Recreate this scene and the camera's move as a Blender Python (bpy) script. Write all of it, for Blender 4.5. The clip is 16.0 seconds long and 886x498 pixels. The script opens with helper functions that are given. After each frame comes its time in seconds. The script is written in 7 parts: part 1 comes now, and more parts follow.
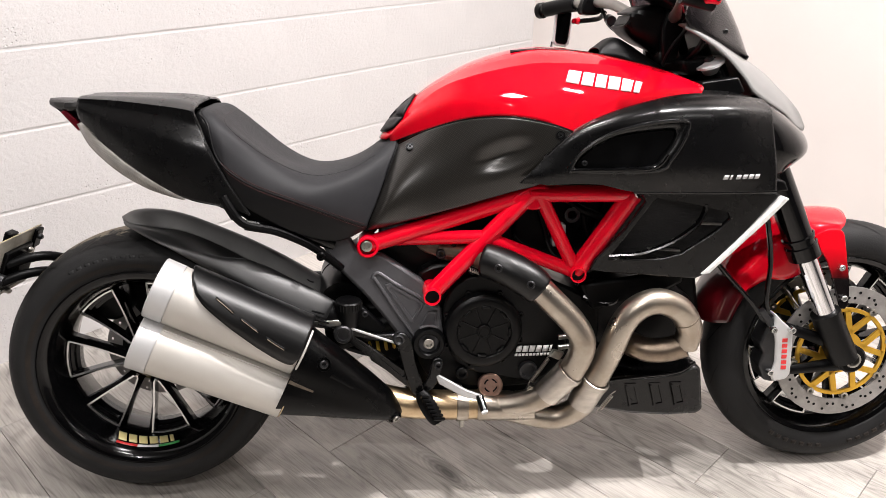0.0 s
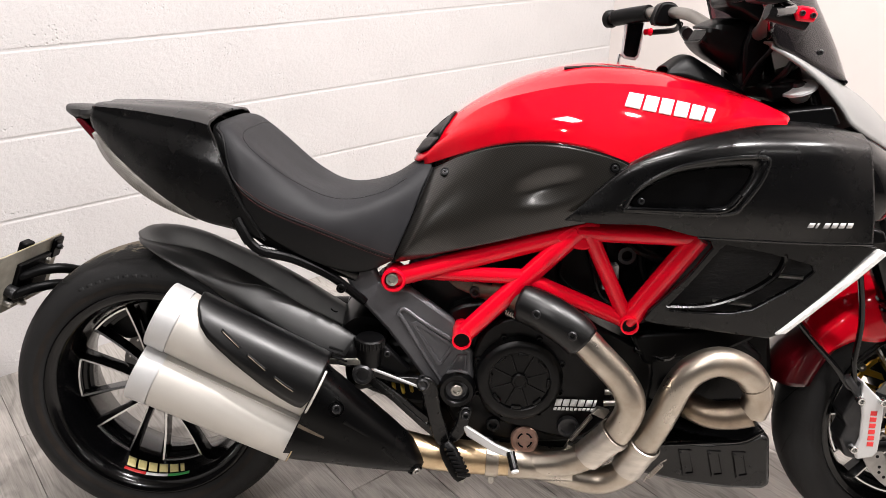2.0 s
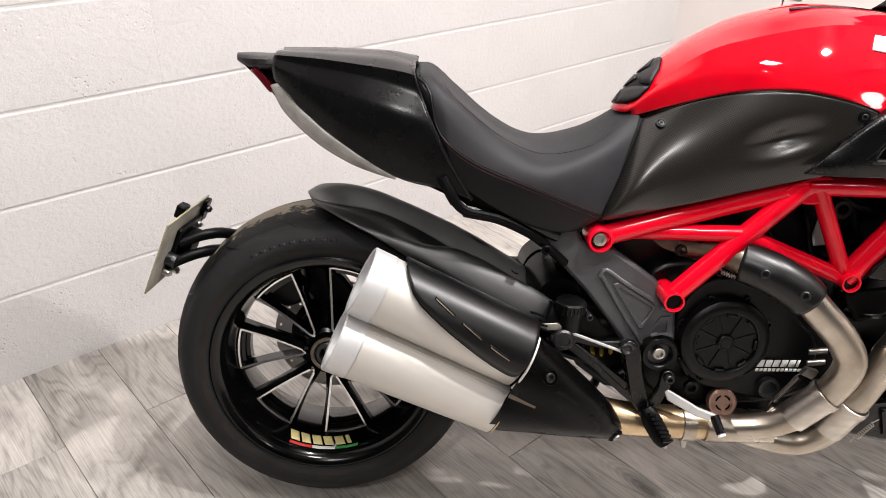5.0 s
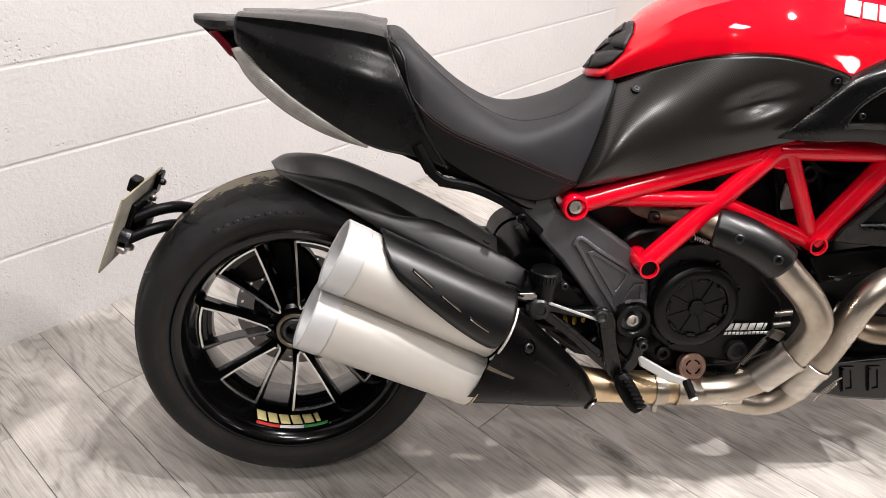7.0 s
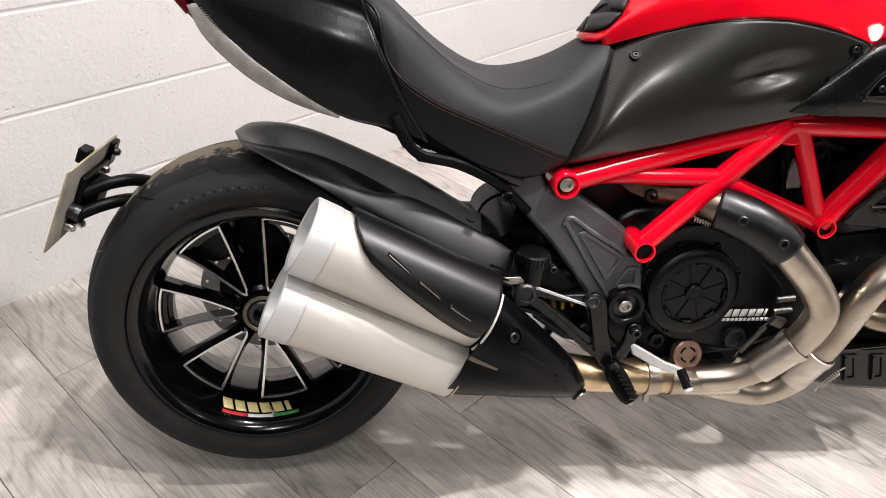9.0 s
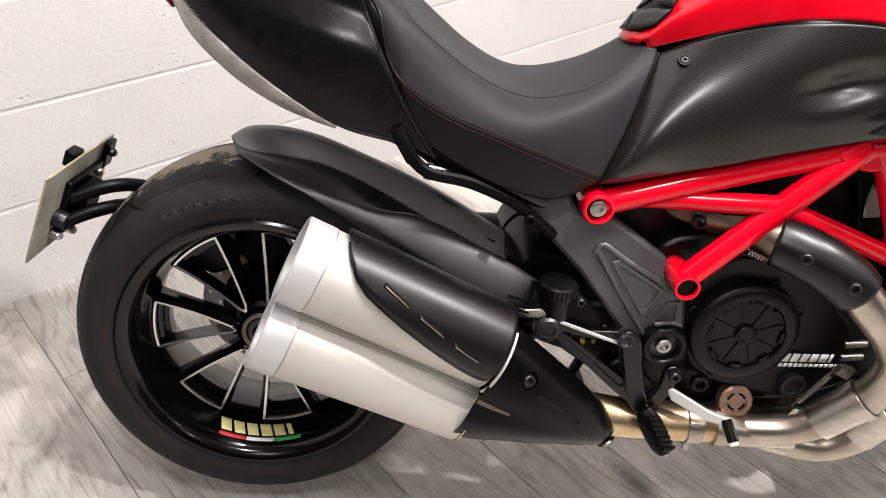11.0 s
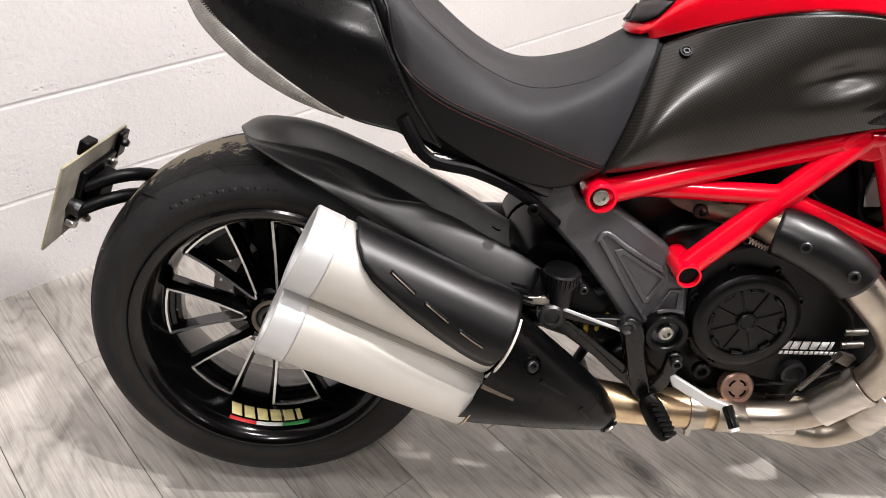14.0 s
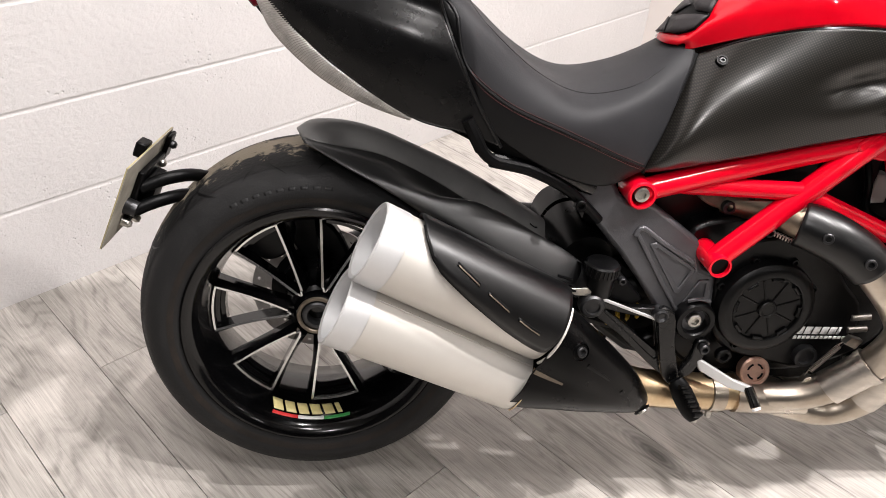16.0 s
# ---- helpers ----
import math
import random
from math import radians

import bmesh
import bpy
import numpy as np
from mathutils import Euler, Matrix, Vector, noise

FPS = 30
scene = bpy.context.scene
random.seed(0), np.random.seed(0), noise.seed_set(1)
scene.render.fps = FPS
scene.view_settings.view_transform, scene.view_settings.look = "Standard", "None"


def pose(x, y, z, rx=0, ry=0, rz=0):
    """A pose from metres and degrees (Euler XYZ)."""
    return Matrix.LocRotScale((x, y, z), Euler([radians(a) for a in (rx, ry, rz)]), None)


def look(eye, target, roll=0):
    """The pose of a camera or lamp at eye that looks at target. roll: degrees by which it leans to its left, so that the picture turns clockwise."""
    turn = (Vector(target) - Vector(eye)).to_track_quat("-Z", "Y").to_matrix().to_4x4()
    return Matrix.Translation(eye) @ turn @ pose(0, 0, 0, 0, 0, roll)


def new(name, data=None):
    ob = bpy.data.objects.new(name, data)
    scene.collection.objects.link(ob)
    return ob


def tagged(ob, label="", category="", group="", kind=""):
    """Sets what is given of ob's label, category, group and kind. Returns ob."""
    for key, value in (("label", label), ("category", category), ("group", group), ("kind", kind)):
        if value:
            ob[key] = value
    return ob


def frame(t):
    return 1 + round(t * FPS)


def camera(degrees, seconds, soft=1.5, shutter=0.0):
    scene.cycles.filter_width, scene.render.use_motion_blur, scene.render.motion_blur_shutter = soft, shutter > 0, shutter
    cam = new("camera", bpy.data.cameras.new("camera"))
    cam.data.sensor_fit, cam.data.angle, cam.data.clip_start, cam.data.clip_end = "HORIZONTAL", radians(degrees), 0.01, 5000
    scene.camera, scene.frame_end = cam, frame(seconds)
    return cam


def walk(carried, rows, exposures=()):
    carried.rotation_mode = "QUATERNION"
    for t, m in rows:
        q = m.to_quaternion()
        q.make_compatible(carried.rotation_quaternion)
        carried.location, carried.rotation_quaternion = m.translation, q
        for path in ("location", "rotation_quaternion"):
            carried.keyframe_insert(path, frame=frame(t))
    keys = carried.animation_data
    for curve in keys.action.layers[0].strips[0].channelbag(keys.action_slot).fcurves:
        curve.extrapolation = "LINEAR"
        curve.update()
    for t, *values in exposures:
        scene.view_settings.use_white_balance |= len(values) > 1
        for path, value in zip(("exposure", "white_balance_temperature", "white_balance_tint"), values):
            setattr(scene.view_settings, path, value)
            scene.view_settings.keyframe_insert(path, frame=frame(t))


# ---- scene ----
from mathutils.bvhtree import BVHTree
cam = camera(60.36, 16.0, soft=0.75)
PATH = [
    (0, (0.5312, -1.4596, 1.2731), (0.6895, 0.3449, 0.4255), 1.08),
    (0.5, (0.5720, -1.3992, 1.2732), (0.7039, 0.4081, 0.4269), 1.25),
    (1, (0.6186, -1.3418, 1.2734), (0.7035, 0.4681, 0.4267), 1.43),
    (1.5, (0.6275, -1.2993, 1.2743), (0.6532, 0.5116, 0.4259), 1.52),
    (2, (0.6222, -1.2768, 1.2729), (0.5790, 0.5277, 0.4115), 1.35),
    (2.5, (0.6023, -1.2609, 1.2621), (0.4866, 0.5318, 0.3830), 1.13),
    (3, (0.5700, -1.2596, 1.2560), (0.4128, 0.5171, 0.3511), 0.77),
    (3.5, (0.4749, -1.2418, 1.2507), (0.3263, 0.5242, 0.3239), 0.56),
    (3.7, (0.4173, -1.2263, 1.2527), (0.2840, 0.5340, 0.3127), 0.59),
    (5.8, (0.1533, -1.1858, 1.2282), (0.2932, 0.5488, 0.2426), 2.33),
    (6, (0.1471, -1.1812, 1.2273), (0.3018, 0.5486, 0.2355), 2.49),
    (6.5, (0.1351, -1.1702, 1.2215), (0.3208, 0.5450, 0.2097), 2.87),
    (7, (0.1261, -1.1583, 1.2160), (0.3471, 0.5393, 0.1819), 3.52),
    (7.5, (0.1150, -1.1485, 1.2094), (0.3664, 0.5303, 0.1519), 4.19),
    (8, (0.1055, -1.1311, 1.1984), (0.3763, 0.5294, 0.1171), 4.61),
    (8.5, (0.1190, -1.1024, 1.1888), (0.3909, 0.5469, 0.0907), 4.75),
    (9, (0.1499, -1.0553, 1.1850), (0.4051, 0.5864, 0.0716), 4.71),
    (9.2, (0.1749, -1.0220, 1.1836), (0.4087, 0.6169, 0.0615), 4.47),
    (11.5, (0.2478, -0.9034, 1.1700), (0.3094, 0.7045, -0.0177), 3.45),
    (12, (0.2398, -0.9049, 1.1682), (0.2982, 0.6969, -0.0281), 3.55),
    (12.5, (0.2367, -0.9116, 1.1675), (0.2967, 0.6886, -0.0307), 3.62),
    (13, (0.2394, -0.9178, 1.1732), (0.3012, 0.6819, -0.0256), 3.50),
    (13.5, (0.2474, -0.9230, 1.1776), (0.3056, 0.6795, -0.0176), 3.20),
    (14, (0.2514, -0.9260, 1.1796), (0.3056, 0.6781, -0.0137), 2.99),
    (14.5, (0.2519, -0.9382, 1.1818), (0.3106, 0.6677, -0.0090), 3.17),
    (15, (0.2350, -0.9444, 1.1809), (0.3194, 0.6637, -0.0052), 3.74),
    (15.5, (0.1693, -0.9605, 1.1882), (0.3083, 0.6532, 0.0149), 4.69),
    (16, (0.0808, -0.9859, 1.1909), (0.2893, 0.6275, 0.0275), 5.64),
]
walk(cam, [(t, look(eye, target, roll)) for t, eye, target, roll in PATH], [(0, -0.05), (2, -0.03), (9.2, 0.0), (11.3, 0.10), (16, 0.10)])

# ---- light of the room ----
world = bpy.data.worlds.new("world")
scene.world = world
world.use_nodes = True
world.node_tree.nodes["Background"].inputs[0].default_value = (0.9, 0.95, 1.0, 1)
world.node_tree.nodes["Background"].inputs[1].default_value = 0.02

# the block wall runs along ALONG, the room lies on the side of -OUT
AZ = 0.7109
ALONG = Vector((math.cos(AZ), math.sin(AZ), 0))
OUT = Vector((-math.sin(AZ), math.cos(AZ), 0))
WALL = 0.7757
CORNER = 2.306
CEIL = 3.3


def room(u, d, z=0.0):
    """A place u metres along the block wall, d metres from it into the room."""
    return ALONG * u + OUT * (WALL - d) + Vector((0, 0, z))


# first three lamps answer to the shadows; the other four are added unseen fill
LAMPS = [(1.70, 2.72, 122, 0.10), (0.70, 2.12, 104, 0.10), (0.45, 0.95, 50, 0.10), (-0.60, 1.80, 34, 0.5), (-2.3, 2.6, 56, 0.10), (-0.4, 5.2, 14, 0.5), (1.5, 5.2, 10, 0.5)]
for u, d, watts, wide in LAMPS:
    lamp = bpy.data.lights.new("panel_light", "AREA")
    lamp.shape, lamp.size, lamp.energy, lamp.color = "SQUARE", wide, watts, (1.0, 0.955, 0.945)
    new("panel_light", lamp).matrix_world = Matrix.Translation(room(u, d, CEIL - 0.035)) @ Matrix.Rotation(AZ, 4, "Z")


# ---- materials ----
def mat(name, color, rough=0.5, metal=0.0, coat=0.0, spot=0.0, scale=8.0, grain=0.0, grain_scale=200.0, rough_spot=0.0, other=None, stretch=(1, 1, 1), spec=None, alpha=None, trans=0.0, emit=0.0, coat_rough=0.05):
    """A surface with large stains, fine grain in its relief and a worn gloss."""
    m = bpy.data.materials.new(name)
    m.use_nodes = True
    nt = m.node_tree
    b = nt.nodes["Principled BSDF"]
    b.inputs["Base Color"].default_value = (*color, 1)
    b.inputs["Roughness"].default_value = rough
    b.inputs["Metallic"].default_value = metal
    b.inputs["Coat Weight"].default_value = coat
    b.inputs["Coat Roughness"].default_value = coat_rough
    b.inputs["Transmission Weight"].default_value = trans
    if spec is not None:
        b.inputs["Specular IOR Level"].default_value = spec
    if emit:
        b.inputs["Emission Color"].default_value = (*color, 1)
        b.inputs["Emission Strength"].default_value = emit
    tex = nt.nodes.new("ShaderNodeTexCoord")
    mapping = nt.nodes.new("ShaderNodeMapping")
    mapping.inputs["Scale"].default_value = stretch
    nt.links.new(tex.outputs["Object"], mapping.inputs["Vector"])
    if spot or rough_spot:
        n = nt.nodes.new("ShaderNodeTexNoise")
        n.inputs["Scale"].default_value, n.inputs["Detail"].default_value, n.inputs["Roughness"].default_value = scale, 6, 0.62
        nt.links.new(mapping.outputs[0], n.inputs["Vector"])
        ramp = nt.nodes.new("ShaderNodeMapRange")
        ramp.inputs[1].default_value, ramp.inputs[2].default_value = 0.35, 0.68
        nt.links.new(n.outputs["Fac"], ramp.inputs[0])
        if spot:
            mix = nt.nodes.new("ShaderNodeMix")
            mix.data_type = "RGBA"
            mix.inputs[6].default_value = (*color, 1)
            mix.inputs[7].default_value = (*(other or tuple(c * (1 - spot) for c in color)), 1)
            nt.links.new(ramp.outputs[0], mix.inputs[0])
            nt.links.new(mix.outputs[2], b.inputs["Base Color"])
        if rough_spot:
            r = nt.nodes.new("ShaderNodeMapRange")
            r.inputs[3].default_value, r.inputs[4].default_value = rough, min(1, rough + rough_spot)
            nt.links.new(ramp.outputs[0], r.inputs[0])
            nt.links.new(r.outputs[0], b.inputs["Roughness"])
    if grain:
        g = nt.nodes.new("ShaderNodeTexNoise")
        g.inputs["Scale"].default_value, g.inputs["Detail"].default_value = grain_scale, 4
        nt.links.new(mapping.outputs[0], g.inputs["Vector"])
        bump = nt.nodes.new("ShaderNodeBump")
        bump.inputs["Strength"].default_value, bump.inputs["Distance"].default_value = grain, 0.002
        nt.links.new(g.outputs["Fac"], bump.inputs["Height"])
        nt.links.new(bump.outputs[0], b.inputs["Normal"])
    return m


RED = mat("red_lacquer", (0.52, 0.0012, 0.010), 0.5, 0.0, 1.0, spot=0.12, scale=30, coat_rough=0.03, spec=0.0)
FRAME_RED = mat("red_frame_paint", (0.69, 0.0011, 0.016), 0.4, 0.0, 0.85, spot=0.12, scale=14, coat_rough=0.07, spec=0.03)
SHELLBLACK = mat("heatproof_black_enamel", (0.0012, 0.0012, 0.0013), 0.26, spot=0.4, scale=11, rough_spot=0.05, spec=0.13)
BLACK = mat("satin_black_plastic", (0.0013, 0.0013, 0.0015), 0.23, spot=0.4, scale=11, rough_spot=0.08, grain=0.02, grain_scale=320, spec=0.42)
MATT = mat("matt_black_plastic", (0.0014, 0.0014, 0.0016), 0.31, spot=0.4, scale=16, rough_spot=0.12, grain=0.06, grain_scale=420, spec=0.12)
GLOSS = mat("gloss_black_enamel", (0.0012, 0.0012, 0.0014), 0.12, coat=0.25, spot=0.3, scale=20, rough_spot=0.1, spec=0.25)
SATIN = mat("satin_black_moulding", (0.006, 0.006, 0.0062), 0.42, spot=0.3, scale=9, rough_spot=0.06, grain=0.03, grain_scale=420, spec=0.85)
# hugger's black moulding again, greyed: light on its top face painted in
HUGGER_LIT = mat("lit_matt_moulding", (0.16, 0.158, 0.154), 0.5, spot=0.25, scale=14, grain=0.04, grain_scale=500, spec=0.6)
SHIELD = mat("smooth_satin_black_enamel", (0.0016, 0.0016, 0.0018), 0.33, spot=0.35, scale=9, rough_spot=0.05, spec=0.4)
CASE = mat("black_cast_engine_case", (0.0011, 0.0011, 0.0013), 0.32, 0.0, spot=0.4, scale=25, grain=0.08, grain_scale=500, rough_spot=0.1, spec=0.24)
MAGN = mat("graphite_cast_metal", (0.135, 0.134, 0.142), 0.42, 0.8, spot=0.2, scale=20, grain=0.25, grain_scale=700)
RUBBER = mat("tyre_rubber", (0.0095, 0.0095, 0.0098), 0.5, spot=0.9, other=(0.014, 0.0138, 0.0138), scale=18, grain=0.25, grain_scale=320, rough_spot=0.2, spec=0.18)
DUST = mat("dusty_tread_rubber", (0.006, 0.0058, 0.0058), 0.65, spot=1, other=(0.20, 0.17, 0.125), scale=34, grain=0.5, grain_scale=150, spec=0.2)
BROWNED = mat("browned_sidewall_rubber", (0.008, 0.0068, 0.006), 0.55, spot=1, other=(0.017, 0.0125, 0.0095), scale=26, grain=0.3, grain_scale=260, spec=0.2)
SEAT = mat("black_seat_leather", (0.013, 0.013, 0.0145), 0.55, spot=0.5, other=(0.018, 0.018, 0.0198), scale=9, grain=0.22, grain_scale=900, spec=0.2)
# darker, smoother seat leather: shade of the downward-facing side is in the colour
SIDE = mat("shaded_seat_leather", (0.0035, 0.0035, 0.0038), 0.42, spot=0.3, scale=12, grain=0.12, grain_scale=900, spec=0.22)
STITCH = mat("red_thread", (0.075, 0.017, 0.015), 0.8)
PAD = mat("worn_pad_rubber", (0.022, 0.019, 0.020), 0.55, spot=0.4, scale=30, grain=0.15, grain_scale=300, spec=0.3)
TARNISH = mat("tarnished_steel", (0.20, 0.17, 0.13), 0.42, 0.8, spot=1, other=(0.09, 0.07, 0.055), scale=24, rough_spot=0.2)
STEEL = mat("brushed_stainless_steel", (0.60, 0.555, 0.50), 0.3, 1.0, spot=0.25, scale=16, rough_spot=0.14, grain=0.06, grain_scale=300, stretch=(1, 1, 3))
HEADER = mat("heat_tinted_header_steel", (0.48, 0.435, 0.375), 0.26, 1.0, spot=1, other=(0.36, 0.305, 0.245), scale=13, rough_spot=0.16, grain=0.05, grain_scale=200)
BRASS = mat("golden_heat_tinted_steel", (0.62, 0.49, 0.31), 0.28, 1.0, spot=1, other=(0.44, 0.30, 0.18), scale=17, rough_spot=0.15)
CAN = mat("satin_silver_silencer", (0.60, 0.575, 0.535), 0.5, 0.6, spot=0.08, scale=5, rough_spot=0.06, grain=0.02, grain_scale=500)
RING = mat("brushed_aluminium_end_ring", (0.60, 0.60, 0.60), 0.45, 0.55, spot=0.08, scale=12, grain=0.03, grain_scale=300)
ALU = mat("bright_machined_aluminium", (0.78, 0.78, 0.77), 0.24, 1.0, spot=0.15, scale=30)
BOLT = mat("zinc_bolt", (0.52, 0.5, 0.46), 0.34, 1.0, spot=0.4, scale=60)
DARKBOLT = mat("black_steel_bolt", (0.05, 0.05, 0.052), 0.35, 0.8, spot=0.3, scale=60)
CHROME = mat("hard_chrome", (0.82, 0.82, 0.84), 0.07, 1.0, spot=0.05, scale=30)
DISC = mat("ground_brake_disc_steel", (0.40, 0.385, 0.37), 0.42, 0.7, spot=0.3, scale=30, grain=0.12, grain_scale=300)
GOLD = mat("gold_anodised_aluminium", (0.80, 0.47, 0.06), 0.34, 0.85, spot=0.2, scale=25)
COPPER = mat("copper_plated_cap", (0.74, 0.47, 0.37), 0.35, 0.9, spot=0.3, scale=50)
WHITE = mat("white_lettering_film", (0.80, 0.80, 0.79), 0.4, spot=0.06, scale=40)
CREAM = mat("pale_gold_decal", (0.78, 0.67, 0.30), 0.45, spot=0.1, scale=40)
GREEN = mat("green_decal", (0.05, 0.36, 0.09), 0.45, spot=0.1, scale=40)
REDFILM = mat("red_decal", (0.62, 0.03, 0.03), 0.45, spot=0.1, scale=40)
PLATE = mat("dirty_plate_back", (0.33, 0.31, 0.26), 0.6, spot=1, other=(0.17, 0.155, 0.13), scale=14, grain=0.1)
YELLOW = mat("yellow_reflective_plate", (0.62, 0.40, 0.03), 0.45, spot=0.2, scale=30)
PLATE_FACE = mat("faded_yellow_reflective", (0.40, 0.34, 0.16), 0.5, spot=0.4, scale=30)
NACELLE = mat("satin_grey_paint", (0.21, 0.209, 0.205), 0.36, 0.3, 0.1, spot=0.15, scale=6)
SMOKE = mat("smoked_acrylic", (0.068, 0.058, 0.063), 0.05, trans=0.92, spec=0.5)
LENS = mat("clear_ribbed_lens", (0.62, 0.595, 0.56), 0.16, coat=0.7, spot=0.5, scale=26, grain=0.3, grain_scale=330)
GROOVE = mat("shaded_lens_flute", (0.34, 0.32, 0.29), 0.3, coat=0.5, spot=0.3, scale=60)
LED = mat("white_diffuser_strip", (0.82, 0.82, 0.80), 0.25, coat=0.6, spot=0.25, scale=60, grain=0.4, grain_scale=160)
# red lacquer darkened: the shade under the fairing is in this colour
RED_SHADE = mat("shaded_red_lacquer", (0.055, 0.0012, 0.003), 0.3, coat=1.0, spot=0.2, scale=20, coat_rough=0.04, spec=0.2)
HEAT = mat("browned_header_steel", (0.30, 0.245, 0.185), 0.3, 1.0, spot=1, other=(0.17, 0.13, 0.10), scale=16, rough_spot=0.2)
TAILRED = mat("dark_red_lamp_lens", (0.10, 0.003, 0.008), 0.12, coat=0.8)
MESH_DARK = mat("radiator_core", (0.006, 0.006, 0.0065), 0.6, 0.3, grain=0.8, grain_scale=60, stretch=(1, 1, 18))
DARKWALL = mat("charcoal_painted_plaster", (0.045, 0.045, 0.048), 0.6, spot=0.1, scale=2, grain=0.1, grain_scale=120)
PLASTER = mat("cream_painted_plaster", (0.66, 0.612, 0.585), 0.62, spot=0.05, scale=1.6, grain=0.12, grain_scale=120)
CEILING = mat("grey_ceiling_paint", (0.32, 0.315, 0.31), 0.7, spot=0.04, scale=3)
MORTAR = mat("painted_mortar", (0.515, 0.50, 0.494), 0.7, spot=0.08, scale=10, grain=0.4, grain_scale=90)
GAP = mat("dark_joint_filler", (0.05, 0.045, 0.04), 0.9, spot=0.3, scale=30)
DIFFUSER = mat("lamp_diffuser", (1.0, 0.95, 0.9), 0.5, emit=7.0)
FRAME_WHITE = mat("white_lamp_frame", (0.8, 0.8, 0.8), 0.4, spot=0.03, scale=9)
TANKWHITE = mat("translucent_white_bottle", (0.55, 0.56, 0.54), 0.4, spot=0.1, scale=30)


def dust_fade(m, y0, y1):
    """Lets the dust thin out with the distance from the tread's middle line."""
    nt = m.node_tree
    sep = nt.nodes.new("ShaderNodeSeparateXYZ")
    nt.links.new(nt.nodes["Texture Coordinate"].outputs["Object"], sep.inputs[0])
    far = nt.nodes.new("ShaderNodeMath")
    far.operation = "ABSOLUTE"
    nt.links.new(sep.outputs[1], far.inputs[0])
    fade = nt.nodes.new("ShaderNodeMapRange")
    fade.inputs[1].default_value, fade.inputs[2].default_value, fade.inputs[3].default_value, fade.inputs[4].default_value = y0, y1, 1.0, 0.0
    nt.links.new(far.outputs[0], fade.inputs[0])
    patches = nt.nodes["Noise Texture"]
    less = nt.nodes.new("ShaderNodeMath")
    less.operation = "MULTIPLY_ADD"
    less.inputs[1].default_value, less.inputs[2].default_value = 0.34, -0.26
    nt.links.new(fade.outputs[0], less.inputs[0])
    total = nt.nodes.new("ShaderNodeMath")
    nt.links.new(patches.outputs["Fac"], total.inputs[0])
    nt.links.new(less.outputs[0], total.inputs[1])
    step = nt.nodes.new("ShaderNodeMapRange")
    step.inputs[1].default_value, step.inputs[2].default_value = 0.44, 0.52
    nt.links.new(total.outputs[0], step.inputs[0])
    nt.links.new(step.outputs[0], nt.nodes["Mix"].inputs[0])


dust_fade(DUST, 0.015, 0.085)


def carbon_material():
    """Twill carbon weave under matt lacquer."""
    m = mat("carbon_fibre_weave", (0.02, 0.019, 0.017), 0.30, 0.25, 0.55, coat_rough=0.24)
    nt = m.node_tree
    b = nt.nodes["Principled BSDF"]
    tex = nt.nodes["Texture Coordinate"]
    waves = []
    for angle in (0.55, 0.55 + math.pi / 2):
        mp = nt.nodes.new("ShaderNodeMapping")
        mp.inputs["Rotation"].default_value = (0, angle, 0)
        w = nt.nodes.new("ShaderNodeTexWave")
        w.bands_direction = "X"
        w.inputs["Scale"].default_value, w.inputs["Distortion"].default_value = 105, 0.25
        nt.links.new(tex.outputs["Object"], mp.inputs["Vector"])
        nt.links.new(mp.outputs[0], w.inputs["Vector"])
        waves.append(w)
    mul = nt.nodes.new("ShaderNodeMath")
    mul.operation = "MULTIPLY"
    nt.links.new(waves[0].outputs["Fac"], mul.inputs[0])
    nt.links.new(waves[1].outputs["Fac"], mul.inputs[1])
    mix = nt.nodes.new("ShaderNodeMix")
    mix.data_type = "RGBA"
    mix.inputs[6].default_value = (0.004, 0.0038, 0.0034, 1)
    mix.inputs[7].default_value = (0.036, 0.032, 0.026, 1)
    nt.links.new(mul.outputs[0], mix.inputs[0])
    nt.links.new(mix.outputs[2], b.inputs["Base Color"])
    return m


CARBON = carbon_material()


def faded_paint():
    """Red lacquer that turns black towards the foot of the stay."""
    m = mat("red_fading_to_black", (0.6, 0.002, 0.01), 0.5, 0.0, 1.0, coat_rough=0.03, spec=0.0)
    nt = m.node_tree
    sep = nt.nodes.new("ShaderNodeSeparateXYZ")
    nt.links.new(nt.nodes["Texture Coordinate"].outputs["Object"], sep.inputs[0])
    fade = nt.nodes.new("ShaderNodeMapRange")
    fade.inputs[1].default_value, fade.inputs[2].default_value = 0.488, 0.565
    nt.links.new(sep.outputs[2], fade.inputs[0])
    mix = nt.nodes.new("ShaderNodeMix")
    mix.data_type = "RGBA"
    mix.inputs[6].default_value, mix.inputs[7].default_value = (0.004, 0.003, 0.003, 1), (0.6, 0.002, 0.01, 1)
    nt.links.new(fade.outputs[0], mix.inputs[0])
    nt.links.new(mix.outputs[2], nt.nodes["Principled BSDF"].inputs["Base Color"])
    return m


FADED = faded_paint()


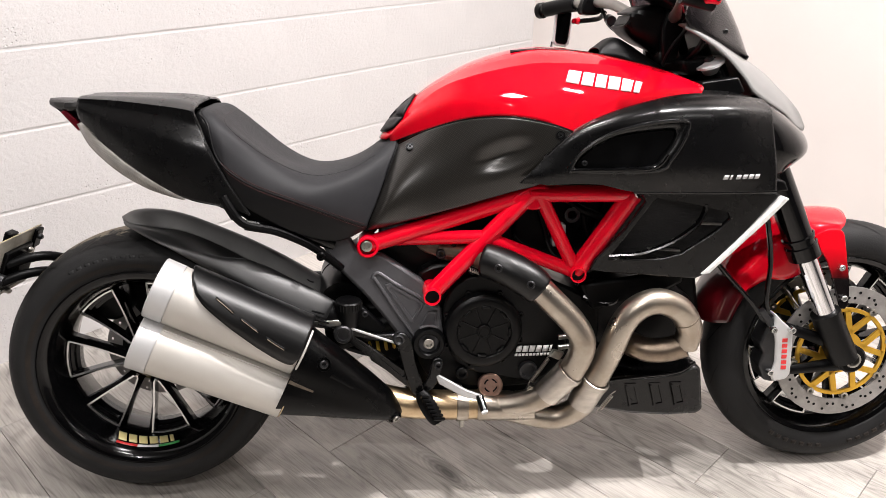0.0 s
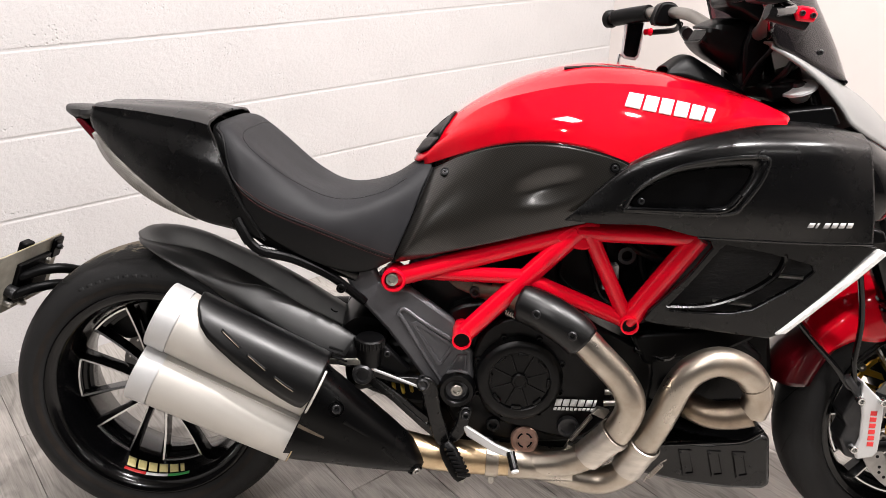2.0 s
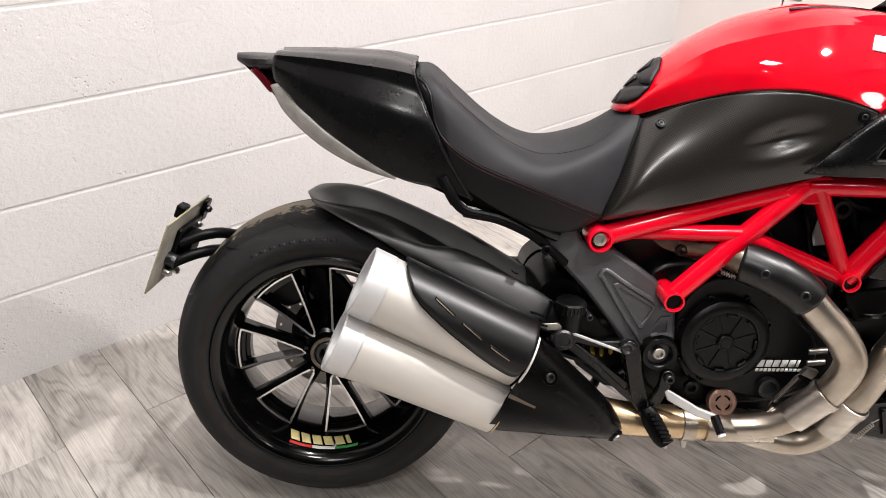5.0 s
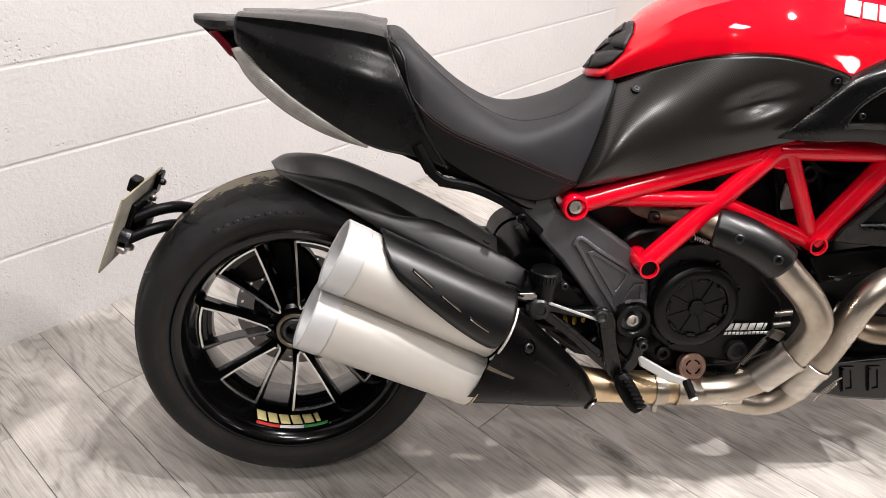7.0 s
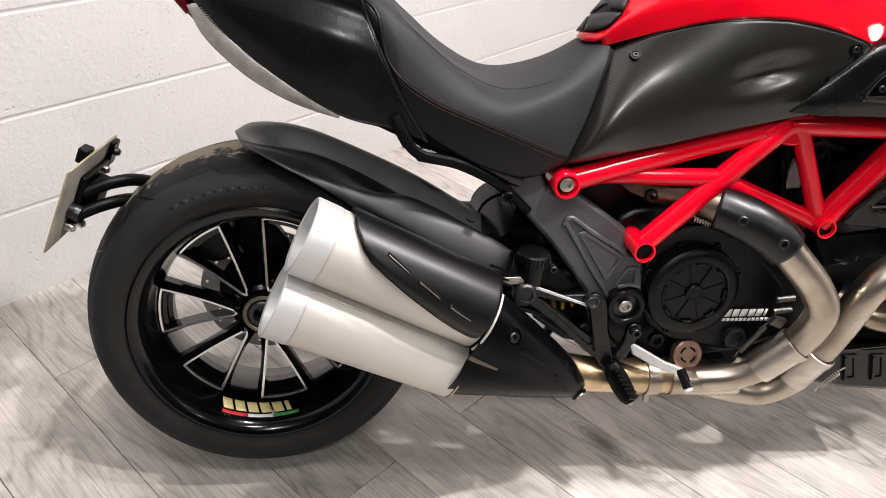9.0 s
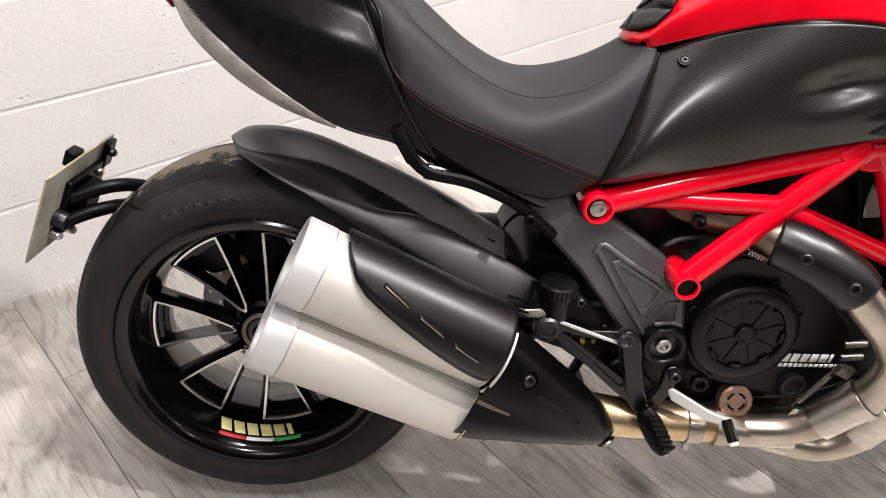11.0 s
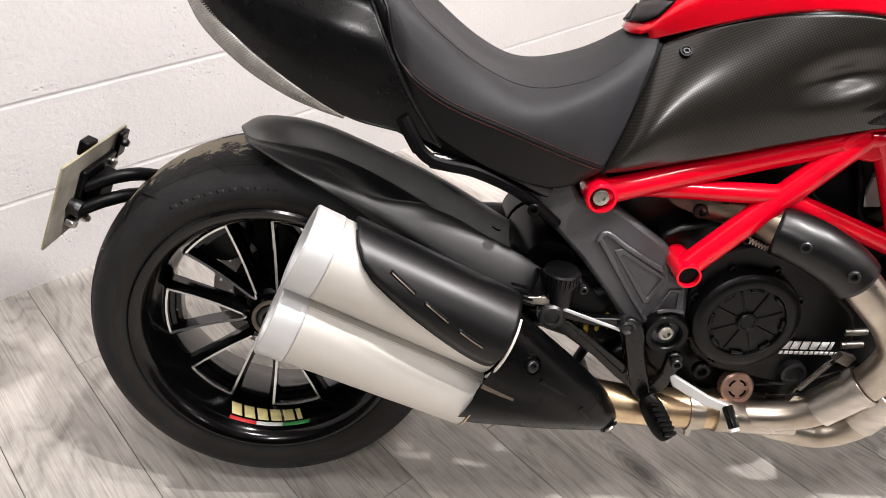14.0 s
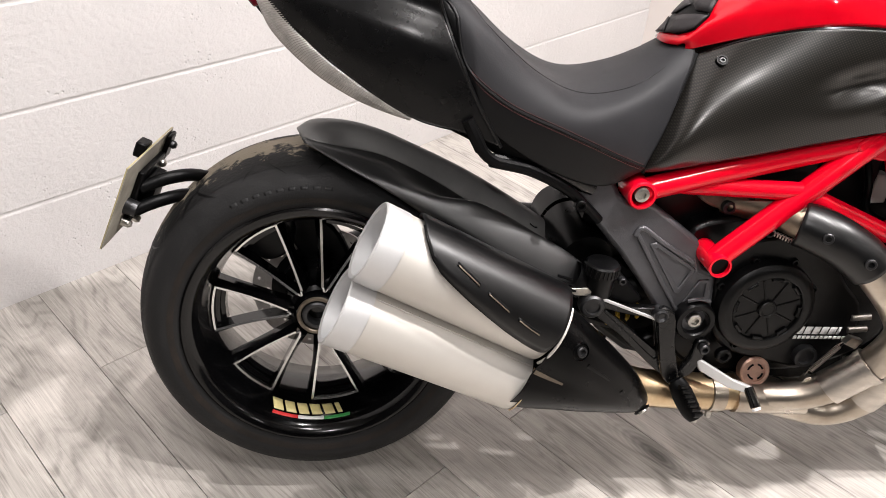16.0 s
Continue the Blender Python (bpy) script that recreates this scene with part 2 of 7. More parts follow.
def block_material():
    """Thick white masonry paint over open-textured concrete block."""
    m = mat("white_masonry_paint", (0.53, 0.514, 0.508), 0.6, spot=0.06, scale=2.5)
    nt = m.node_tree
    b = nt.nodes["Principled BSDF"]
    tex = nt.nodes["Texture Coordinate"]
    info = nt.nodes.new("ShaderNodeObjectInfo")
    add = nt.nodes.new("ShaderNodeVectorMath")
    mulv = nt.nodes.new("ShaderNodeVectorMath")
    mulv.operation = "SCALE"
    mulv.inputs["Scale"].default_value = 37.0
    comb = nt.nodes.new("ShaderNodeCombineXYZ")
    for k in range(3):
        nt.links.new(info.outputs["Random"], comb.inputs[k])
    nt.links.new(comb.outputs[0], mulv.inputs[0])
    nt.links.new(tex.outputs["Object"], add.inputs[0])
    nt.links.new(mulv.outputs[0], add.inputs[1])
    fine = nt.nodes.new("ShaderNodeTexNoise")
    fine.inputs["Scale"].default_value, fine.inputs["Detail"].default_value, fine.inputs["Roughness"].default_value = 75, 5, 0.65
    big = nt.nodes.new("ShaderNodeTexNoise")
    big.inputs["Scale"].default_value, big.inputs["Detail"].default_value = 9, 3
    vor = nt.nodes.new("ShaderNodeTexVoronoi")
    vor.inputs["Scale"].default_value = 85
    for n in (fine, big, vor):
        nt.links.new(add.outputs[0], n.inputs["Vector"])
    # pits where the coarse noise lets them open
    pit = nt.nodes.new("ShaderNodeMapRange")
    pit.inputs[1].default_value, pit.inputs[2].default_value = 0.0, 0.30
    nt.links.new(vor.outputs["Distance"], pit.inputs[0])
    gate = nt.nodes.new("ShaderNodeMapRange")
    gate.inputs[1].default_value, gate.inputs[2].default_value = 0.54, 0.68
    nt.links.new(big.outputs["Fac"], gate.inputs[0])
    inv = nt.nodes.new("ShaderNodeMix")
    inv.inputs[2].default_value = 1.0
    nt.links.new(gate.outputs[0], inv.inputs[0])
    nt.links.new(pit.outputs[0], inv.inputs[3])
    summed = nt.nodes.new("ShaderNodeMath")
    summed.operation = "MULTIPLY_ADD"
    summed.inputs[1].default_value = 0.9
    nt.links.new(fine.outputs["Fac"], summed.inputs[0])
    nt.links.new(inv.outputs[0], summed.inputs[2])
    bump = nt.nodes.new("ShaderNodeBump")
    bump.inputs["Strength"].default_value, bump.inputs["Distance"].default_value = 0.6, 0.005
    nt.links.new(summed.outputs[0], bump.inputs["Height"])
    nt.links.new(bump.outputs[0], b.inputs["Normal"])
    return m


BLOCK = block_material()


def plank_material():
    """Grey limed oak: long grain, cathedral figure and knots, another board each time."""
    m = mat("grey_limed_oak", (0.33, 0.3, 0.275), 0.42)
    nt = m.node_tree
    b = nt.nodes["Principled BSDF"]
    tex = nt.nodes["Texture Coordinate"]
    info = nt.nodes.new("ShaderNodeObjectInfo")
    comb = nt.nodes.new("ShaderNodeCombineXYZ")
    scl = nt.nodes.new("ShaderNodeMath")
    scl.operation = "MULTIPLY"
    scl.inputs[1].default_value = 91.0
    nt.links.new(info.outputs["Random"], scl.inputs[0])
    for k in range(3):
        nt.links.new(scl.outputs[0], comb.inputs[k])
    add = nt.nodes.new("ShaderNodeVectorMath")
    nt.links.new(tex.outputs["Object"], add.inputs[0])
    nt.links.new(comb.outputs[0], add.inputs[1])

    def noise_at(sx, sy, scale, detail, dist=0.0):
        mp = nt.nodes.new("ShaderNodeMapping")
        mp.inputs["Scale"].default_value = (sx, sy, 1)
        n = nt.nodes.new("ShaderNodeTexNoise")
        n.inputs["Scale"].default_value, n.inputs["Detail"].default_value, n.inputs["Distortion"].default_value = scale, detail, dist
        n.inputs["Roughness"].default_value = 0.65
        nt.links.new(add.outputs[0], mp.inputs["Vector"])
        nt.links.new(mp.outputs[0], n.inputs["Vector"])
        return n

    broad = noise_at(1, 0.16, 4.4, 2.6, 0.35)
    fibre = noise_at(1, 0.018, 300, 4)
    # growth rings: the broad noise folded into bands
    ring = nt.nodes.new("ShaderNodeMath")
    ring.operation = "MULTIPLY"
    ring.inputs[1].default_value = 190.0
    nt.links.new(broad.outputs["Fac"], ring.inputs[0])
    sine = nt.nodes.new("ShaderNodeMath")
    sine.operation = "SINE"
    nt.links.new(ring.outputs[0], sine.inputs[0])
    band = nt.nodes.new("ShaderNodeMapRange")
    band.inputs[1].default_value, band.inputs[2].default_value = 0.1, 1.0
    nt.links.new(sine.outputs[0], band.inputs[0])
    figure = nt.nodes.new("ShaderNodeMath")
    figure.operation = "MULTIPLY"
    figured = nt.nodes.new("ShaderNodeMath")
    figured.operation = "MULTIPLY"
    soft = nt.nodes.new("ShaderNodeMath")
    soft.operation = "MULTIPLY"
    soft.inputs[1].default_value = 0.95
    nt.links.new(band.outputs[0], soft.inputs[0])
    nt.links.new(soft.outputs[0], figure.inputs[0])
    nt.links.new(fibre.outputs["Fac"], figure.inputs[1])
    patch = noise_at(1, 0.38, 4.2, 5, 0.9)
    tone = nt.nodes.new("ShaderNodeMapRange")
    tone.inputs[1].default_value, tone.inputs[2].default_value = 0.36, 0.64
    nt.links.new(patch.outputs["Fac"], tone.inputs[0])
    base = nt.nodes.new("ShaderNodeMix")
    base.data_type = "RGBA"
    base.inputs[6].default_value = (0.52, 0.483, 0.445, 1)
    base.inputs[7].default_value = (0.29, 0.272, 0.247, 1)
    nt.links.new(tone.outputs[0], base.inputs[0])
    dark = nt.nodes.new("ShaderNodeMix")
    dark.data_type = "RGBA"
    dark.inputs[7].default_value = (0.10, 0.090, 0.080, 1)
    nt.links.new(base.outputs[2], dark.inputs[6])
    nt.links.new(figure.outputs[0], figured.inputs[0])
    nt.links.new(tone.outputs[0], figured.inputs[1])
    nt.links.new(figured.outputs[0], dark.inputs[0])
    fine = nt.nodes.new("ShaderNodeMix")
    fine.data_type = "RGBA"
    fine.blend_type = "MULTIPLY"
    fine.inputs[0].default_value = 0.55
    shade = nt.nodes.new("ShaderNodeMapRange")
    shade.inputs[1].default_value, shade.inputs[2].default_value, shade.inputs[3].default_value, shade.inputs[4].default_value = 0.3, 0.7, 1.22, 0.5
    nt.links.new(fibre.outputs["Fac"], shade.inputs[0])
    nt.links.new(dark.outputs[2], fine.inputs[6])
    # short dark pores, thickest in the grey streaks
    pores = noise_at(1, 0.05, 420, 2)
    pore = nt.nodes.new("ShaderNodeMapRange")
    pore.inputs[1].default_value, pore.inputs[2].default_value, pore.inputs[3].default_value, pore.inputs[4].default_value = 0.58, 0.70, 1.0, 0.55
    nt.links.new(pores.outputs["Fac"], pore.inputs[0])
    speck = nt.nodes.new("ShaderNodeMath")
    speck.operation = "MULTIPLY"
    nt.links.new(shade.outputs[0], speck.inputs[0])
    nt.links.new(pore.outputs[0], speck.inputs[1])
    nt.links.new(speck.outputs[0], fine.inputs[7])
    mp = nt.nodes.new("ShaderNodeMapping")
    mp.inputs["Scale"].default_value = (1, 0.30, 1)
    warp = nt.nodes.new("ShaderNodeMix")
    warp.data_type = "RGBA"
    warp.blend_type = "ADD"
    warp.inputs[0].default_value = 0.05
    knot = nt.nodes.new("ShaderNodeTexVoronoi")
    knot.voronoi_dimensions = "2D"
    knot.inputs["Scale"].default_value = 3.6
    nt.links.new(add.outputs[0], mp.inputs["Vector"])
    nt.links.new(mp.outputs[0], warp.inputs[6])
    nt.links.new(broad.outputs["Color"], warp.inputs[7])
    nt.links.new(warp.outputs[2], knot.inputs["Vector"])
    eye = nt.nodes.new("ShaderNodeMapRange")
    eye.inputs[1].default_value, eye.inputs[2].default_value, eye.inputs[3].default_value, eye.inputs[4].default_value = 0.012, 0.10, 0.30, 1.0
    nt.links.new(knot.outputs["Distance"], eye.inputs[0])
    # ovals of growth rings round some of the knots
    turn = nt.nodes.new("ShaderNodeMath")
    turn.operation = "MULTIPLY"
    turn.inputs[1].default_value = 260.0
    nt.links.new(knot.outputs["Distance"], turn.inputs[0])
    wave = nt.nodes.new("ShaderNodeMath")
    wave.operation = "SINE"
    nt.links.new(turn.outputs[0], wave.inputs[0])
    near = nt.nodes.new("ShaderNodeMapRange")
    near.inputs[1].default_value, near.inputs[2].default_value, near.inputs[3].default_value, near.inputs[4].default_value = 0.02, 0.20, 0.15, 0.0
    nt.links.new(knot.outputs["Distance"], near.inputs[0])
    some = nt.nodes.new("ShaderNodeSeparateColor")
    nt.links.new(knot.outputs["Color"], some.inputs[0])
    pick = nt.nodes.new("ShaderNodeMapRange")
    pick.inputs[1].default_value, pick.inputs[2].default_value = 0.30, 0.45
    nt.links.new(some.outputs[0], pick.inputs[0])
    gate = nt.nodes.new("ShaderNodeMath")
    gate.operation = "MULTIPLY"
    nt.links.new(near.outputs[0], gate.inputs[0])
    nt.links.new(pick.outputs[0], gate.inputs[1])
    oval = nt.nodes.new("ShaderNodeMath")
    oval.operation = "MULTIPLY_ADD"
    oval.inputs[2].default_value = 0.95
    nt.links.new(wave.outputs[0], oval.inputs[0])
    nt.links.new(gate.outputs[0], oval.inputs[1])
    lift = nt.nodes.new("ShaderNodeMix")
    lift.inputs[2].default_value = 1.0
    nt.links.new(pick.outputs[0], lift.inputs[0])
    nt.links.new(eye.outputs[0], lift.inputs[3])
    both = nt.nodes.new("ShaderNodeMath")
    both.operation = "MULTIPLY"
    nt.links.new(oval.outputs[0], both.inputs[0])
    nt.links.new(lift.outputs[0], both.inputs[1])
    knotted = nt.nodes.new("ShaderNodeMix")
    knotted.data_type = "RGBA"
    knotted.blend_type = "MULTIPLY"
    knotted.inputs[0].default_value = 1.0
    nt.links.new(fine.outputs[2], knotted.inputs[6])
    nt.links.new(both.outputs[0], knotted.inputs[7])
    tint = nt.nodes.new("ShaderNodeMapRange")
    tint.inputs[3].default_value, tint.inputs[4].default_value = 0.88, 1.12
    nt.links.new(info.outputs["Random"], tint.inputs[0])
    last = nt.nodes.new("ShaderNodeMix")
    last.data_type = "RGBA"
    last.blend_type = "MULTIPLY"
    last.inputs[0].default_value = 1.0
    nt.links.new(knotted.outputs[2], last.inputs[6])
    nt.links.new(tint.outputs[0], last.inputs[7])
    nt.links.new(last.outputs[2], b.inputs["Base Color"])
    bump = nt.nodes.new("ShaderNodeBump")
    bump.inputs["Strength"].default_value, bump.inputs["Distance"].default_value = 0.12, 0.001
    nt.links.new(fibre.outputs["Fac"], bump.inputs["Height"])
    nt.links.new(bump.outputs[0], b.inputs["Normal"])
    return m


OAK = plank_material()


# ---- mesh tools ----
def finish(me, sharp=32):
    for p in me.polygons:
        p.use_smooth = True
    me.set_sharp_from_angle(angle=radians(sharp))
    return me


def part(name, bm, material, parent=None, label="", sharp=32, solid=0.0, bevel=0.0):
    """One mesh object under a thing or under a part."""
    me = bpy.data.meshes.new(name)
    bmesh.ops.recalc_face_normals(bm, faces=bm.faces)
    bm.to_mesh(me)
    bm.free()
    for m in material if isinstance(material, (list, tuple)) else (material,):
        me.materials.append(m)
    finish(me, sharp)
    ob = new(name, me)
    ob.parent = parent
    if label:
        tagged(ob, label)
    if solid:
        mod = ob.modifiers.new("solid", "SOLIDIFY")
        mod.thickness, mod.offset = solid, 0.0
    if bevel:
        mod = ob.modifiers.new("bevel", "BEVEL")
        mod.width, mod.segments, mod.limit_method, mod.angle_limit = bevel, 2, "ANGLE", radians(40)
    return ob


def spline(points, n, closed=False):
    """n points along a smooth curve through the given ones, spaced by length."""
    p = [Vector(q) for q in points]
    k = len(p)
    dense = []
    spans = k if closed else k - 1
    for i in range(spans):
        a = p[i - 1] if closed or i else p[0] * 2 - p[1]
        b, c = p[i], p[(i + 1) % k]
        d = p[(i + 2) % k] if closed or i + 2 < k else p[-1] * 2 - p[-2]
        for j in range(12):
            t = j / 12
            dense.append(0.5 * (2 * b + (c - a) * t + (2 * a - 5 * b + 4 * c - d) * t * t + (3 * b - a - 3 * c + d) * t ** 3))
    dense.append(p[0].copy() if closed else p[-1].copy())
    far = [0.0]
    for a, b in zip(dense, dense[1:]):
        far.append(far[-1] + (b - a).length)
    out, j = [], 0
    for i in range(n):
        want = far[-1] * i / (n if closed else n - 1)
        while j < len(far) - 2 and far[j + 1] < want:
            j += 1
        step = far[j + 1] - far[j]
        out.append(dense[j].lerp(dense[j + 1], (want - far[j]) / step if step > 1e-9 else 0))
    return out


def grid(bm, rows, close_v=False, close_u=False, index=0):
    """Quads over rows of points of one length."""
    vs = [[bm.verts.new(q) for q in row] for row in rows]
    nr, nc = len(vs), len(vs[0])
    for i in range(nr if close_v else nr - 1):
        for j in range(nc if close_u else nc - 1):
            a, b = vs[i], vs[(i + 1) % nr]
            quad = (a[j], a[(j + 1) % nc], b[(j + 1) % nc], b[j])
            try:
                bm.faces.new(quad).material_index = index
            except ValueError:
                pass
    return vs


def skin(curves, nu=28, nv=16, mirror=False):
    """A smooth sheet through long curves, from one edge to the other; mirror carries it over the middle plane."""
    if mirror:
        curves = list(curves) + [[(x, -y, z) for x, y, z in c] for c in reversed(curves[:-1])]
    rows = [spline(c, nu) for c in curves]
    bm = bmesh.new()
    columns = [spline([r[i] for r in rows], nv) for i in range(nu)]
    grid(bm, columns)
    bmesh.ops.remove_doubles(bm, verts=bm.verts, dist=1e-5)
    return bm


def joined(*meshes, dist=0.0004):
    """One bmesh of several, welded where they meet."""
    out = meshes[0]
    for more in meshes[1:]:
        tmp = bpy.data.meshes.new("tmp")
        more.to_mesh(tmp)
        more.free()
        out.from_mesh(tmp)
        bpy.data.meshes.remove(tmp)
    bmesh.ops.remove_doubles(out, verts=out.verts, dist=dist)
    return out


def rings(path, radius, sides=14, flat=1.0, twist=None):
    """Circles along a path; radius is a number or a list along it."""
    n = len(path)
    out = []
    ref = twist or Vector((0, 1, 0))
    for i, q in enumerate(path):
        d = (path[min(i + 1, n - 1)] - path[max(i - 1, 0)]).normalized()
        side = ref - d * ref.dot(d)
        if side.length < 1e-4:
            side = Vector((1, 0, 0)) - d * d.x
        side.normalize()
        up = d.cross(side)
        r = radius if isinstance(radius, (int, float)) else radius[0] + (radius[-1] - radius[0]) * i / (n - 1) if len(radius) == 2 else radius[i]
        out.append([q + side * (r * flat * math.cos(a)) + up * (r * math.sin(a)) for a in [2 * math.pi * k / sides for k in range(sides)]])
    return out


def cap(bm, ring):
    bm.faces.new(ring)


def tube(points, radius, n=24, sides=14, hollow=0.0, bm=None, straight=False, flat=1.0, twist=None):
    """A pipe through points; hollow: its wall, which leaves the ends open."""
    bm = bm or bmesh.new()
    path = [Vector(points[0]).lerp(Vector(points[-1]), i / (n - 1)) for i in range(n)] if straight else spline(points, n)
    rs = rings(path, radius, sides, flat, twist)
    vs = grid(bm, rs, close_u=True)
    if hollow:
        inner = rings(path, radius - hollow, sides, flat, twist)
        vi = grid(bm, inner, close_u=True)
        for a, b in ((vs[0], vi[0]), (vs[-1], vi[-1])):
            for j in range(sides):
                bm.faces.new((a[j], a[(j + 1) % sides], b[(j + 1) % sides], b[j]))
    else:
        cap(bm, list(reversed(vs[0])))
        cap(bm, vs[-1])
    return bm


def lathe(profile, centre, axis=(0, 1, 0), sides=48, bm=None, closed=False, index=0, start=0.0, sweep=2 * math.pi):
    """A body of turning: profile of (along, radius) about an axis through centre."""
    bm = bm or bmesh.new()
    ax = Vector(axis).normalized()
    e1 = ax.cross(Vector((0, 0, 1)))
    if e1.length < 1e-4:
        e1 = Vector((1, 0, 0))
    e1.normalize()
    e2 = ax.cross(e1)
    c = Vector(centre)
    full = abs(sweep - 2 * math.pi) < 1e-6
    count = sides if full else sides + 1
    rows = []
    for k in range(count):
        a = start + sweep * k / sides
        rows.append([c + ax * s + (e1 * math.cos(a) + e2 * math.sin(a)) * max(r, 1e-4) for s, r in profile])
    grid(bm, rows, close_v=full, close_u=closed, index=index)
    if not closed and full:
        bmesh.ops.remove_doubles(bm, verts=bm.verts, dist=2e-4)
    return bm


def prism(outline, ys, thick, bm=None, smooth=0, index=0):
    """A plate whose side view is the outline of (x, z); ys gives its right face's y, a number or a function of x and z."""
    bm = bm or bmesh.new()
    f = ys if callable(ys) else (lambda x, z: ys)
    if smooth:
        outline = [(q.x, q.z) for q in spline([(x, 0, z) for x, z in outline], smooth, closed=True)]
    a = [bm.verts.new((x, f(x, z), z)) for x, z in outline]
    b = [bm.verts.new((x, f(x, z) + thick, z)) for x, z in outline]
    n = len(a)
    for face in (a, list(reversed(b))):
        bm.faces.new(face).material_index = index
    for i in range(n):
        bm.faces.new((a[i], b[i], b[(i + 1) % n], a[(i + 1) % n])).material_index = index
    return bm


def ring_prism(outer, inner, ys, thick, bm=None, n=0):
    """A plate with one opening: two outlines with the same number of points."""
    bm = bm or bmesh.new()
    f = ys if callable(ys) else (lambda x, z: ys)
    if n:
        outer = [(q.x, q.z) for q in spline([(x, 0, z) for x, z in outer], n, closed=True)]
        inner = [(q.x, q.z) for q in spline([(x, 0, z) for x, z in inner], n, closed=True)]
    loops = []
    for line, off in ((outer, 0), (inner, 0), (inner, thick), (outer, thick)):
        loops.append([bm.verts.new((x, f(x, z) + off, z)) for x, z in line])
    k = len(outer)
    for i in range(4):
        a, b = loops[i], loops[(i + 1) % 4]
        for j in range(k):
            bm.faces.new((a[j], a[(j + 1) % k], b[(j + 1) % k], b[j]))
    return bm


def box(x0, x1, y0, y1, z0, z1, bm=None, index=0):
    bm = bm or bmesh.new()
    v = [bm.verts.new((x, y, z)) for x in (x0, x1) for y in (y0, y1) for z in (z0, z1)]
    for q in ((0, 1, 3, 2), (4, 6, 7, 5), (0, 4, 5, 1), (2, 3, 7, 6), (0, 2, 6, 4), (1, 5, 7, 3)):
        bm.faces.new([v[i] for i in q]).material_index = index
    return bm


def bolt(parent, at, r=0.008, depth=0.006, material=None, axis=(0, 1, 0), name="bolt"):
    """A socket-head bolt whose head looks out along -axis."""
    d = depth
    bm = lathe([(0, 0.0), (0, r * 0.5), (-d * 0.55, r * 0.5), (-d * 0.55, r * 0.52), (-d, r * 0.56), (-d, r * 0.86), (-d * 0.8, r), (0.004, r)], at, axis, 14)
    return part(name, bm, material or DARKBOLT, parent)


def mirrored(curve):
    return [(x, -y, z) for x, y, z in curve]


# ---- the room ----
FAR_U, FAR_D = -5.0, 7.0


def slab(name, corners, thick, material, label, category="wall"):
    """A flat piece of the building: corners of its inner face, thickness outwards."""
    bm = bmesh.new()
    c = [Vector(q) for q in corners]
    normal = (c[1] - c[0]).cross(c[2] - c[0]).normalized()
    a = [bm.verts.new(q) for q in c]
    b = [bm.verts.new(q + normal * thick) for q in c]
    bm.faces.new(list(reversed(a)))
    bm.faces.new(b)
    for i in range(4):
        bm.faces.new((a[i], a[(i + 1) % 4], b[(i + 1) % 4], b[i]))
    ob = part(name, bm, material)
    return tagged(ob, label, category, kind="structure")


wall_north = slab("wall_north", [room(FAR_U, -0.0016), room(CORNER + 0.1, -0.0016), room(CORNER + 0.1, -0.0016, CEIL), room(FAR_U, -0.0016, CEIL)], -0.2, MORTAR, "white painted concrete block wall with recessed mortar joints")
slab("wall_east", [room(CORNER, -0.2), room(CORNER, FAR_D), room(CORNER, FAR_D, CEIL), room(CORNER, -0.2, CEIL)], -0.15, PLASTER, "smooth cream painted plaster wall")
slab("wall_south", [room(CORNER, FAR_D), room(FAR_U, FAR_D), room(FAR_U, FAR_D, CEIL), room(CORNER, FAR_D, CEIL)], -0.15, DARKWALL, "charcoal painted plaster wall")
slab("wall_west", [room(FAR_U, FAR_D), room(FAR_U, -0.2), room(FAR_U, -0.2, CEIL), room(FAR_U, FAR_D, CEIL)], -0.15, DARKWALL, "charcoal painted plaster wall")
slab("ceiling", [room(FAR_U - 0.2, -0.2, CEIL), room(CORNER + 0.2, -0.2, CEIL), room(CORNER + 0.2, FAR_D + 0.2, CEIL), room(FAR_U - 0.2, FAR_D + 0.2, CEIL)], -0.12, CEILING, "flat grey painted ceiling", "ceiling")
floor = slab("floor", [room(FAR_U - 0.2, -0.2, -0.008), room(FAR_U - 0.2, FAR_D + 0.2, -0.008), room(CORNER + 0.2, FAR_D + 0.2, -0.008), room(CORNER + 0.2, -0.2, -0.008)], -0.1, GAP, "grey wood-effect plank floor with tight dark joints", "floor")

# ceiling lamps, the added fill among them
for u, d, watts, wide in LAMPS:
    lamp_at = new("ceiling_light")
    lamp_at.matrix_world = Matrix.Translation(room(u, d, CEIL)) @ Matrix.Rotation(AZ, 4, "Z")
    tagged(lamp_at, "small square white LED downlight, switched on, the far west one added as fill" if wide < 0.3 else "large square white fill panel, added out of view, switched on", "ceiling light", "ceiling lights")
    a, b = wide / 2 + 0.003, wide / 2 + 0.02
    bm = bmesh.new()
    for x0, x1, y0, y1 in ((-b, b, -b, -a), (-b, b, a, b), (-b, -a, -a, a), (a, b, -a, a)):
        box(x0, x1, y0, y1, -0.03, 0, bm)
    part("frame", bm, FRAME_WHITE, lamp_at)
    part("diffuser", box(-a, a, -a, a, -0.024, -0.004), DIFFUSER, lamp_at, "glowing frosted diffuser")

# ---- the motorcycle ----
LEAN = 9.5
bike = new("motorcycle")
bike.matrix_world = pose(0, 0, 0.004, -LEAN, 0, 0)
tagged(bike, "red and black muscle motorcycle leaning on its side stand", "motorcycle")

RA, FA = Vector((0, 0, 0.3027)), Vector((1.597, 0, 0.302))


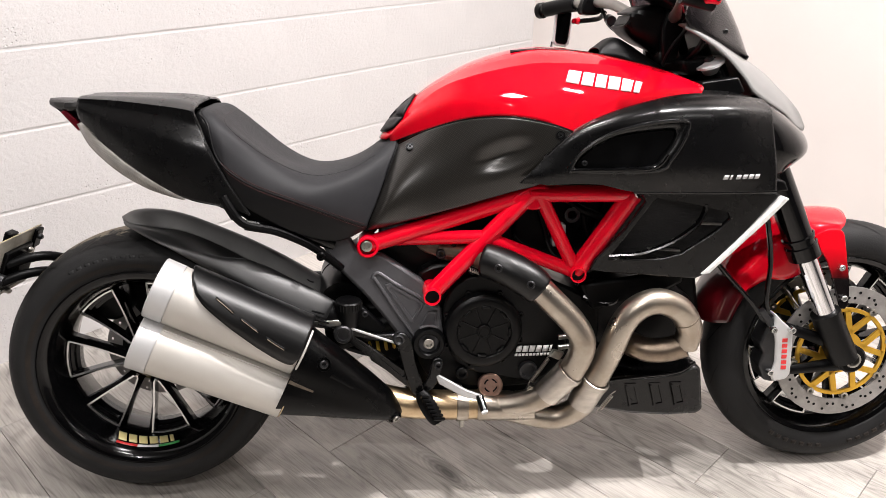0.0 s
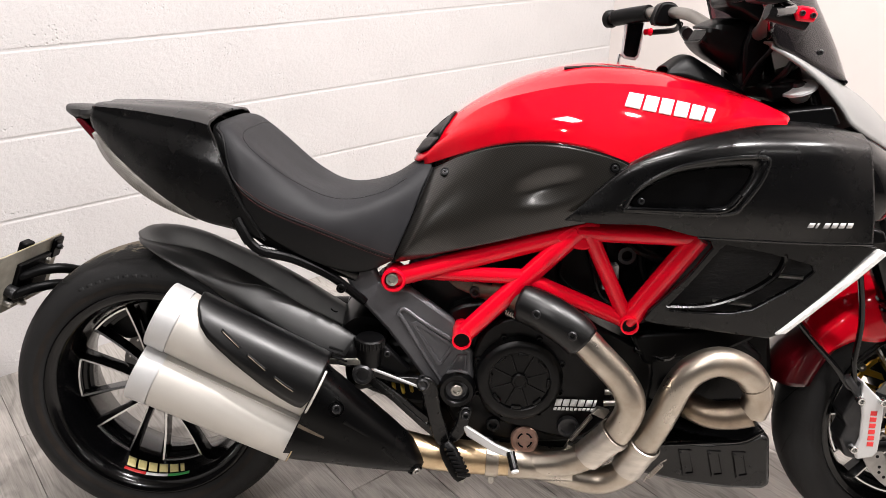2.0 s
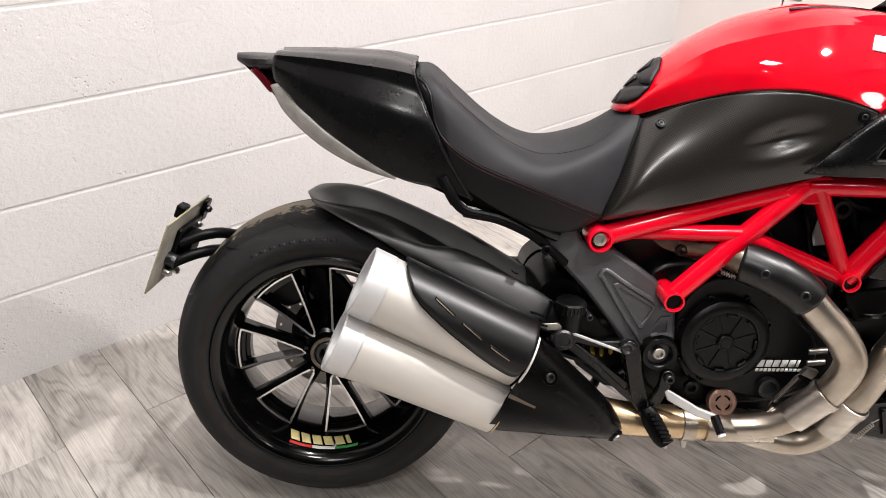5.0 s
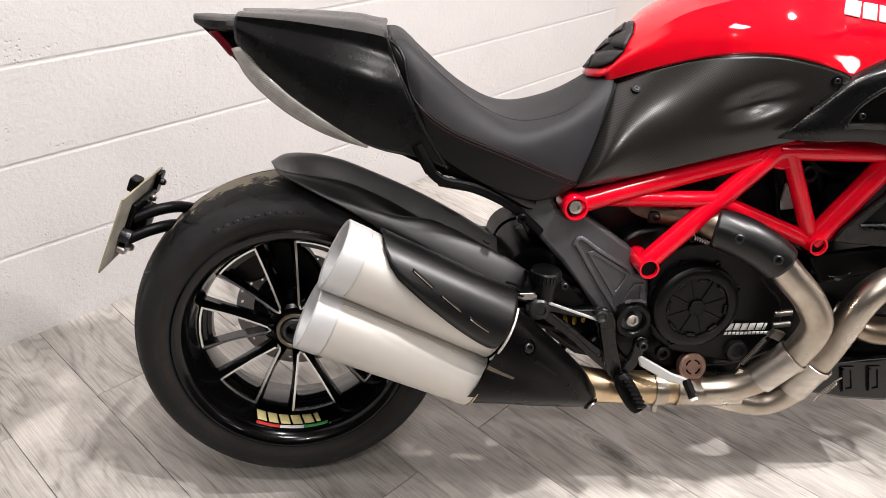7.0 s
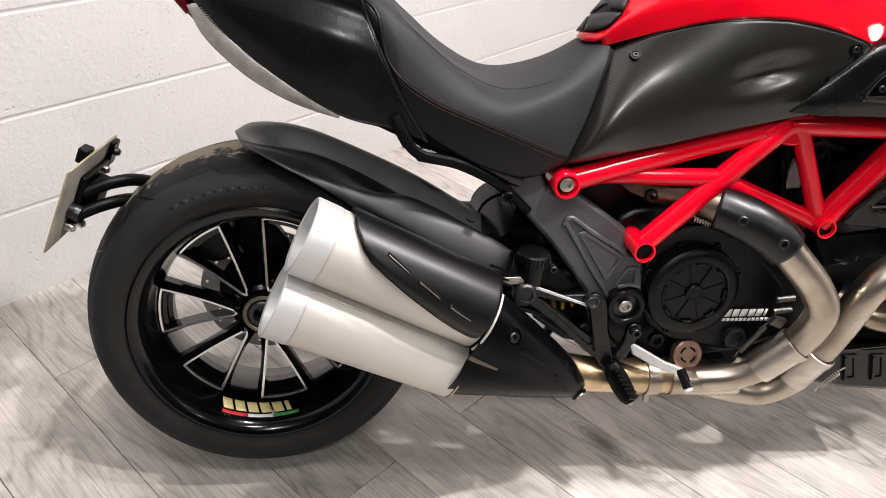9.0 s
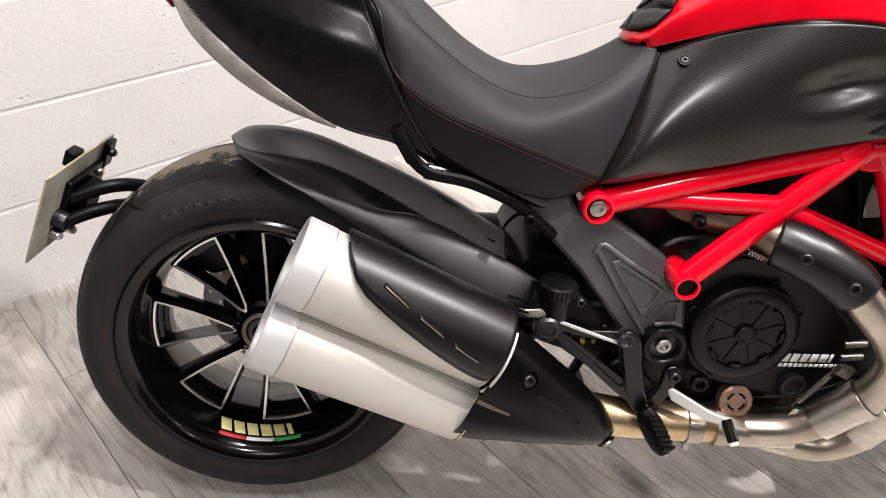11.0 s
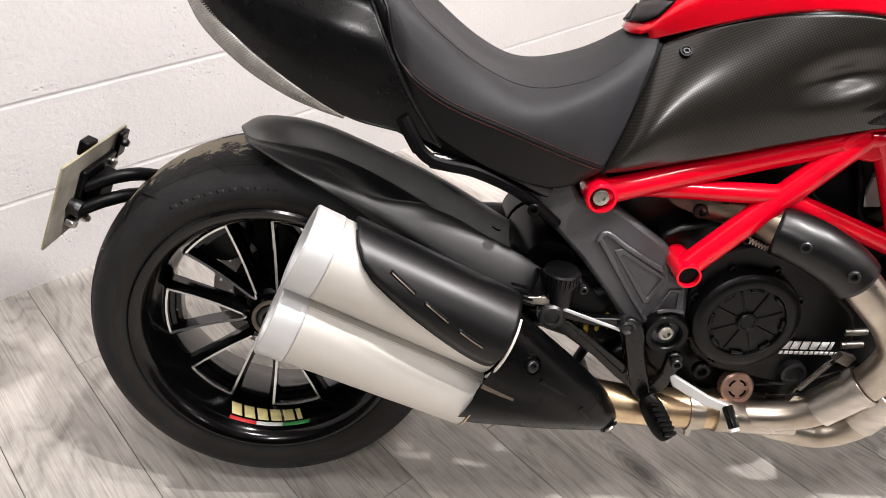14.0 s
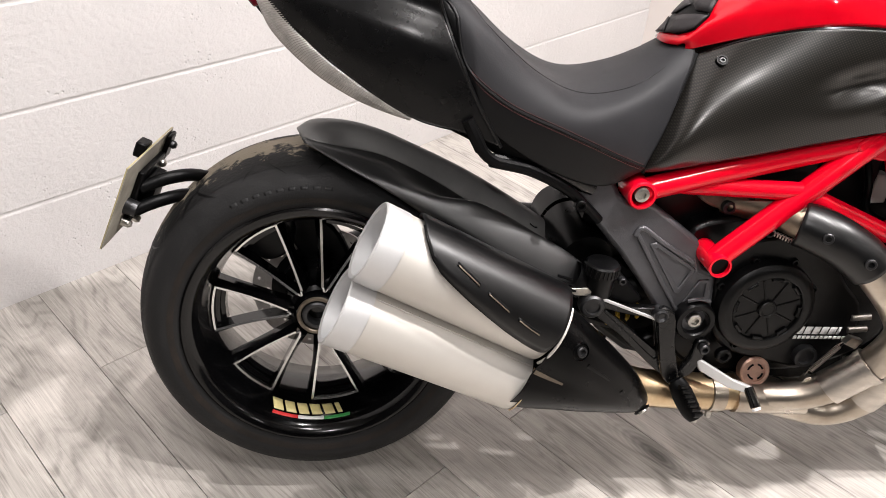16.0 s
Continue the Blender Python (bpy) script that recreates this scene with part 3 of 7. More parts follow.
def polar(c, r, deg, y):
    a = radians(deg)
    return Vector((c.x + r * math.cos(a), y, c.z + r * math.sin(a)))


def wheel(name, c, tyre_profile, rim_profile, hub_profile, spoke_at, count, first, face_y, rim_y, r_out, label):
    """Rim with its tyre, hub and paired spokes that leave bright-edged windows between them."""
    wheel_ob = part(name, lathe(rim_profile, c, sides=96), GLOSS, bike, label)
    tread = lathe(tyre_profile, c, sides=120)
    part("tyre", tread, RUBBER, wheel_ob, "worn black road tyre")
    part("hub", lathe(hub_profile, c, sides=40), GLOSS, wheel_ob)
    step = 360 / count
    half = step * 0.255
    for k in range(count):
        mid = first + step * k
        for side in (-1, 1):
            bm = bmesh.new()
            inner = polar(c, 0.052, mid + side * 4, face_y)
            outer = polar(c, r_out, mid + side * half, rim_y)
            d = (outer - inner).normalized()
            w = Vector((-d.z, 0, d.x)) * side
            deep = Vector((0, 0.034, 0))
            fall = Vector((0, 0.013, 0))
            rows = []
            for i in range(7):
                t = i / 6
                q = inner.lerp(outer, t) + Vector((0, 0.006 * math.sin(math.pi * t), 0))
                wide = 0.0135 - 0.004 * math.sin(math.pi * t)
                edge = 0.0034
                rows.append([q - w * edge * 0.2, q + w * edge + Vector((0, -0.001, 0)), q + w * wide + fall, q + w * wide + deep, q + deep])
            vs = grid(bm, rows, close_u=True)
            cap(bm, list(reversed(vs[0])))
            cap(bm, vs[-1])
            for f in bm.faces:
                near = [v for v in f.verts if any((v.co - r[0]).length < 1e-6 or (v.co - r[1]).length < 1e-6 for r in rows)]
                if len(near) == 4:
                    f.material_index = 1
            part("spoke", bm, [GLOSS, ALU], wheel_ob, sharp=25)
        # the window's foot along the rim, and its rounded point at the hub
        bm = bmesh.new()
        arc = [polar(c, r_out, mid + half * (i / 5 - 1), rim_y - 0.001) for i in range(11)]
        lower = [q + (c - q).normalized() * 0.0036 + Vector((0, (q - c).y * 0.0, 0)) for q in arc]
        rows = [arc, lower, [q + Vector((0, 0.02, 0)) for q in lower], [q + Vector((0, 0.02, 0)) for q in arc]]
        grid(bm, rows, close_v=True)
        part("window_edge", bm, ALU, wheel_ob)
        bm = bmesh.new()
        grid(bm, [[polar(c, r, mid + half * 0.96 * (i / 5 - 1), rim_y + dy) for i in range(11)] for r, dy in ((r_out - 0.0035, 0.004), (r_out - 0.0045, 0.012), (r_out - 0.011, 0.014), (r_out - 0.012, 0.024), (r_out - 0.019, 0.026), (r_out - 0.020, 0.045))])
        part("window_wall", bm, GLOSS, wheel_ob, solid=0.001)
        tip = [polar(c, 0.052 - 0.006 * math.cos(math.pi * u / 2), mid + 4 * u, face_y - 0.0006) for u in (-1, -0.75, -0.4, 0, 0.4, 0.75, 1)]
        part("window_tip", tube(tip, 0.0021, 14, 8), ALU, wheel_ob)
    return wheel_ob


def tyre_shape(r_top, r_wide, half, power, bead):
    """Half-round tyre section: (across, radius) from the near bead over the crown to the far one."""
    crown = [(half * i / 12, r_wide + (r_top - r_wide) * (1 - (i / 12) ** power) ** (1 / power)) for i in range(13)]
    side = [(half * 0.995, r_wide - 0.009), (half * 0.965, r_wide - 0.020), bead]
    right = [(-y, r) for y, r in reversed(crown + side)]
    return right + (crown + side)[1:]


rear_tyre = tyre_shape(0.2987, 0.252, 0.118, 2.04, (0.108, 0.2205))
rear_rim = [(0.104, 0.219), (0.113, 0.220), (0.110, 0.208), (0.05, 0.186), (0.0, 0.178), (-0.030, 0.1775), (-0.045, 0.181), (-0.058, 0.186), (-0.080, 0.1915), (-0.096, 0.196), (-0.1005, 0.199), (-0.1045, 0.2015), (-0.1085, 0.2055), (-0.1125, 0.2125), (-0.1130, 0.2180), (-0.1100, 0.2215), (-0.104, 0.222)]
rear_hub = [(-0.034, 0.0), (-0.034, 0.026), (-0.053, 0.028), (-0.055, 0.034), (-0.051, 0.038), (-0.04, 0.042), (-0.036, 0.050), (0.0, 0.060), (0.06, 0.056), (0.1, 0.05), (0.1, 0.0)]
rear_wheel = wheel("rear_wheel", RA, rear_tyre, rear_rim, rear_hub, None, 7, 177.5, -0.050, -0.046, 0.180, "gloss black forged rear wheel with bright machined spoke edges")
rear_wheel.matrix_basis = Matrix.Translation((0.003, 0.0356, RA.z)) @ Matrix.Rotation(radians(-2.7), 4, "X") @ Matrix.Rotation(radians(1.4), 4, "Z") @ Matrix.Translation(-RA)
part("hub_ring", lathe([(-0.0555, 0.0285), (-0.0575, 0.030), (-0.0575, 0.0345), (-0.054, 0.036), (-0.050, 0.0285)], RA, sides=44, closed=True), TARNISH, rear_wheel, "bare metal hub ring")
part("axle_nut", lathe([(-0.030, 0.0), (-0.030, 0.017), (-0.058, 0.018), (-0.058, 0.023), (-0.056, 0.026), (-0.045, 0.027)], RA, sides=24), DARKBOLT, rear_wheel, "bare metal axle nut")


def brake_disc(parent, c, y, r0, r1, holes, name="brake_disc"):
    """A drilled disc: plain ring with two rows of drillings."""
    disc = part(name, lathe([(y - 0.0025, r0), (y - 0.0025, r1), (y + 0.0025, r1), (y + 0.0025, r0)], c, sides=72, closed=True), DISC, parent, "drilled steel brake disc")
    for i in range(holes):
        a = 360 * i / holes
        for row in range(2):
            r = r0 + (r1 - r0) * (0.32 + 0.36 * ((i + row) % 3) / 2)
            if row and i % 2:
                continue
            q = polar(c, r, a + row * 4, c.y + y - 0.0032)
            part("drilling", lathe([(0, 0), (0, 0.0034), (0.004, 0.0034)], q, sides=8), MATT, disc)
    return disc


def drilled_disc(parent, c, y, r0, r1, sides, bands):
    """A ring plate with open drillings, made of small cells of which some are left out."""
    bm = bmesh.new()
    faces = []
    for yy in (y - 0.0025, y + 0.0025):
        faces.append([[bm.verts.new(polar(c, r0 + (r1 - r0) * j / bands, 360 * i / sides, c.y + yy)) for j in range(bands + 1)] for i in range(sides)])
    gone = {(i, j) for i in range(0, sides, 4) for j in ((2,), (5,), (3, 7), (6,))[(i // 4) % 4]}
    for i in range(sides):
        k = (i + 1) % sides
        for j in range(bands):
            cell = ((i, j), (k, j), (k, j + 1), (i, j + 1))
            if (i, j) not in gone:
                for s, plate_rows in enumerate(faces):
                    q = [plate_rows[a][b] for a, b in cell]
                    bm.faces.new(q if s else q[::-1])
            else:
                for (a, b), (e, g) in zip(cell, cell[1:] + cell[:1]):
                    bm.faces.new((faces[0][a][b], faces[0][e][g], faces[1][e][g], faces[1][a][b]))
        for j in (0, bands):
            bm.faces.new((faces[0][i][j], faces[0][k][j], faces[1][k][j], faces[1][i][j]))
    return part("brake_disc", bm, DISC, parent, "drilled steel brake disc", sharp=30)


drilled_disc(rear_wheel, RA, 0.055, 0.083, 0.1225, 128, 9)
part("disc_carrier", lathe([(0.05, 0.05), (0.05, 0.088), (0.056, 0.088), (0.056, 0.05)], RA, sides=40, closed=True), MATT, rear_wheel)

# wheel decal: slanted blocks over a three-coloured bar, on the rim's flank
def on_rear_rim(deg, y):
    ys = [(-0.045, 0.181), (-0.058, 0.186), (-0.080, 0.1915), (-0.096, 0.196)]
    r = 0.19
    for (ya, ra), (yb, rb) in zip(ys, ys[1:]):
        if yb <= y <= ya:
            r = ra + (rb - ra) * (y - ya) / (yb - ya)
    return polar(RA, r - 0.0012, deg, y)


def rim_patch(bm, d0, d1, y0, y1, slant=0.0, index=0):
    rows = []
    for i in range(4):
        y = y0 + (y1 - y0) * i / 3
        rows.append([on_rear_rim(d0 + (d1 - d0) * j / 4 + slant * i / 3, y) for j in range(5)])
    grid(bm, rows, index=index)


for k in range(6):
    a = 246.5 + 7.0 * k
    wide = 5.6 if k < 5 else 2.6
    bm = bmesh.new()
    rim_patch(bm, a, a + wide, -0.079, -0.056, -2.2)
    part("decal", bm, CREAM, rear_wheel, "pale gold slanted block decal", solid=0.0008)
for k, film in enumerate((REDFILM, WHITE, GREEN)):
    bm = bmesh.new()
    rim_patch(bm, 246 + 14.0 * k, 259.8 + 14.0 * k, -0.090, -0.083)
    part("decal_stripe", bm, film, rear_wheel, "thin coloured stripe decal", solid=0.0008)

# raised marks on the tyre's flank and cuts in its tread
for k in range(9):
    a = 84 + 4.2 * k
    bm = bmesh.new()
    grid(bm, [[polar(RA, r, a + 2.6 * j / 3, -(0.1178 - abs(r - 0.252) * 0.28) - 0.0006) for j in range(4)] for r in (0.249, 0.259)])
    part("sidewall_mark", bm, RUBBER, rear_wheel, solid=0.0004)


def tread_cut(bm, c, profile, deg, lean, y0, y1, wide):
    """A slanting groove laid over the tread between two distances from its middle."""
    rows = []
    for i in range(9):
        y = y0 + (y1 - y0) * i / 8
        r = 0.3
        for (ya, ra), (yb, rb) in zip(profile, profile[1:]):
            if min(ya, yb) <= y <= max(ya, yb):
                r = ra + (rb - ra) * (y - ya) / (yb - ya)
        a = deg + lean * i / 8 + 2 * math.sin(i / 8 * 3)
        w = wide * math.sin(math.pi * (0.12 + 0.8 * i / 8))
        rows.append([polar(c, r + 0.0011, a - w, y), polar(c, r + 0.0011, a + w, y)])
    grid(bm, rows)


bm = bmesh.new()
for k in range(15):
    for sgn in (-1, 1):
        tread_cut(bm, RA, rear_tyre, 24 * k + (0 if sgn < 0 else 12), 17, sgn * 0.022, sgn * 0.096, 0.62)
        tread_cut(bm, RA, rear_tyre, 24 * k + 10 + (0 if sgn < 0 else 12), -7, sgn * 0.05, sgn * 0.102, 0.42)
part("tread_groove", bm, MATT, rear_wheel, "black tread grooves")
bm = lathe([(y, r + 0.0007) for y, r in rear_tyre if abs(y) < 0.095], RA, sides=120)
part("tread_band", bm, DUST, rear_wheel, "dusty brown running band")
bm = lathe([(-0.1088, 0.2225), (-0.1142, 0.2325), (-0.1168, 0.2395)], RA, sides=120)
part("sidewall_band", bm, BROWNED, rear_wheel, "dusty brown band beside the rim")

front_tyre = [(-0.047, 0.222), (-0.054, 0.226), (-0.0595, 0.238), (-0.061, 0.25), (-0.0585, 0.264), (-0.051, 0.279), (-0.038, 0.291), (-0.02, 0.2985), (0, 0.301), (0.02, 0.2985), (0.038, 0.291), (0.051, 0.279), (0.0585, 0.264), (0.061, 0.25), (0.0595, 0.238), (0.054, 0.226), (0.047, 0.222)]
front_rim = [(0.05, 0.226), (0.053, 0.221), (0.05, 0.212), (0.03, 0.198), (0.0, 0.192), (-0.012, 0.193), (-0.026, 0.199), (-0.042, 0.206), (-0.05, 0.212), (-0.053, 0.221), (-0.05, 0.226), (-0.046, 0.228)]
front_hub = [(-0.062, 0.0), (-0.062, 0.03), (-0.05, 0.045), (-0.03, 0.05), (0.03, 0.05), (0.05, 0.045), (0.062, 0.03), (0.062, 0.0)]
front_wheel = wheel("front_wheel", FA, front_tyre, front_rim, front_hub, None, 7, 196, -0.022, -0.012, 0.193, "gloss black forged front wheel with bright machined spoke edges")
bm = bmesh.new()
for k in range(16):
    for sgn in (-1, 1):
        tread_cut(bm, FA, front_tyre, 22.5 * k + (0 if sgn < 0 else 11), -16, sgn * 0.008, sgn * 0.049, 0.5)
part("tread_groove", bm, MATT, front_wheel, "black tread grooves")
for a in [236 + 5 * k for k in range(7)] + [284 + 5 * k for k in range(6)]:
    bm = bmesh.new()
    grid(bm, [[polar(FA, r, a + 3.0 * j / 3, -0.0614) for j in range(4)] for r in (0.247, 0.257)])
    part("sidewall_mark", bm, BROWNED, front_wheel, solid=0.001)

for sgn in (-1, 1):
    y = sgn * 0.074
    disc = brake_disc(front_wheel, FA, y, 0.121, 0.16, 36)
    carrier = part("disc_carrier", lathe([(y - 0.003, 0.100), (y - 0.003, 0.109), (y + 0.003, 0.109), (y + 0.003, 0.100)], FA, sides=60, closed=True), GOLD, front_wheel, "gold anodised disc carrier")
    part("carrier_hub", lathe([(y - 0.003, 0.036), (y - 0.003, 0.052), (y + 0.003, 0.052), (y + 0.003, 0.036)], FA, sides=40, closed=True), GOLD, carrier)
    for k in range(6):
        a = 60 * k + 12
        for turn in (-17, 17):
            p0, p1 = polar(FA, 0.05, a, y), polar(FA, 0.103, a + turn, y)
            arm = bmesh.new()
            d = (p1 - p0).normalized()
            w = Vector((-d.z, 0, d.x)) * 0.0068
            t = Vector((0, 0.003, 0))
            rows = [[p0 - w - t, p0 + w - t, p0 + w + t, p0 - w + t], [p1 - w - t, p1 + w - t, p1 + w + t, p1 - w + t]]
            vs = grid(arm, rows, close_u=True)
            cap(arm, vs[0])
            cap(arm, vs[1])
            part("carrier_arm", arm, GOLD, carrier)
    for k in range(8):
        q = polar(FA, 0.115, 45 * k + 12, y)
        part("disc_bobbin", lathe([(-0.005, 0.004), (-0.006, 0.009), (0.006, 0.009), (0.005, 0.004)], q, sides=14, closed=True), BOLT, front_wheel)

# ---- fork, mudguard and brake of the front ----
DIR = Vector((0.445, 0, -0.896))
for sgn in (-1, 1):
    y = sgn * 0.102

    def along(z):
        return Vector((1.466 + (0.537 - z) * 0.4965, y, z))

    fork = part("fork_leg", tube([along(0.885), along(0.545)], 0.0315, 8, 24, straight=True), GLOSS, bike, "black upside-down fork leg")
    for z, long in ((0.590, 0.005), (0.560, 0.017)):
        q = along(z)
        part("fork_collar", lathe([(-long, 0.032), (-long + 0.002, 0.0355), (long - 0.002, 0.0355), (long, 0.032)], q, DIR, 24, closed=True), GLOSS, fork)
    part("fork_tube", tube([along(0.545), along(0.40)], 0.0235, 4, 24, straight=True), CHROME, fork, "polished chrome fork tube")
    part("fork_foot", tube([along(0.413), along(0.40), along(0.345), Vector((1.588, y, 0.30))], [0.0325, 0.0335], 10, 20), CASE, fork, "black cast fork foot")
    part("axle_clamp", lathe([(-0.022, 0.017), (-0.022, 0.028), (-0.018, 0.033), (0.022, 0.033), (0.022, 0.017)], Vector((FA.x, y, FA.z)), sides=28, closed=True), MATT, fork)
    part("axle_end", lathe([(-0.012, 0.0), (-0.012, 0.012), (-0.025, 0.0135), (-0.025, 0.018), (0.0, 0.019)], Vector((FA.x, y, FA.z)), sides=24), BOLT, fork, "hollow steel axle end")
    for a, b in (((1.585, 0.325), (1.440, 0.378)), ((1.59, 0.285), (1.446, 0.270))):
        part("caliper_arm", tube([(a[0], y, a[1]), (b[0], y - 0.004 * sgn, b[1])], [0.017, 0.011], 5, 10, straight=True, flat=0.7), MATT, fork, bevel=0.0)
    yc = y + sgn * 0.006
    y0 = min(yc - 0.02, yc + 0.02)
    cal = part("brake_caliper", prism([(1.397, 0.422), (1.416, 0.403), (1.437, 0.386), (1.444, 0.371), (1.449, 0.300), (1.449, 0.274), (1.441, 0.262), (1.411, 0.256), (1.404, 0.275), (1.410, 0.305), (1.406, 0.35), (1.398, 0.385)], y0, 0.04), RING, bike, "machined silver radial brake caliper", bevel=0.004)
    part("caliper_body", prism([(1.398, 0.418), (1.387, 0.39), (1.372, 0.346), (1.384, 0.325), (1.375, 0.296), (1.392, 0.258), (1.414, 0.252), (1.42, 0.30), (1.412, 0.38)], y0 + 0.006, 0.05), DARKBOLT, cal, bevel=0.005)
    for q in ((1.393, 0.386), (1.397, 0.283), (1.436, 0.384)):
        bolt(cal, (q[0], y0 - 0.002, q[1]), 0.008, 0.01, ALU)
    for k in range(6):
        bm = bmesh.new()
        z = 0.287 + 0.0132 * k
        box(1.4245 - 0.0009 * k, 1.4365 - 0.0009 * k, (y0 - 0.0008) if sgn < 0 else y0 + 0.04, y0 if sgn < 0 else y0 + 0.0408, z, z + 0.009, bm)
        part("caliper_mark", bm, REDFILM, cal, "red lettering bar")
part("axle_shaft", tube([(FA.x, -0.1, FA.z), (FA.x, 0.1, FA.z)], 0.016, 4, 16, straight=True), BOLT, bike)


def arc_curve(r, y, d0, d1, n=9, drop=0.0):
    return [tuple(polar(FA, r - drop * max(0, 1 - 2.6 * i / (n - 1)), d0 + (d1 - d0) * i / (n - 1), y)) for i in range(n)]


guard = part("front_mudguard", skin([[(1.515, -0.083, 0.545), (1.475, -0.084, 0.505), (1.435, -0.084, 0.487), (1.390, -0.083, 0.487), (1.352, -0.080, 0.464), (1.345, -0.079, 0.458)], arc_curve(0.300, -0.084, 102, 149, 9, 0.010), arc_curve(0.328, -0.070, 96, 147, 9, 0.018), arc_curve(0.342, -0.035, 93, 146, 9, 0.02), arc_curve(0.346, 0, 92, 146, 9, 0.02)], 34, 26, mirror=True), RED, bike, "glossy red front mudguard", solid=0.004)
# rear of the guard, with the fairing's shade painted in
part("guard_tail", skin([arc_curve(0.292, -0.081, 146, 163), arc_curve(0.302, -0.0815, 144, 164), arc_curve(0.326, -0.068, 143, 166), arc_curve(0.340, -0.034, 142, 167), arc_curve(0.344, 0, 142, 167)], 16, 20, mirror=True), RED_SHADE, guard, "rear part of the red mudguard, shade put into its colour", solid=0.003)
for sgn in (-1, 1):
    ys = -0.092 if sgn < 0 else 0.088
    part("guard_stay", prism([(1.476, 0.580), (1.50, 0.597), (1.530, 0.604), (1.550, 0.596), (1.560, 0.56), (1.568, 0.52), (1.577, 0.48), (1.580, 0.43), (1.572, 0.418), (1.560, 0.424), (1.540, 0.478), (1.522, 0.525), (1.502, 0.555)], lambda x, z: ys - (sgn * 0.02 * (0.6 - z) * -3 if sgn > 0 else 0.02 * (0.6 - z) * 3), 0.005, smooth=40), FADED, guard, "red stay fading into black", bevel=0.0015)
    for q in ((1.551, 0.517), (1.564, 0.446)):
        bolt(guard, (q[0], ys + (-1 if sgn < 0 else 1) * 0.06 * (0.6 - q[1]) - 0.004, q[1]), 0.0075, 0.006, ALU)

# ---- frame ----
A, B, C, D, E = (0.501, -0.104, 0.590), (0.832, -0.152, 0.704), (0.632, -0.138, 0.491), (0.936, -0.141, 0.533), (1.040, -0.168, 0.705)
F = (0.738, -0.146, 0.614)
frame_part = part("trellis_frame", tube([A, (0.66, -0.118, 0.642), B], 0.0185, 16, 20), FRAME_RED, bike, "red painted tubular trellis frame")
G = (0.56, -0.097, 0.600)
for s in (1, -1):
    def m(q):
        return (q[0], q[1] * s, q[2])
    if s < 0:
        part("frame_tube", tube([m(A), m((0.66, -0.118, 0.642)), m(B)], 0.0185, 16, 20), FRAME_RED, frame_part)
    runs = [(B, C, 0.0185), (B, E, 0.0175), (G, F, 0.0145), (F, D, 0.0145), ((0.852, -0.156, 0.700), D, 0.0145), (D, E, 0.0205)]
    for a, b, r in runs:
        part("frame_tube", tube([m(a), m(b)], r, 3, 18, straight=True), FRAME_RED, frame_part)
    for q, r in ((C, 0.0180), (D, 0.0168)):
        part("frame_socket", tube([m((q[0], q[1] - 0.027, q[2])), m((q[0], q[1] + 0.05, q[2]))], r, 3, 24, hollow=0.0032, straight=True), FRAME_RED, frame_part, "open red tube end")
        part("socket_bore", lathe([(0, 0.0), (0, r - 0.003)], m((q[0], q[1] - 0.0195, q[2])), (0, s, 0), 24), MATT, frame_part, "dark inside of the tube")
    part("frame_boss", lathe([(-0.022, 0.0165), (-0.024, 0.0178), (-0.024, 0.0205), (-0.021, 0.0228), (0.03, 0.0228), (0.03, 0.0165)], m((A[0], A[1], A[2])), (0, s, 0), 28, closed=True), FRAME_RED, frame_part)
    bolt(frame_part, m((A[0] - 0.002, A[1] - 0.0225, A[2] + 0.003)), 0.0115, 0.004, BOLT, (0, s, 0))
    part("gusset", prism([(0.792, 0.692), (0.83, 0.722), (0.868, 0.72), (0.872, 0.692), (0.84, 0.672)], m((0, -0.166, 0))[1] if s > 0 else 0.148, 0.018, smooth=30), FRAME_RED, frame_part, bevel=0.004)

# ---- engine ----
engine = part("engine", prism([(0.60, 0.50), (0.64, 0.54), (0.80, 0.55), (0.90, 0.50), (1.00, 0.44), (1.0, 0.33), (0.94, 0.28), (0.84, 0.25), (0.66, 0.26), (0.60, 0.34)], -0.095, 0.19, smooth=44), CASE, bike, "black twin-cylinder engine with cast cases", bevel=0.008)
part("rear_cylinder", prism([(0.655, 0.53), (0.80, 0.53), (0.815, 0.60), (0.79, 0.68), (0.70, 0.69), (0.64, 0.66), (0.635, 0.59)], -0.085, 0.17), CASE, engine, bevel=0.012)
part("front_cylinder", prism([(0.95, 0.36), (1.03, 0.325), (1.215, 0.345), (1.228, 0.44), (1.16, 0.495), (0.98, 0.50), (0.95, 0.43)], -0.075, 0.16), CASE, engine, bevel=0.012)
part("airbox", prism([(0.80, 0.52), (1.0, 0.51), (1.09, 0.56), (1.09, 0.72), (0.84, 0.70), (0.79, 0.60)], -0.05, 0.10), MATT, engine, bevel=0.012)
part("throttle_body", prism([(0.88, 0.56), (0.90, 0.66), (0.84, 0.675), (0.81, 0.60)], -0.085, 0.05, smooth=24), MATT, engine, bevel=0.006)
part("coolant_bottle", prism([(0.896, 0.572), (0.927, 0.574), (0.926, 0.622), (0.899, 0.622)], -0.085, 0.03), TANKWHITE, engine, "translucent white coolant bottle", bevel=0.004)
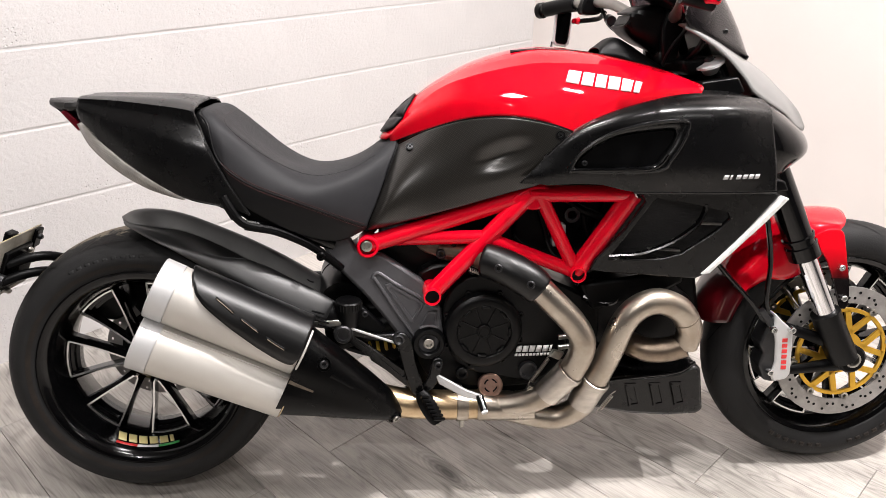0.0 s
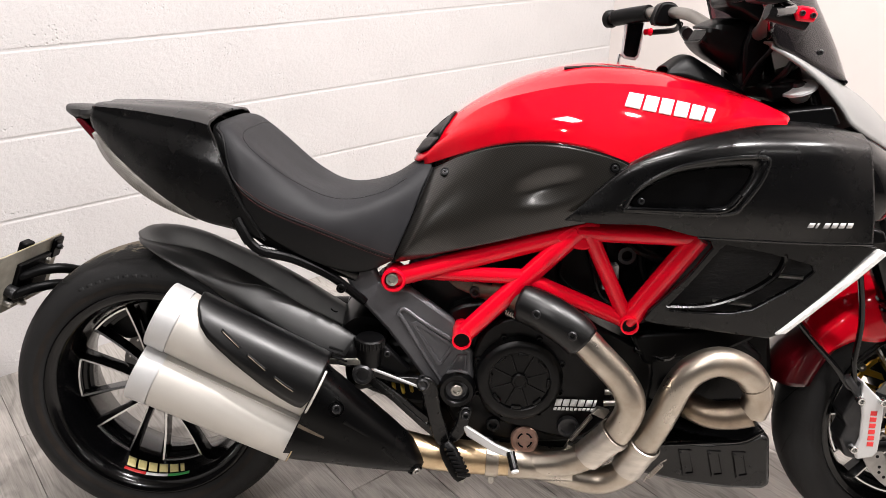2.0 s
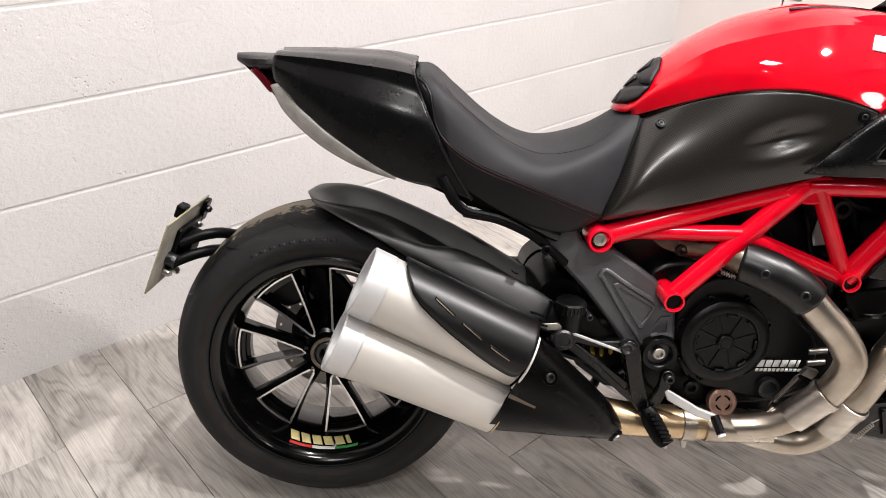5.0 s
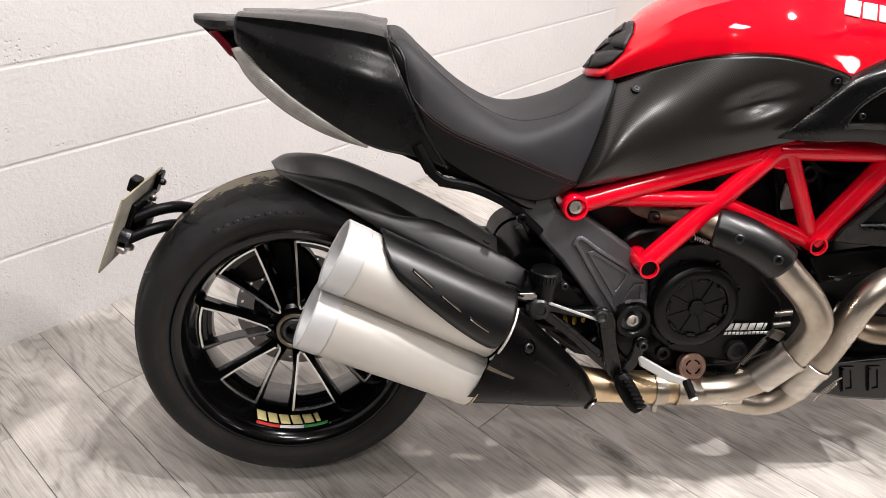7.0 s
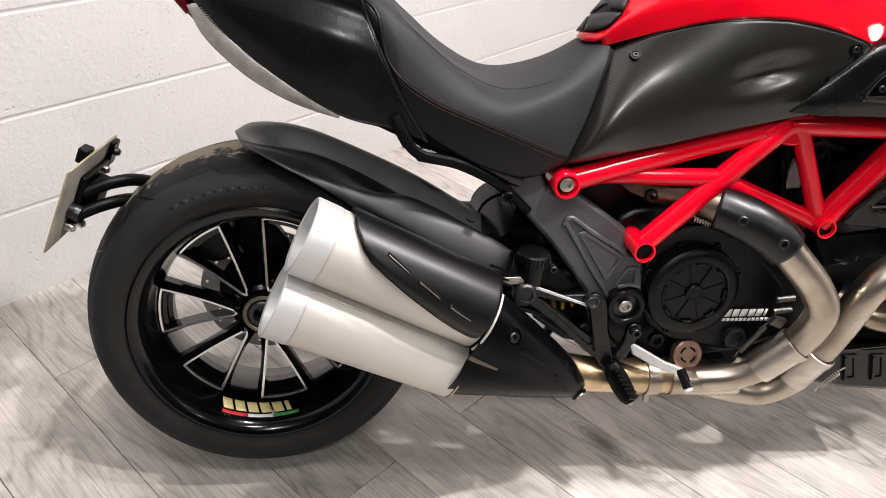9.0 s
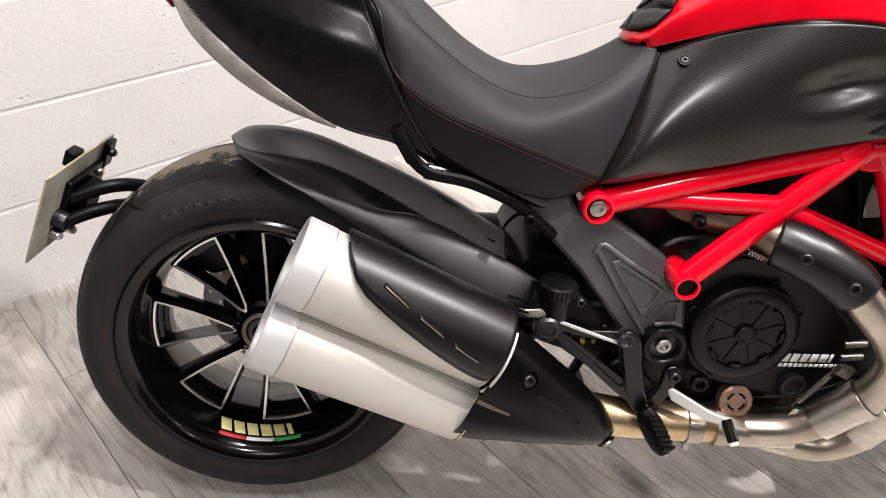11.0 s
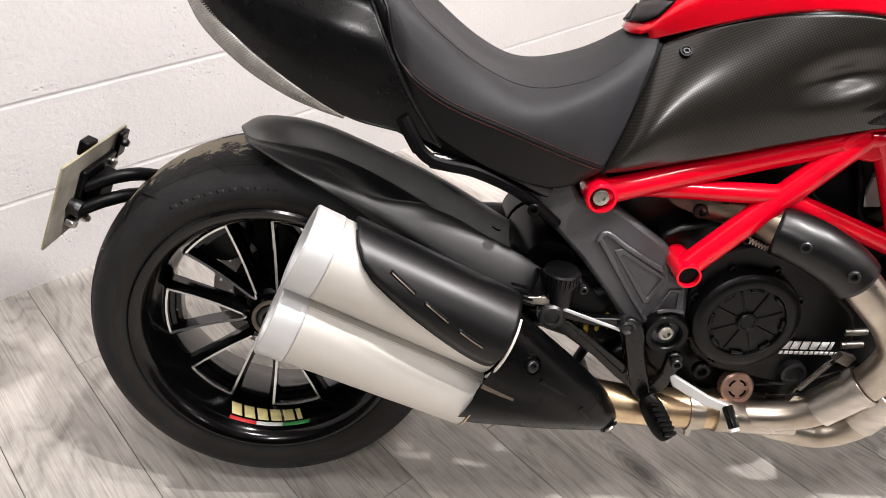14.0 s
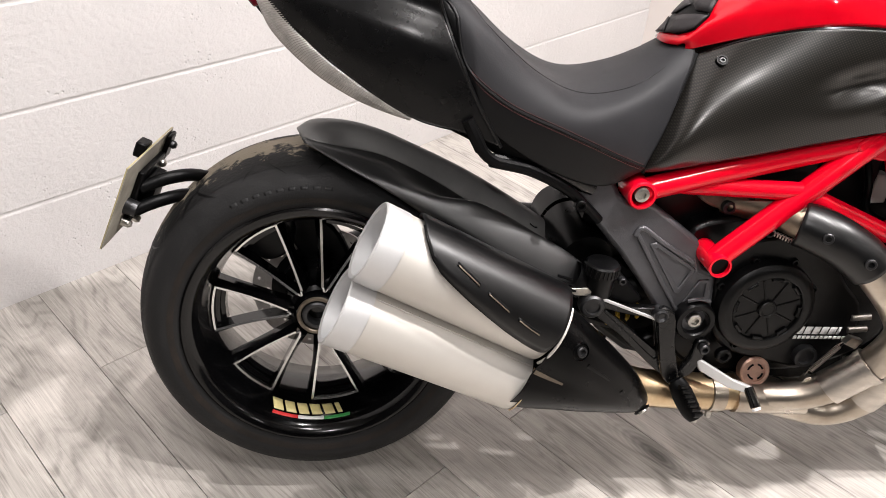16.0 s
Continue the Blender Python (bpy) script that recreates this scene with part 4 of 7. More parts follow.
for pts, r in ((((0.86, -0.09, 0.67), (0.875, -0.10, 0.62), (0.90, -0.09, 0.56), (0.97, -0.09, 0.535)), 0.006), (((0.90, -0.07, 0.70), (0.95, -0.09, 0.66), (1.0, -0.1, 0.64)), 0.009), (((0.66, -0.1, 0.60), (0.70, -0.12, 0.575), (0.72, -0.12, 0.53)), 0.006), (((0.96, -0.08, 0.66), (0.975, -0.085, 0.60), (1.02, -0.09, 0.56)), 0.007)):
    part("hose", tube(pts, r, 16, 8), MATT, engine)
part("hose_clip", lathe([(-0.006, 0.01), (-0.006, 0.017), (0.006, 0.017), (0.006, 0.01)], (0.935, -0.09, 0.645), sides=16, closed=True), DARKBOLT, engine)

# side case with the clutch cover, its ribs and the writing plate
part("side_case", prism([(0.655, 0.42), (0.68, 0.50), (0.75, 0.525), (0.83, 0.505), (0.885, 0.44), (0.925, 0.395), (0.925, 0.33), (0.87, 0.275), (0.78, 0.285), (0.69, 0.32)], -0.118, 0.03, smooth=50), CASE, engine, bevel=0.006)
part("oil_sump", prism([(0.575, 0.315), (0.90, 0.315), (0.955, 0.262), (0.91, 0.225), (0.66, 0.222), (0.585, 0.262)], -0.085, 0.15, smooth=24), CASE, engine, "black cast oil sump", bevel=0.008)
CC = Vector((0.745, -0.118, 0.402))
clutch = part("clutch_cover", lathe([(0.0000, 0.0837), (-0.0110, 0.0837), (-0.0180, 0.0812), (-0.0225, 0.0756), (-0.0240, 0.0688), (-0.0235, 0.0608), (-0.0220, 0.0587), (-0.0175, 0.0574), (-0.0175, 0.0161), (-0.0225, 0.0153), (-0.0240, 0.0136), (-0.0240, 0.0115), (-0.0225, 0.0102), (-0.0225, 0.0000)], CC, sides=72), CASE, engine, "round black ribbed clutch cover", sharp=28)
for k in range(8):
    a = radians(45 * k + 19)
    d = Vector((math.cos(a), 0, math.sin(a)))
    part("cover_rib", tube([CC + d * 0.015 + Vector((0, -0.0178, 0)), CC + d * 0.0545 + Vector((0, -0.0178, 0))], 0.0017, 3, 8, straight=True), CASE, clutch)
for k in range(8):
    mid = 45 * k + 41
    for wide, r0, r1 in ((9.5, 0.0525, 0.0560),):
        bm = bmesh.new()
        arc = [mid - wide + 2 * wide * i / 6 for i in range(7)]
        rows = [[polar(CC, r, a, CC.y + y) for a in arc] for r, y in ((r0, -0.0170), (r0 + 0.0006, -0.0215), (r1 - 0.0008, -0.0228), (r1 + 0.003, -0.0222))]
        grid(bm, rows)
        part("cover_lug", bm, CASE, clutch, solid=0.0012)
for k, deg in enumerate((20, 66, 112, 158, 205, 250, 300, 340)):
    bolt(clutch, polar(CC, 0.0865, deg, -0.116), 0.0065, 0.008, CASE)
for k in range(18):
    bm = bmesh.new()
    if k < 6:
        x, z, h, lean = 0.817 + 0.0147 * k, 0.3460, 0.0145, 0.003
        w = 0.0118 if k < 5 else 0.005
    else:
        x, z, h, lean = 0.815 + 0.0080 * (k - 6), 0.3365, 0.006, 0.001
        w = 0.0058
    bm.faces.new([bm.verts.new(q) for q in ((x, -0.1235, z), (x + w, -0.1235, z), (x + w + lean, -0.1235, z + h), (x + lean, -0.1235, z + h))])
    part("case_mark", bm, WHITE, engine, "white lettering bar", solid=0.001)
part("sight_glass", lathe([(0, 0.021), (-0.012, 0.020), (-0.012, 0.0145), (-0.006, 0.0135), (-0.006, 0.0)], (0.846, -0.118, 0.302), sides=28), DARKBOLT, engine, "oil sight glass in a black ring")
for q, r in (((0.70, 0.30), 0.014), ((0.905, 0.47), 0.009), ((0.72, 0.535), 0.009), ((0.665, 0.515), 0.013), ((0.69, 0.262), 0.012), ((0.99, 0.455), 0.013), ((0.82, 0.53), 0.008)):
    bolt(engine, (q[0], -0.12, q[1]), r, 0.008, CASE)
for z in (0.376, 0.352):
    part("hose_union", tube([(0.912, -0.118, z), (0.946, -0.118, z + 0.003)], 0.006, 3, 12, straight=True), BOLT, engine)
cap_ob = part("drain_cap", lathe([(0, 0.027), (-0.016, 0.027), (-0.019, 0.024), (-0.019, 0.0175), (-0.0165, 0.0165), (-0.0165, 0.0)], (0.763, -0.112, 0.266), (0, 0.9, -0.25), sides=28), COPPER, engine, "copper coloured round cap with slots")
for k in range(4):
    part("cap_slot", lathe([(-0.0166, 0.0120), (-0.0173, 0.0120), (-0.0173, 0.0152), (-0.0166, 0.0152)], (0.763, -0.112, 0.266), (0, 0.9, -0.25), sides=8, closed=True, start=radians(90 * k + 12), sweep=radians(58)), MATT, cap_ob)
part("rear_duct", prism([(0.60, 0.60), (0.66, 0.605), (0.72, 0.60), (0.73, 0.565), (0.70, 0.545), (0.64, 0.56), (0.61, 0.575)], -0.095, 0.04, smooth=30), TARNISH, engine, "tarnished steel exhaust guard", bevel=0.006)
bolt(engine, (0.655, -0.098, 0.566), 0.011, 0.008, DARKBOLT)

# radiator side panel, its vanes and lamp strip
def side_y(x, z):
    return -0.172 - 0.11 * (x - 0.95) - 0.10 * (z - 0.55)


outer = [(0.966, 0.567), (1.021, 0.634), (1.057, 0.695), (1.046, 0.7155), (1.22, 0.715), (1.318, 0.713), (1.262, 0.632), (1.195, 0.540), (1.176, 0.529), (1.08, 0.535), (0.985, 0.541), (0.958, 0.546)]
inner = [(1.000, 0.581), (1.036, 0.635), (1.072, 0.693), (1.080, 0.701), (1.15, 0.690), (1.222, 0.674), (1.228, 0.662), (1.205, 0.635), (1.14, 0.584), (1.105, 0.573), (1.03, 0.571), (0.998, 0.573)]
panel = part("radiator_panel", ring_prism(outer, inner, side_y, 0.012), BLACK, bike, "satin black radiator side panel with an open vent", bevel=0.003)
part("radiator", prism([(0.97, 0.545), (1.02, 0.70), (1.27, 0.70), (1.19, 0.545)], lambda x, z: side_y(x, z) + 0.03, 0.09), MESH_DARK, panel, "dark ribbed radiator core", bevel=0.003)
part("panel_back", prism([(1.17, 0.545), (1.10, 0.58), (1.24, 0.70), (1.30, 0.705)], lambda x, z: side_y(x, z) + 0.045, 0.06), MATT, panel, bevel=0.004)
vane = [(0.995, 0, 0.577), (1.06, 0, 0.583), (1.12, 0, 0.608), (1.165, 0, 0.645), (1.178, 0, 0.676), (1.176, 0, 0.69)]
part("vane", tube([(x, side_y(x, z) + 0.006, z) for x, y, z in vane], 0.0042, 30, 8, flat=2.2), BLACK, panel)
for a, b in (((1.163, 0.648), (1.225, 0.645)), ((1.075, 0.592), (1.14, 0.588))):
    part("vane", tube([(a[0], side_y(*a) + 0.012, a[1]), (b[0], side_y(*b) + 0.012, b[1])], 0.0028, 4, 8, straight=True, flat=2.5), BOLT, panel)
strip = [(1.322, 0.709), (1.334, 0.7045), (1.296, 0.655), (1.200, 0.5435), (1.183, 0.5400), (1.199, 0.5580), (1.278, 0.652)]
part("running_light", prism(strip, lambda x, z: side_y(x, z) - 0.008, 0.02), LED, panel, "white ribbed lamp strip", bevel=0.003)
part("panel_tail", prism([(0.935, 0.565), (0.95, 0.585), (0.975, 0.585), (0.985, 0.55), (0.96, 0.53), (0.94, 0.545)], -0.15, 0.05, smooth=24), MATT, panel, bevel=0.005)
part("cooler_pipe", tube([(0.96, -0.12, 0.47), (1.02, -0.125, 0.455), (1.04, -0.12, 0.48), (1.0, -0.11, 0.50), (0.95, -0.11, 0.495)], 0.007, 24, 8), GLOSS, panel)
part("engine_guard", prism([(0.95, 0.50), (1.17, 0.53), (1.18, 0.50), (1.12, 0.47), (0.98, 0.44)], -0.13, 0.06), MATT, panel, bevel=0.008)

part("oil_cooler_duct", prism([(0.98, 0.30), (1.10, 0.285), (1.225, 0.30), (1.258, 0.40), (1.235, 0.53), (1.02, 0.53)], -0.05, 0.13), MATT, engine, "black duct behind the header pipes", bevel=0.012)
part("engine_sump", prism([(0.47, 0.36), (0.60, 0.38), (0.92, 0.30), (0.93, 0.235), (0.80, 0.222), (0.66, 0.222), (0.56, 0.245), (0.50, 0.29)], -0.03, 0.13), CASE, engine, "black engine sump", bevel=0.012)
# belly pan with three slots
belly = part("belly_pan", prism([(0.975, 0.262), (1.03, 0.285), (1.12, 0.284), (1.185, 0.292), (1.218, 0.306), (1.236, 0.300), (1.25, 0.196), (1.235, 0.186), (1.17, 0.184), (1.08, 0.192), (0.985, 0.213)], -0.135, 0.27), BLACK, bike, "satin black belly pan with slots", bevel=0.008)
for x in (1.062, 1.118, 1.166):
    part("slot_rim", ring_prism([(x, 0.268), (x + 0.026, 0.268), (x + 0.040, 0.214), (x + 0.014, 0.210)], [(x + 0.005, 0.262), (x + 0.022, 0.262), (x + 0.034, 0.219), (x + 0.0175, 0.216)], -0.138, 0.004), GLOSS, belly)
    part("slot_fin", prism([(x + 0.001, 0.264), (x + 0.006, 0.264), (x + 0.018, 0.216), (x + 0.014, 0.214)], -0.142, 0.006), GLOSS, belly)
part("belly_lip", tube([(1.0, -0.137, 0.275), (1.10, -0.138, 0.285), (1.18, -0.138, 0.293), (1.222, -0.13, 0.312)], 0.0035, 20, 8), GLOSS, belly)

# ---- exhaust ----
exhaust = part("exhaust_collector", tube([(0.48, -0.14, 0.268), (0.56, -0.128, 0.238), (0.64, -0.122, 0.226), (0.72, -0.12, 0.222), (0.765, -0.12, 0.221)], 0.0325, 24, 22), BRASS, bike, "heat-tinted golden steel exhaust collector")
part("collector_band", lathe([(-0.013, 0.033), (-0.012, 0.0355), (0.012, 0.0355), (0.013, 0.033)], (0.70, -0.1205, 0.2225), (1, 0, -0.03), 28, closed=True), HEADER, exhaust)
part("collector_bolt", lathe([(0, 0.0), (0, 0.006), (0.02, 0.006), (0.02, 0.0)], (0.70, -0.125, 0.172), (0, 0, 1), 10), BOLT, exhaust)
h1 = [(0.66, -0.07, 0.572), (0.715, -0.115, 0.573), (0.765, -0.163, 0.560), (0.831, -0.191, 0.530), (0.878, -0.199, 0.487), (0.922, -0.2, 0.440), (0.944, -0.2, 0.396), (0.934, -0.188, 0.342), (0.900, -0.170, 0.284), (0.850, -0.150, 0.242), (0.79, -0.132, 0.224), (0.75, -0.122, 0.222)]
header = part("exhaust_header", tube(h1[2:], 0.0275, 64, 20), HEADER, bike, "bare stainless steel exhaust header pipe")
part("header_stub", tube(h1[:4], 0.0268, 24, 20), HEAT, header, "dull browned stub of the pipe")
h2 = [(0.77, -0.112, 0.216), (0.85, -0.122, 0.196), (0.915, -0.130, 0.190), (0.962, -0.145, 0.225), (0.984, -0.165, 0.290), (1.010, -0.176, 0.360), (1.029, -0.186, 0.425), (1.055, -0.190, 0.463), (1.099, -0.192, 0.481), (1.152, -0.184, 0.459), (1.183, -0.172, 0.411), (1.180, -0.163, 0.369), (1.143, -0.150, 0.353), (1.100, -0.135, 0.350), (1.05, -0.09, 0.362)]
part("header_pipe", tube(h2[:12], 0.0275, 72, 20), HEADER, header)
part("header_return", tube(h2[11:], 0.0273, 30, 20), HEAT, header, "browned steel return of the pipe")
part("weld_ring", lathe([(-0.0016, 0.0270), (-0.0012, 0.0281), (0.0012, 0.0281), (0.0016, 0.0270)], (1.1715, -0.178, 0.435), (0.52, 0.2, -0.83), 28, closed=True), TARNISH, header, "weld seam round the pipe")
part("collector_joint", tube([(0.735, -0.119, 0.221), (0.80, -0.124, 0.219), (0.86, -0.132, 0.222)], [0.034, 0.030], 14, 20, flat=1.15), HEADER, header)
pa, pb = Vector((0.880, -0.162, 0.262)), Vector((0.922, -0.182, 0.320))
qa, qb = Vector((0.962, -0.146, 0.229)), Vector((0.985, -0.166, 0.291))
for a, b in ((pa, pb), (qa, qb)):
    part("sleeve", tube([a, b], 0.0302, 4, 24, straight=True, hollow=0.002), STEEL, header)
    part("sleeve_ring", lathe([(-0.007, 0.0295), (-0.006, 0.0322), (0.006, 0.0322), (0.007, 0.0295)], b, b - a, 24, closed=True), STEEL, header)


def spring(parent, a, b, turns=22, r=0.0038, wire=0.0011):
    """A pull spring with hooked ends."""
    a, b = Vector(a), Vector(b)
    d = (b - a).normalized()
    s = d.cross(Vector((0, 1, 0))).normalized()
    u = d.cross(s)
    pts = [a - d * 0.014]
    n = turns * 8
    for i in range(n + 1):
        t = 2 * math.pi * turns * i / n
        pts.append(a.lerp(b, i / n) + s * r * math.cos(t) + u * r * math.sin(t))
    pts.append(b + d * 0.014)
    bm = bmesh.new()
    grid(bm, rings(pts, wire, 5), close_u=True)
    return part("spring", bm, STEEL, parent)


spring(header, (0.850, -0.146, 0.286), (0.884, -0.150, 0.340))
spring(header, (0.995, -0.186, 0.235), (1.015, -0.195, 0.27), 9)
spring(header, (0.712, -0.150, 0.545), (0.742, -0.166, 0.537), 8)
part("spring_hook", prism([(0.836, 0.264), (0.844, 0.278), (0.858, 0.274), (0.850, 0.258)], -0.152, 0.012), BOLT, header)
part("spring_hook", prism([(0.884, 0.350), (0.894, 0.362), (0.916, 0.356), (0.906, 0.340)], -0.160, 0.012), BOLT, header)
shield_path = [(0.742, -0.158, 0.568), (0.758, -0.167, 0.565), (0.79, -0.184, 0.554), (0.826, -0.195, 0.534), (0.848, -0.199, 0.516)]
sp = spline(shield_path, 22)
bm = bmesh.new()
rows = []
for i, q in enumerate(sp):
    d = (sp[min(i + 1, 21)] - sp[max(i - 1, 0)]).normalized()
    side = Vector((0, -1, 0))
    side = (side - d * side.dot(d)).normalized()
    up = d.cross(side)
    up = up if up.z > 0 else -up
    reach = 1.75 * math.sin(math.pi * (0.22 + 0.60 * i / 21)) ** 0.6
    rows.append([q + (side * math.cos(a) + up * math.sin(a)) * 0.0345 for a in [reach * (j / 7 - 1) for j in range(15)]])
grid(bm, rows)
shield = part("heat_shield", bm, SHIELD, header, "matt black header heat shield", solid=0.004)
for q in ((0.762, -0.2065, 0.565), (0.824, -0.2300, 0.536)):
    bolt(shield, q, 0.0085, 0.006, DARKBOLT, (0.25, 0.96, -0.05))

# the two stacked silencers: each is an oval can on its own sloping axis
UP0, UP1 = Vector((0.088, -0.193, 0.536)), Vector((0.362, -0.186, 0.399))
LO0, LO1 = Vector((0.043, -0.193, 0.430)), Vector((0.326, -0.186, 0.297))


def can_point(a, b, r0, r1, t, deg, extra=0.0, squash=0.96):
    """A point of the can's skin: t along it, 0 degrees outwards, 90 upwards."""
    d = (b - a).normalized()
    out = (Vector((0, -1, 0)) - d * -d.y).normalized()
    up = out.cross(d)
    up = up if up.z > 0 else -up
    r = r0 + (r1 - r0) * t + extra
    return a.lerp(b, t) + out * (r * squash * math.cos(radians(deg))) + up * (r * math.sin(radians(deg)))


def can_rows(a, b, r0, r1, t0, t1, n, extra=0.0, sides=40):
    return [[can_point(a, b, r0, r1, t0 + (t1 - t0) * i / max(n - 1, 1), 360 * k / sides, extra) for k in range(sides)] for i in range(n)]


for a, b, r0, r1, label in ((UP0, UP1, 0.0605, 0.0600, "satin silver upper silencer"), (LO0, LO1, 0.0605, 0.0530, "satin silver lower silencer")):
    bm = bmesh.new()
    vs = grid(bm, can_rows(a, b, r0, r1, 0.125, 1.0, 14), close_u=True)
    cap(bm, vs[-1])
    can = part("silencer", bm, CAN, bike, label)
    bm = bmesh.new()
    rows = can_rows(a, b, r0, r1, 0.0, 0.122, 5, 0.0012)
    lip = can_rows(a, b, r0, r1, -0.006, -0.006, 1, -0.0012)
    inside = can_rows(a, b, r0, r1, 0.0, 0.16, 3, -0.0075)
    grid(bm, list(reversed(inside)) + lip + rows, close_u=True)
    part("end_ring", bm, RING, can, "brushed end ring with an open mouth")
    bm = bmesh.new()
    back = can_rows(a, b, r0, r1, 0.14, 0.14, 1, -0.0075)
    core = can_rows(a, b, r0, r1, 0.10, 0.10, 1, -0.026)
    deep = can_rows(a, b, r0, r1, 0.5, 0.5, 1, -0.026)
    vs = grid(bm, back + core + deep, close_u=True)
    cap(bm, vs[-1])
    part("baffle", bm, CASE, can, "sooty inner baffle")
    c = can_point(a, b, r0, r1, 0.06, 130, -0.008)
    part("baffle_bolt", lathe([(-0.004, 0), (-0.004, 0.006), (0.006, 0.006)], c, (1, 0, -0.4), 12), BOLT, can)
    if a is LO0:
        part("can_seam", tube([can_point(a, b, r0, r1, 0.13 + 0.86 * i / 7, 58, 0.0006) for i in range(8)], 0.0013, 16, 6), CAN, can)

# black cover over the upper can
def cover_low(t):
    """How far round the can the cover reaches, t along the can."""
    return float(np.interp(t, (0.17, 0.178, 0.20, 0.253, 0.32, 0.402, 0.52, 0.65, 0.74, 0.833, 0.90, 0.95, 0.975, 0.99, 1.0), (100, 76, 57, 37, 25, 17, 7, -2, -8, -13, -15.5, -16, -13, -5, 6)))


bm = bmesh.new()
rows = []
for i in range(61):
    t = 0.17 + 0.83 * (i / 60) ** 1.25
    low = cover_low(t)
    high = float(np.interp(t, (0.17, 0.178, 0.20, 0.25, 0.32), (102, 122, 140, 160, 172)))
    rows.append([can_point(UP0, UP1, 0.0605, 0.0600, t, low + (high - low) * j / 17, 0.0060 + 0.002 * math.sin(math.pi * j / 17)) for j in range(18)])
grid(bm, rows)
cover = part("silencer_cover", bm, SHIELD, bike, "satin black silencer heat cover with slots", solid=0.005)
part("cover_rim", tube([can_point(UP0, UP1, 0.0605, 0.0600, t, cover_low(t), 0.0058) for t in [0.178 + 0.80 * i / 40 for i in range(41)]], 0.0022, 80, 8), MATT, cover)


def slot_deg(t):
    return cover_low(t) + 20


# no openings are cut: slot darkness and the can's glint are strips laid on
for t0 in (0.37, 0.56, 0.755):
    bm = bmesh.new()
    grid(bm, [[can_point(UP0, UP1, 0.0605, 0.0600, t0 + 0.14 * i / 8, dg, 0.0095) for dg in (slot_deg(t0 + 0.14 * i / 8), slot_deg(t0 + 0.14 * i / 8) + 5.2)] for i in range(9)])
    slot = part("cover_slot", bm, MATT, cover, "dark strip laid on in place of an open slot", solid=0.0008)
    bm = bmesh.new()
    grid(bm, [[can_point(UP0, UP1, 0.0605, 0.0600, tt, slot_deg(tt) + dg, 0.0106) for dg in (1.0, 2.6)] for tt in [t0 + 0.008 + 0.128 * i / 8 for i in range(9)]])
    part("slot_glint", bm, TARNISH, slot, "silver strip laid on as the can's glint in the slot", solid=0.0008)

# black shell from the cans to the collector
sections = []
for n, (tx, tz, bx, bz, cy, hd) in enumerate(((0.384, 0.445, 0.298, 0.260, -0.190, 0.0585), (0.398, 0.430, 0.335, 0.2545, -0.189, 0.058), (0.428, 0.402, 0.385, 0.249, -0.186, 0.056), (0.467, 0.364, 0.437, 0.2385, -0.179, 0.051), (0.509, 0.320, 0.485, 0.2285, -0.169, 0.044), (0.540, 0.284, 0.525, 0.2195, -0.160, 0.036), (0.559, 0.254, 0.549, 0.2155, -0.154, 0.026), (0.568, 0.234, 0.563, 0.2215, -0.150, 0.010))):
    top, low = Vector((tx, cy, tz)), Vector((bx, cy, bz))
    ring = []
    for k in range(48):
        a = 2 * math.pi * k / 48
        ca, sa = math.cos(a), math.sin(a)
        ca, sa = math.copysign(abs(ca) ** 0.8, ca), math.copysign(abs(sa) ** 0.92, sa)
        # a valley between the upper and the lower pipe, which runs out towards the tip
        dip = 1 - 0.16 * max(0, 1 - n / 4) * math.exp(-((sa + 0.08) / 0.16) ** 2)
        ring.append((top + low) / 2 + (top - low) / 2 * sa + Vector((0, -hd * ca * (dip if ca > 0 else 1), 0)))
    sections.append(ring)
bm = bmesh.new()
fine = [spline([s[k] for s in sections], 30) for k in range(48)]
vs = grid(bm, fine, close_v=True)
bm.faces.new([v[-1] for v in vs])
bm.normal_update()
SHELL = BVHTree.FromBMesh(bm)
shell = part("collector_shell", bm, SHELLBLACK, bike, "satin black exhaust shell")
for q, r, metal in (((0.4102, -0.235, 0.3797), 0.0085, DARKBOLT), ((0.5489, -0.172, 0.2291), 0.0085, BOLT)):
    near, normal = SHELL.find_nearest(Vector(q))[:2]
    normal = normal if normal.y > 0 else -normal
    part("bolt_cup", lathe([(0.004, 0.0), (0.004, 0.011), (-0.0015, 0.0135), (0.002, 0.0155)], near, normal, 24), SHELLBLACK, shell)
    bolt(shell, near, r, 0.005, metal, normal)
for a, b, wide, metal in (((0.3411, -0.245, 0.3476), (0.3877, -0.235, 0.324), 0.0042, TARNISH), ((0.4233, -0.235, 0.3547), (0.4658, -0.222, 0.3198), 0.0048, MATT), ((0.4873, -0.205, 0.2915), (0.5136, -0.19, 0.2568), 0.0048, MATT)):
    run = [SHELL.find_nearest(Vector(a).lerp(Vector(b), i / 6))[0] for i in range(7)]
    part("shell_slot", tube(run, [wide, wide * 0.55], 14, 10, flat=0.3), metal, shell)
part("joint_band", tube([can_point(LO0, LO1, 0.0605, 0.0530, 1.006, -40 + 8 * i, 0.0016) for i in range(13)], 0.0012, 40, 8), BRASS, shell, "golden joint line")
part("joint_band", tube([can_point(UP0, UP1, 0.0605, 0.0600, 1.012, -42 + 9 * i, 0.0055) for i in range(12)], 0.0023, 40, 8), CAN, shell, "bright joint band")

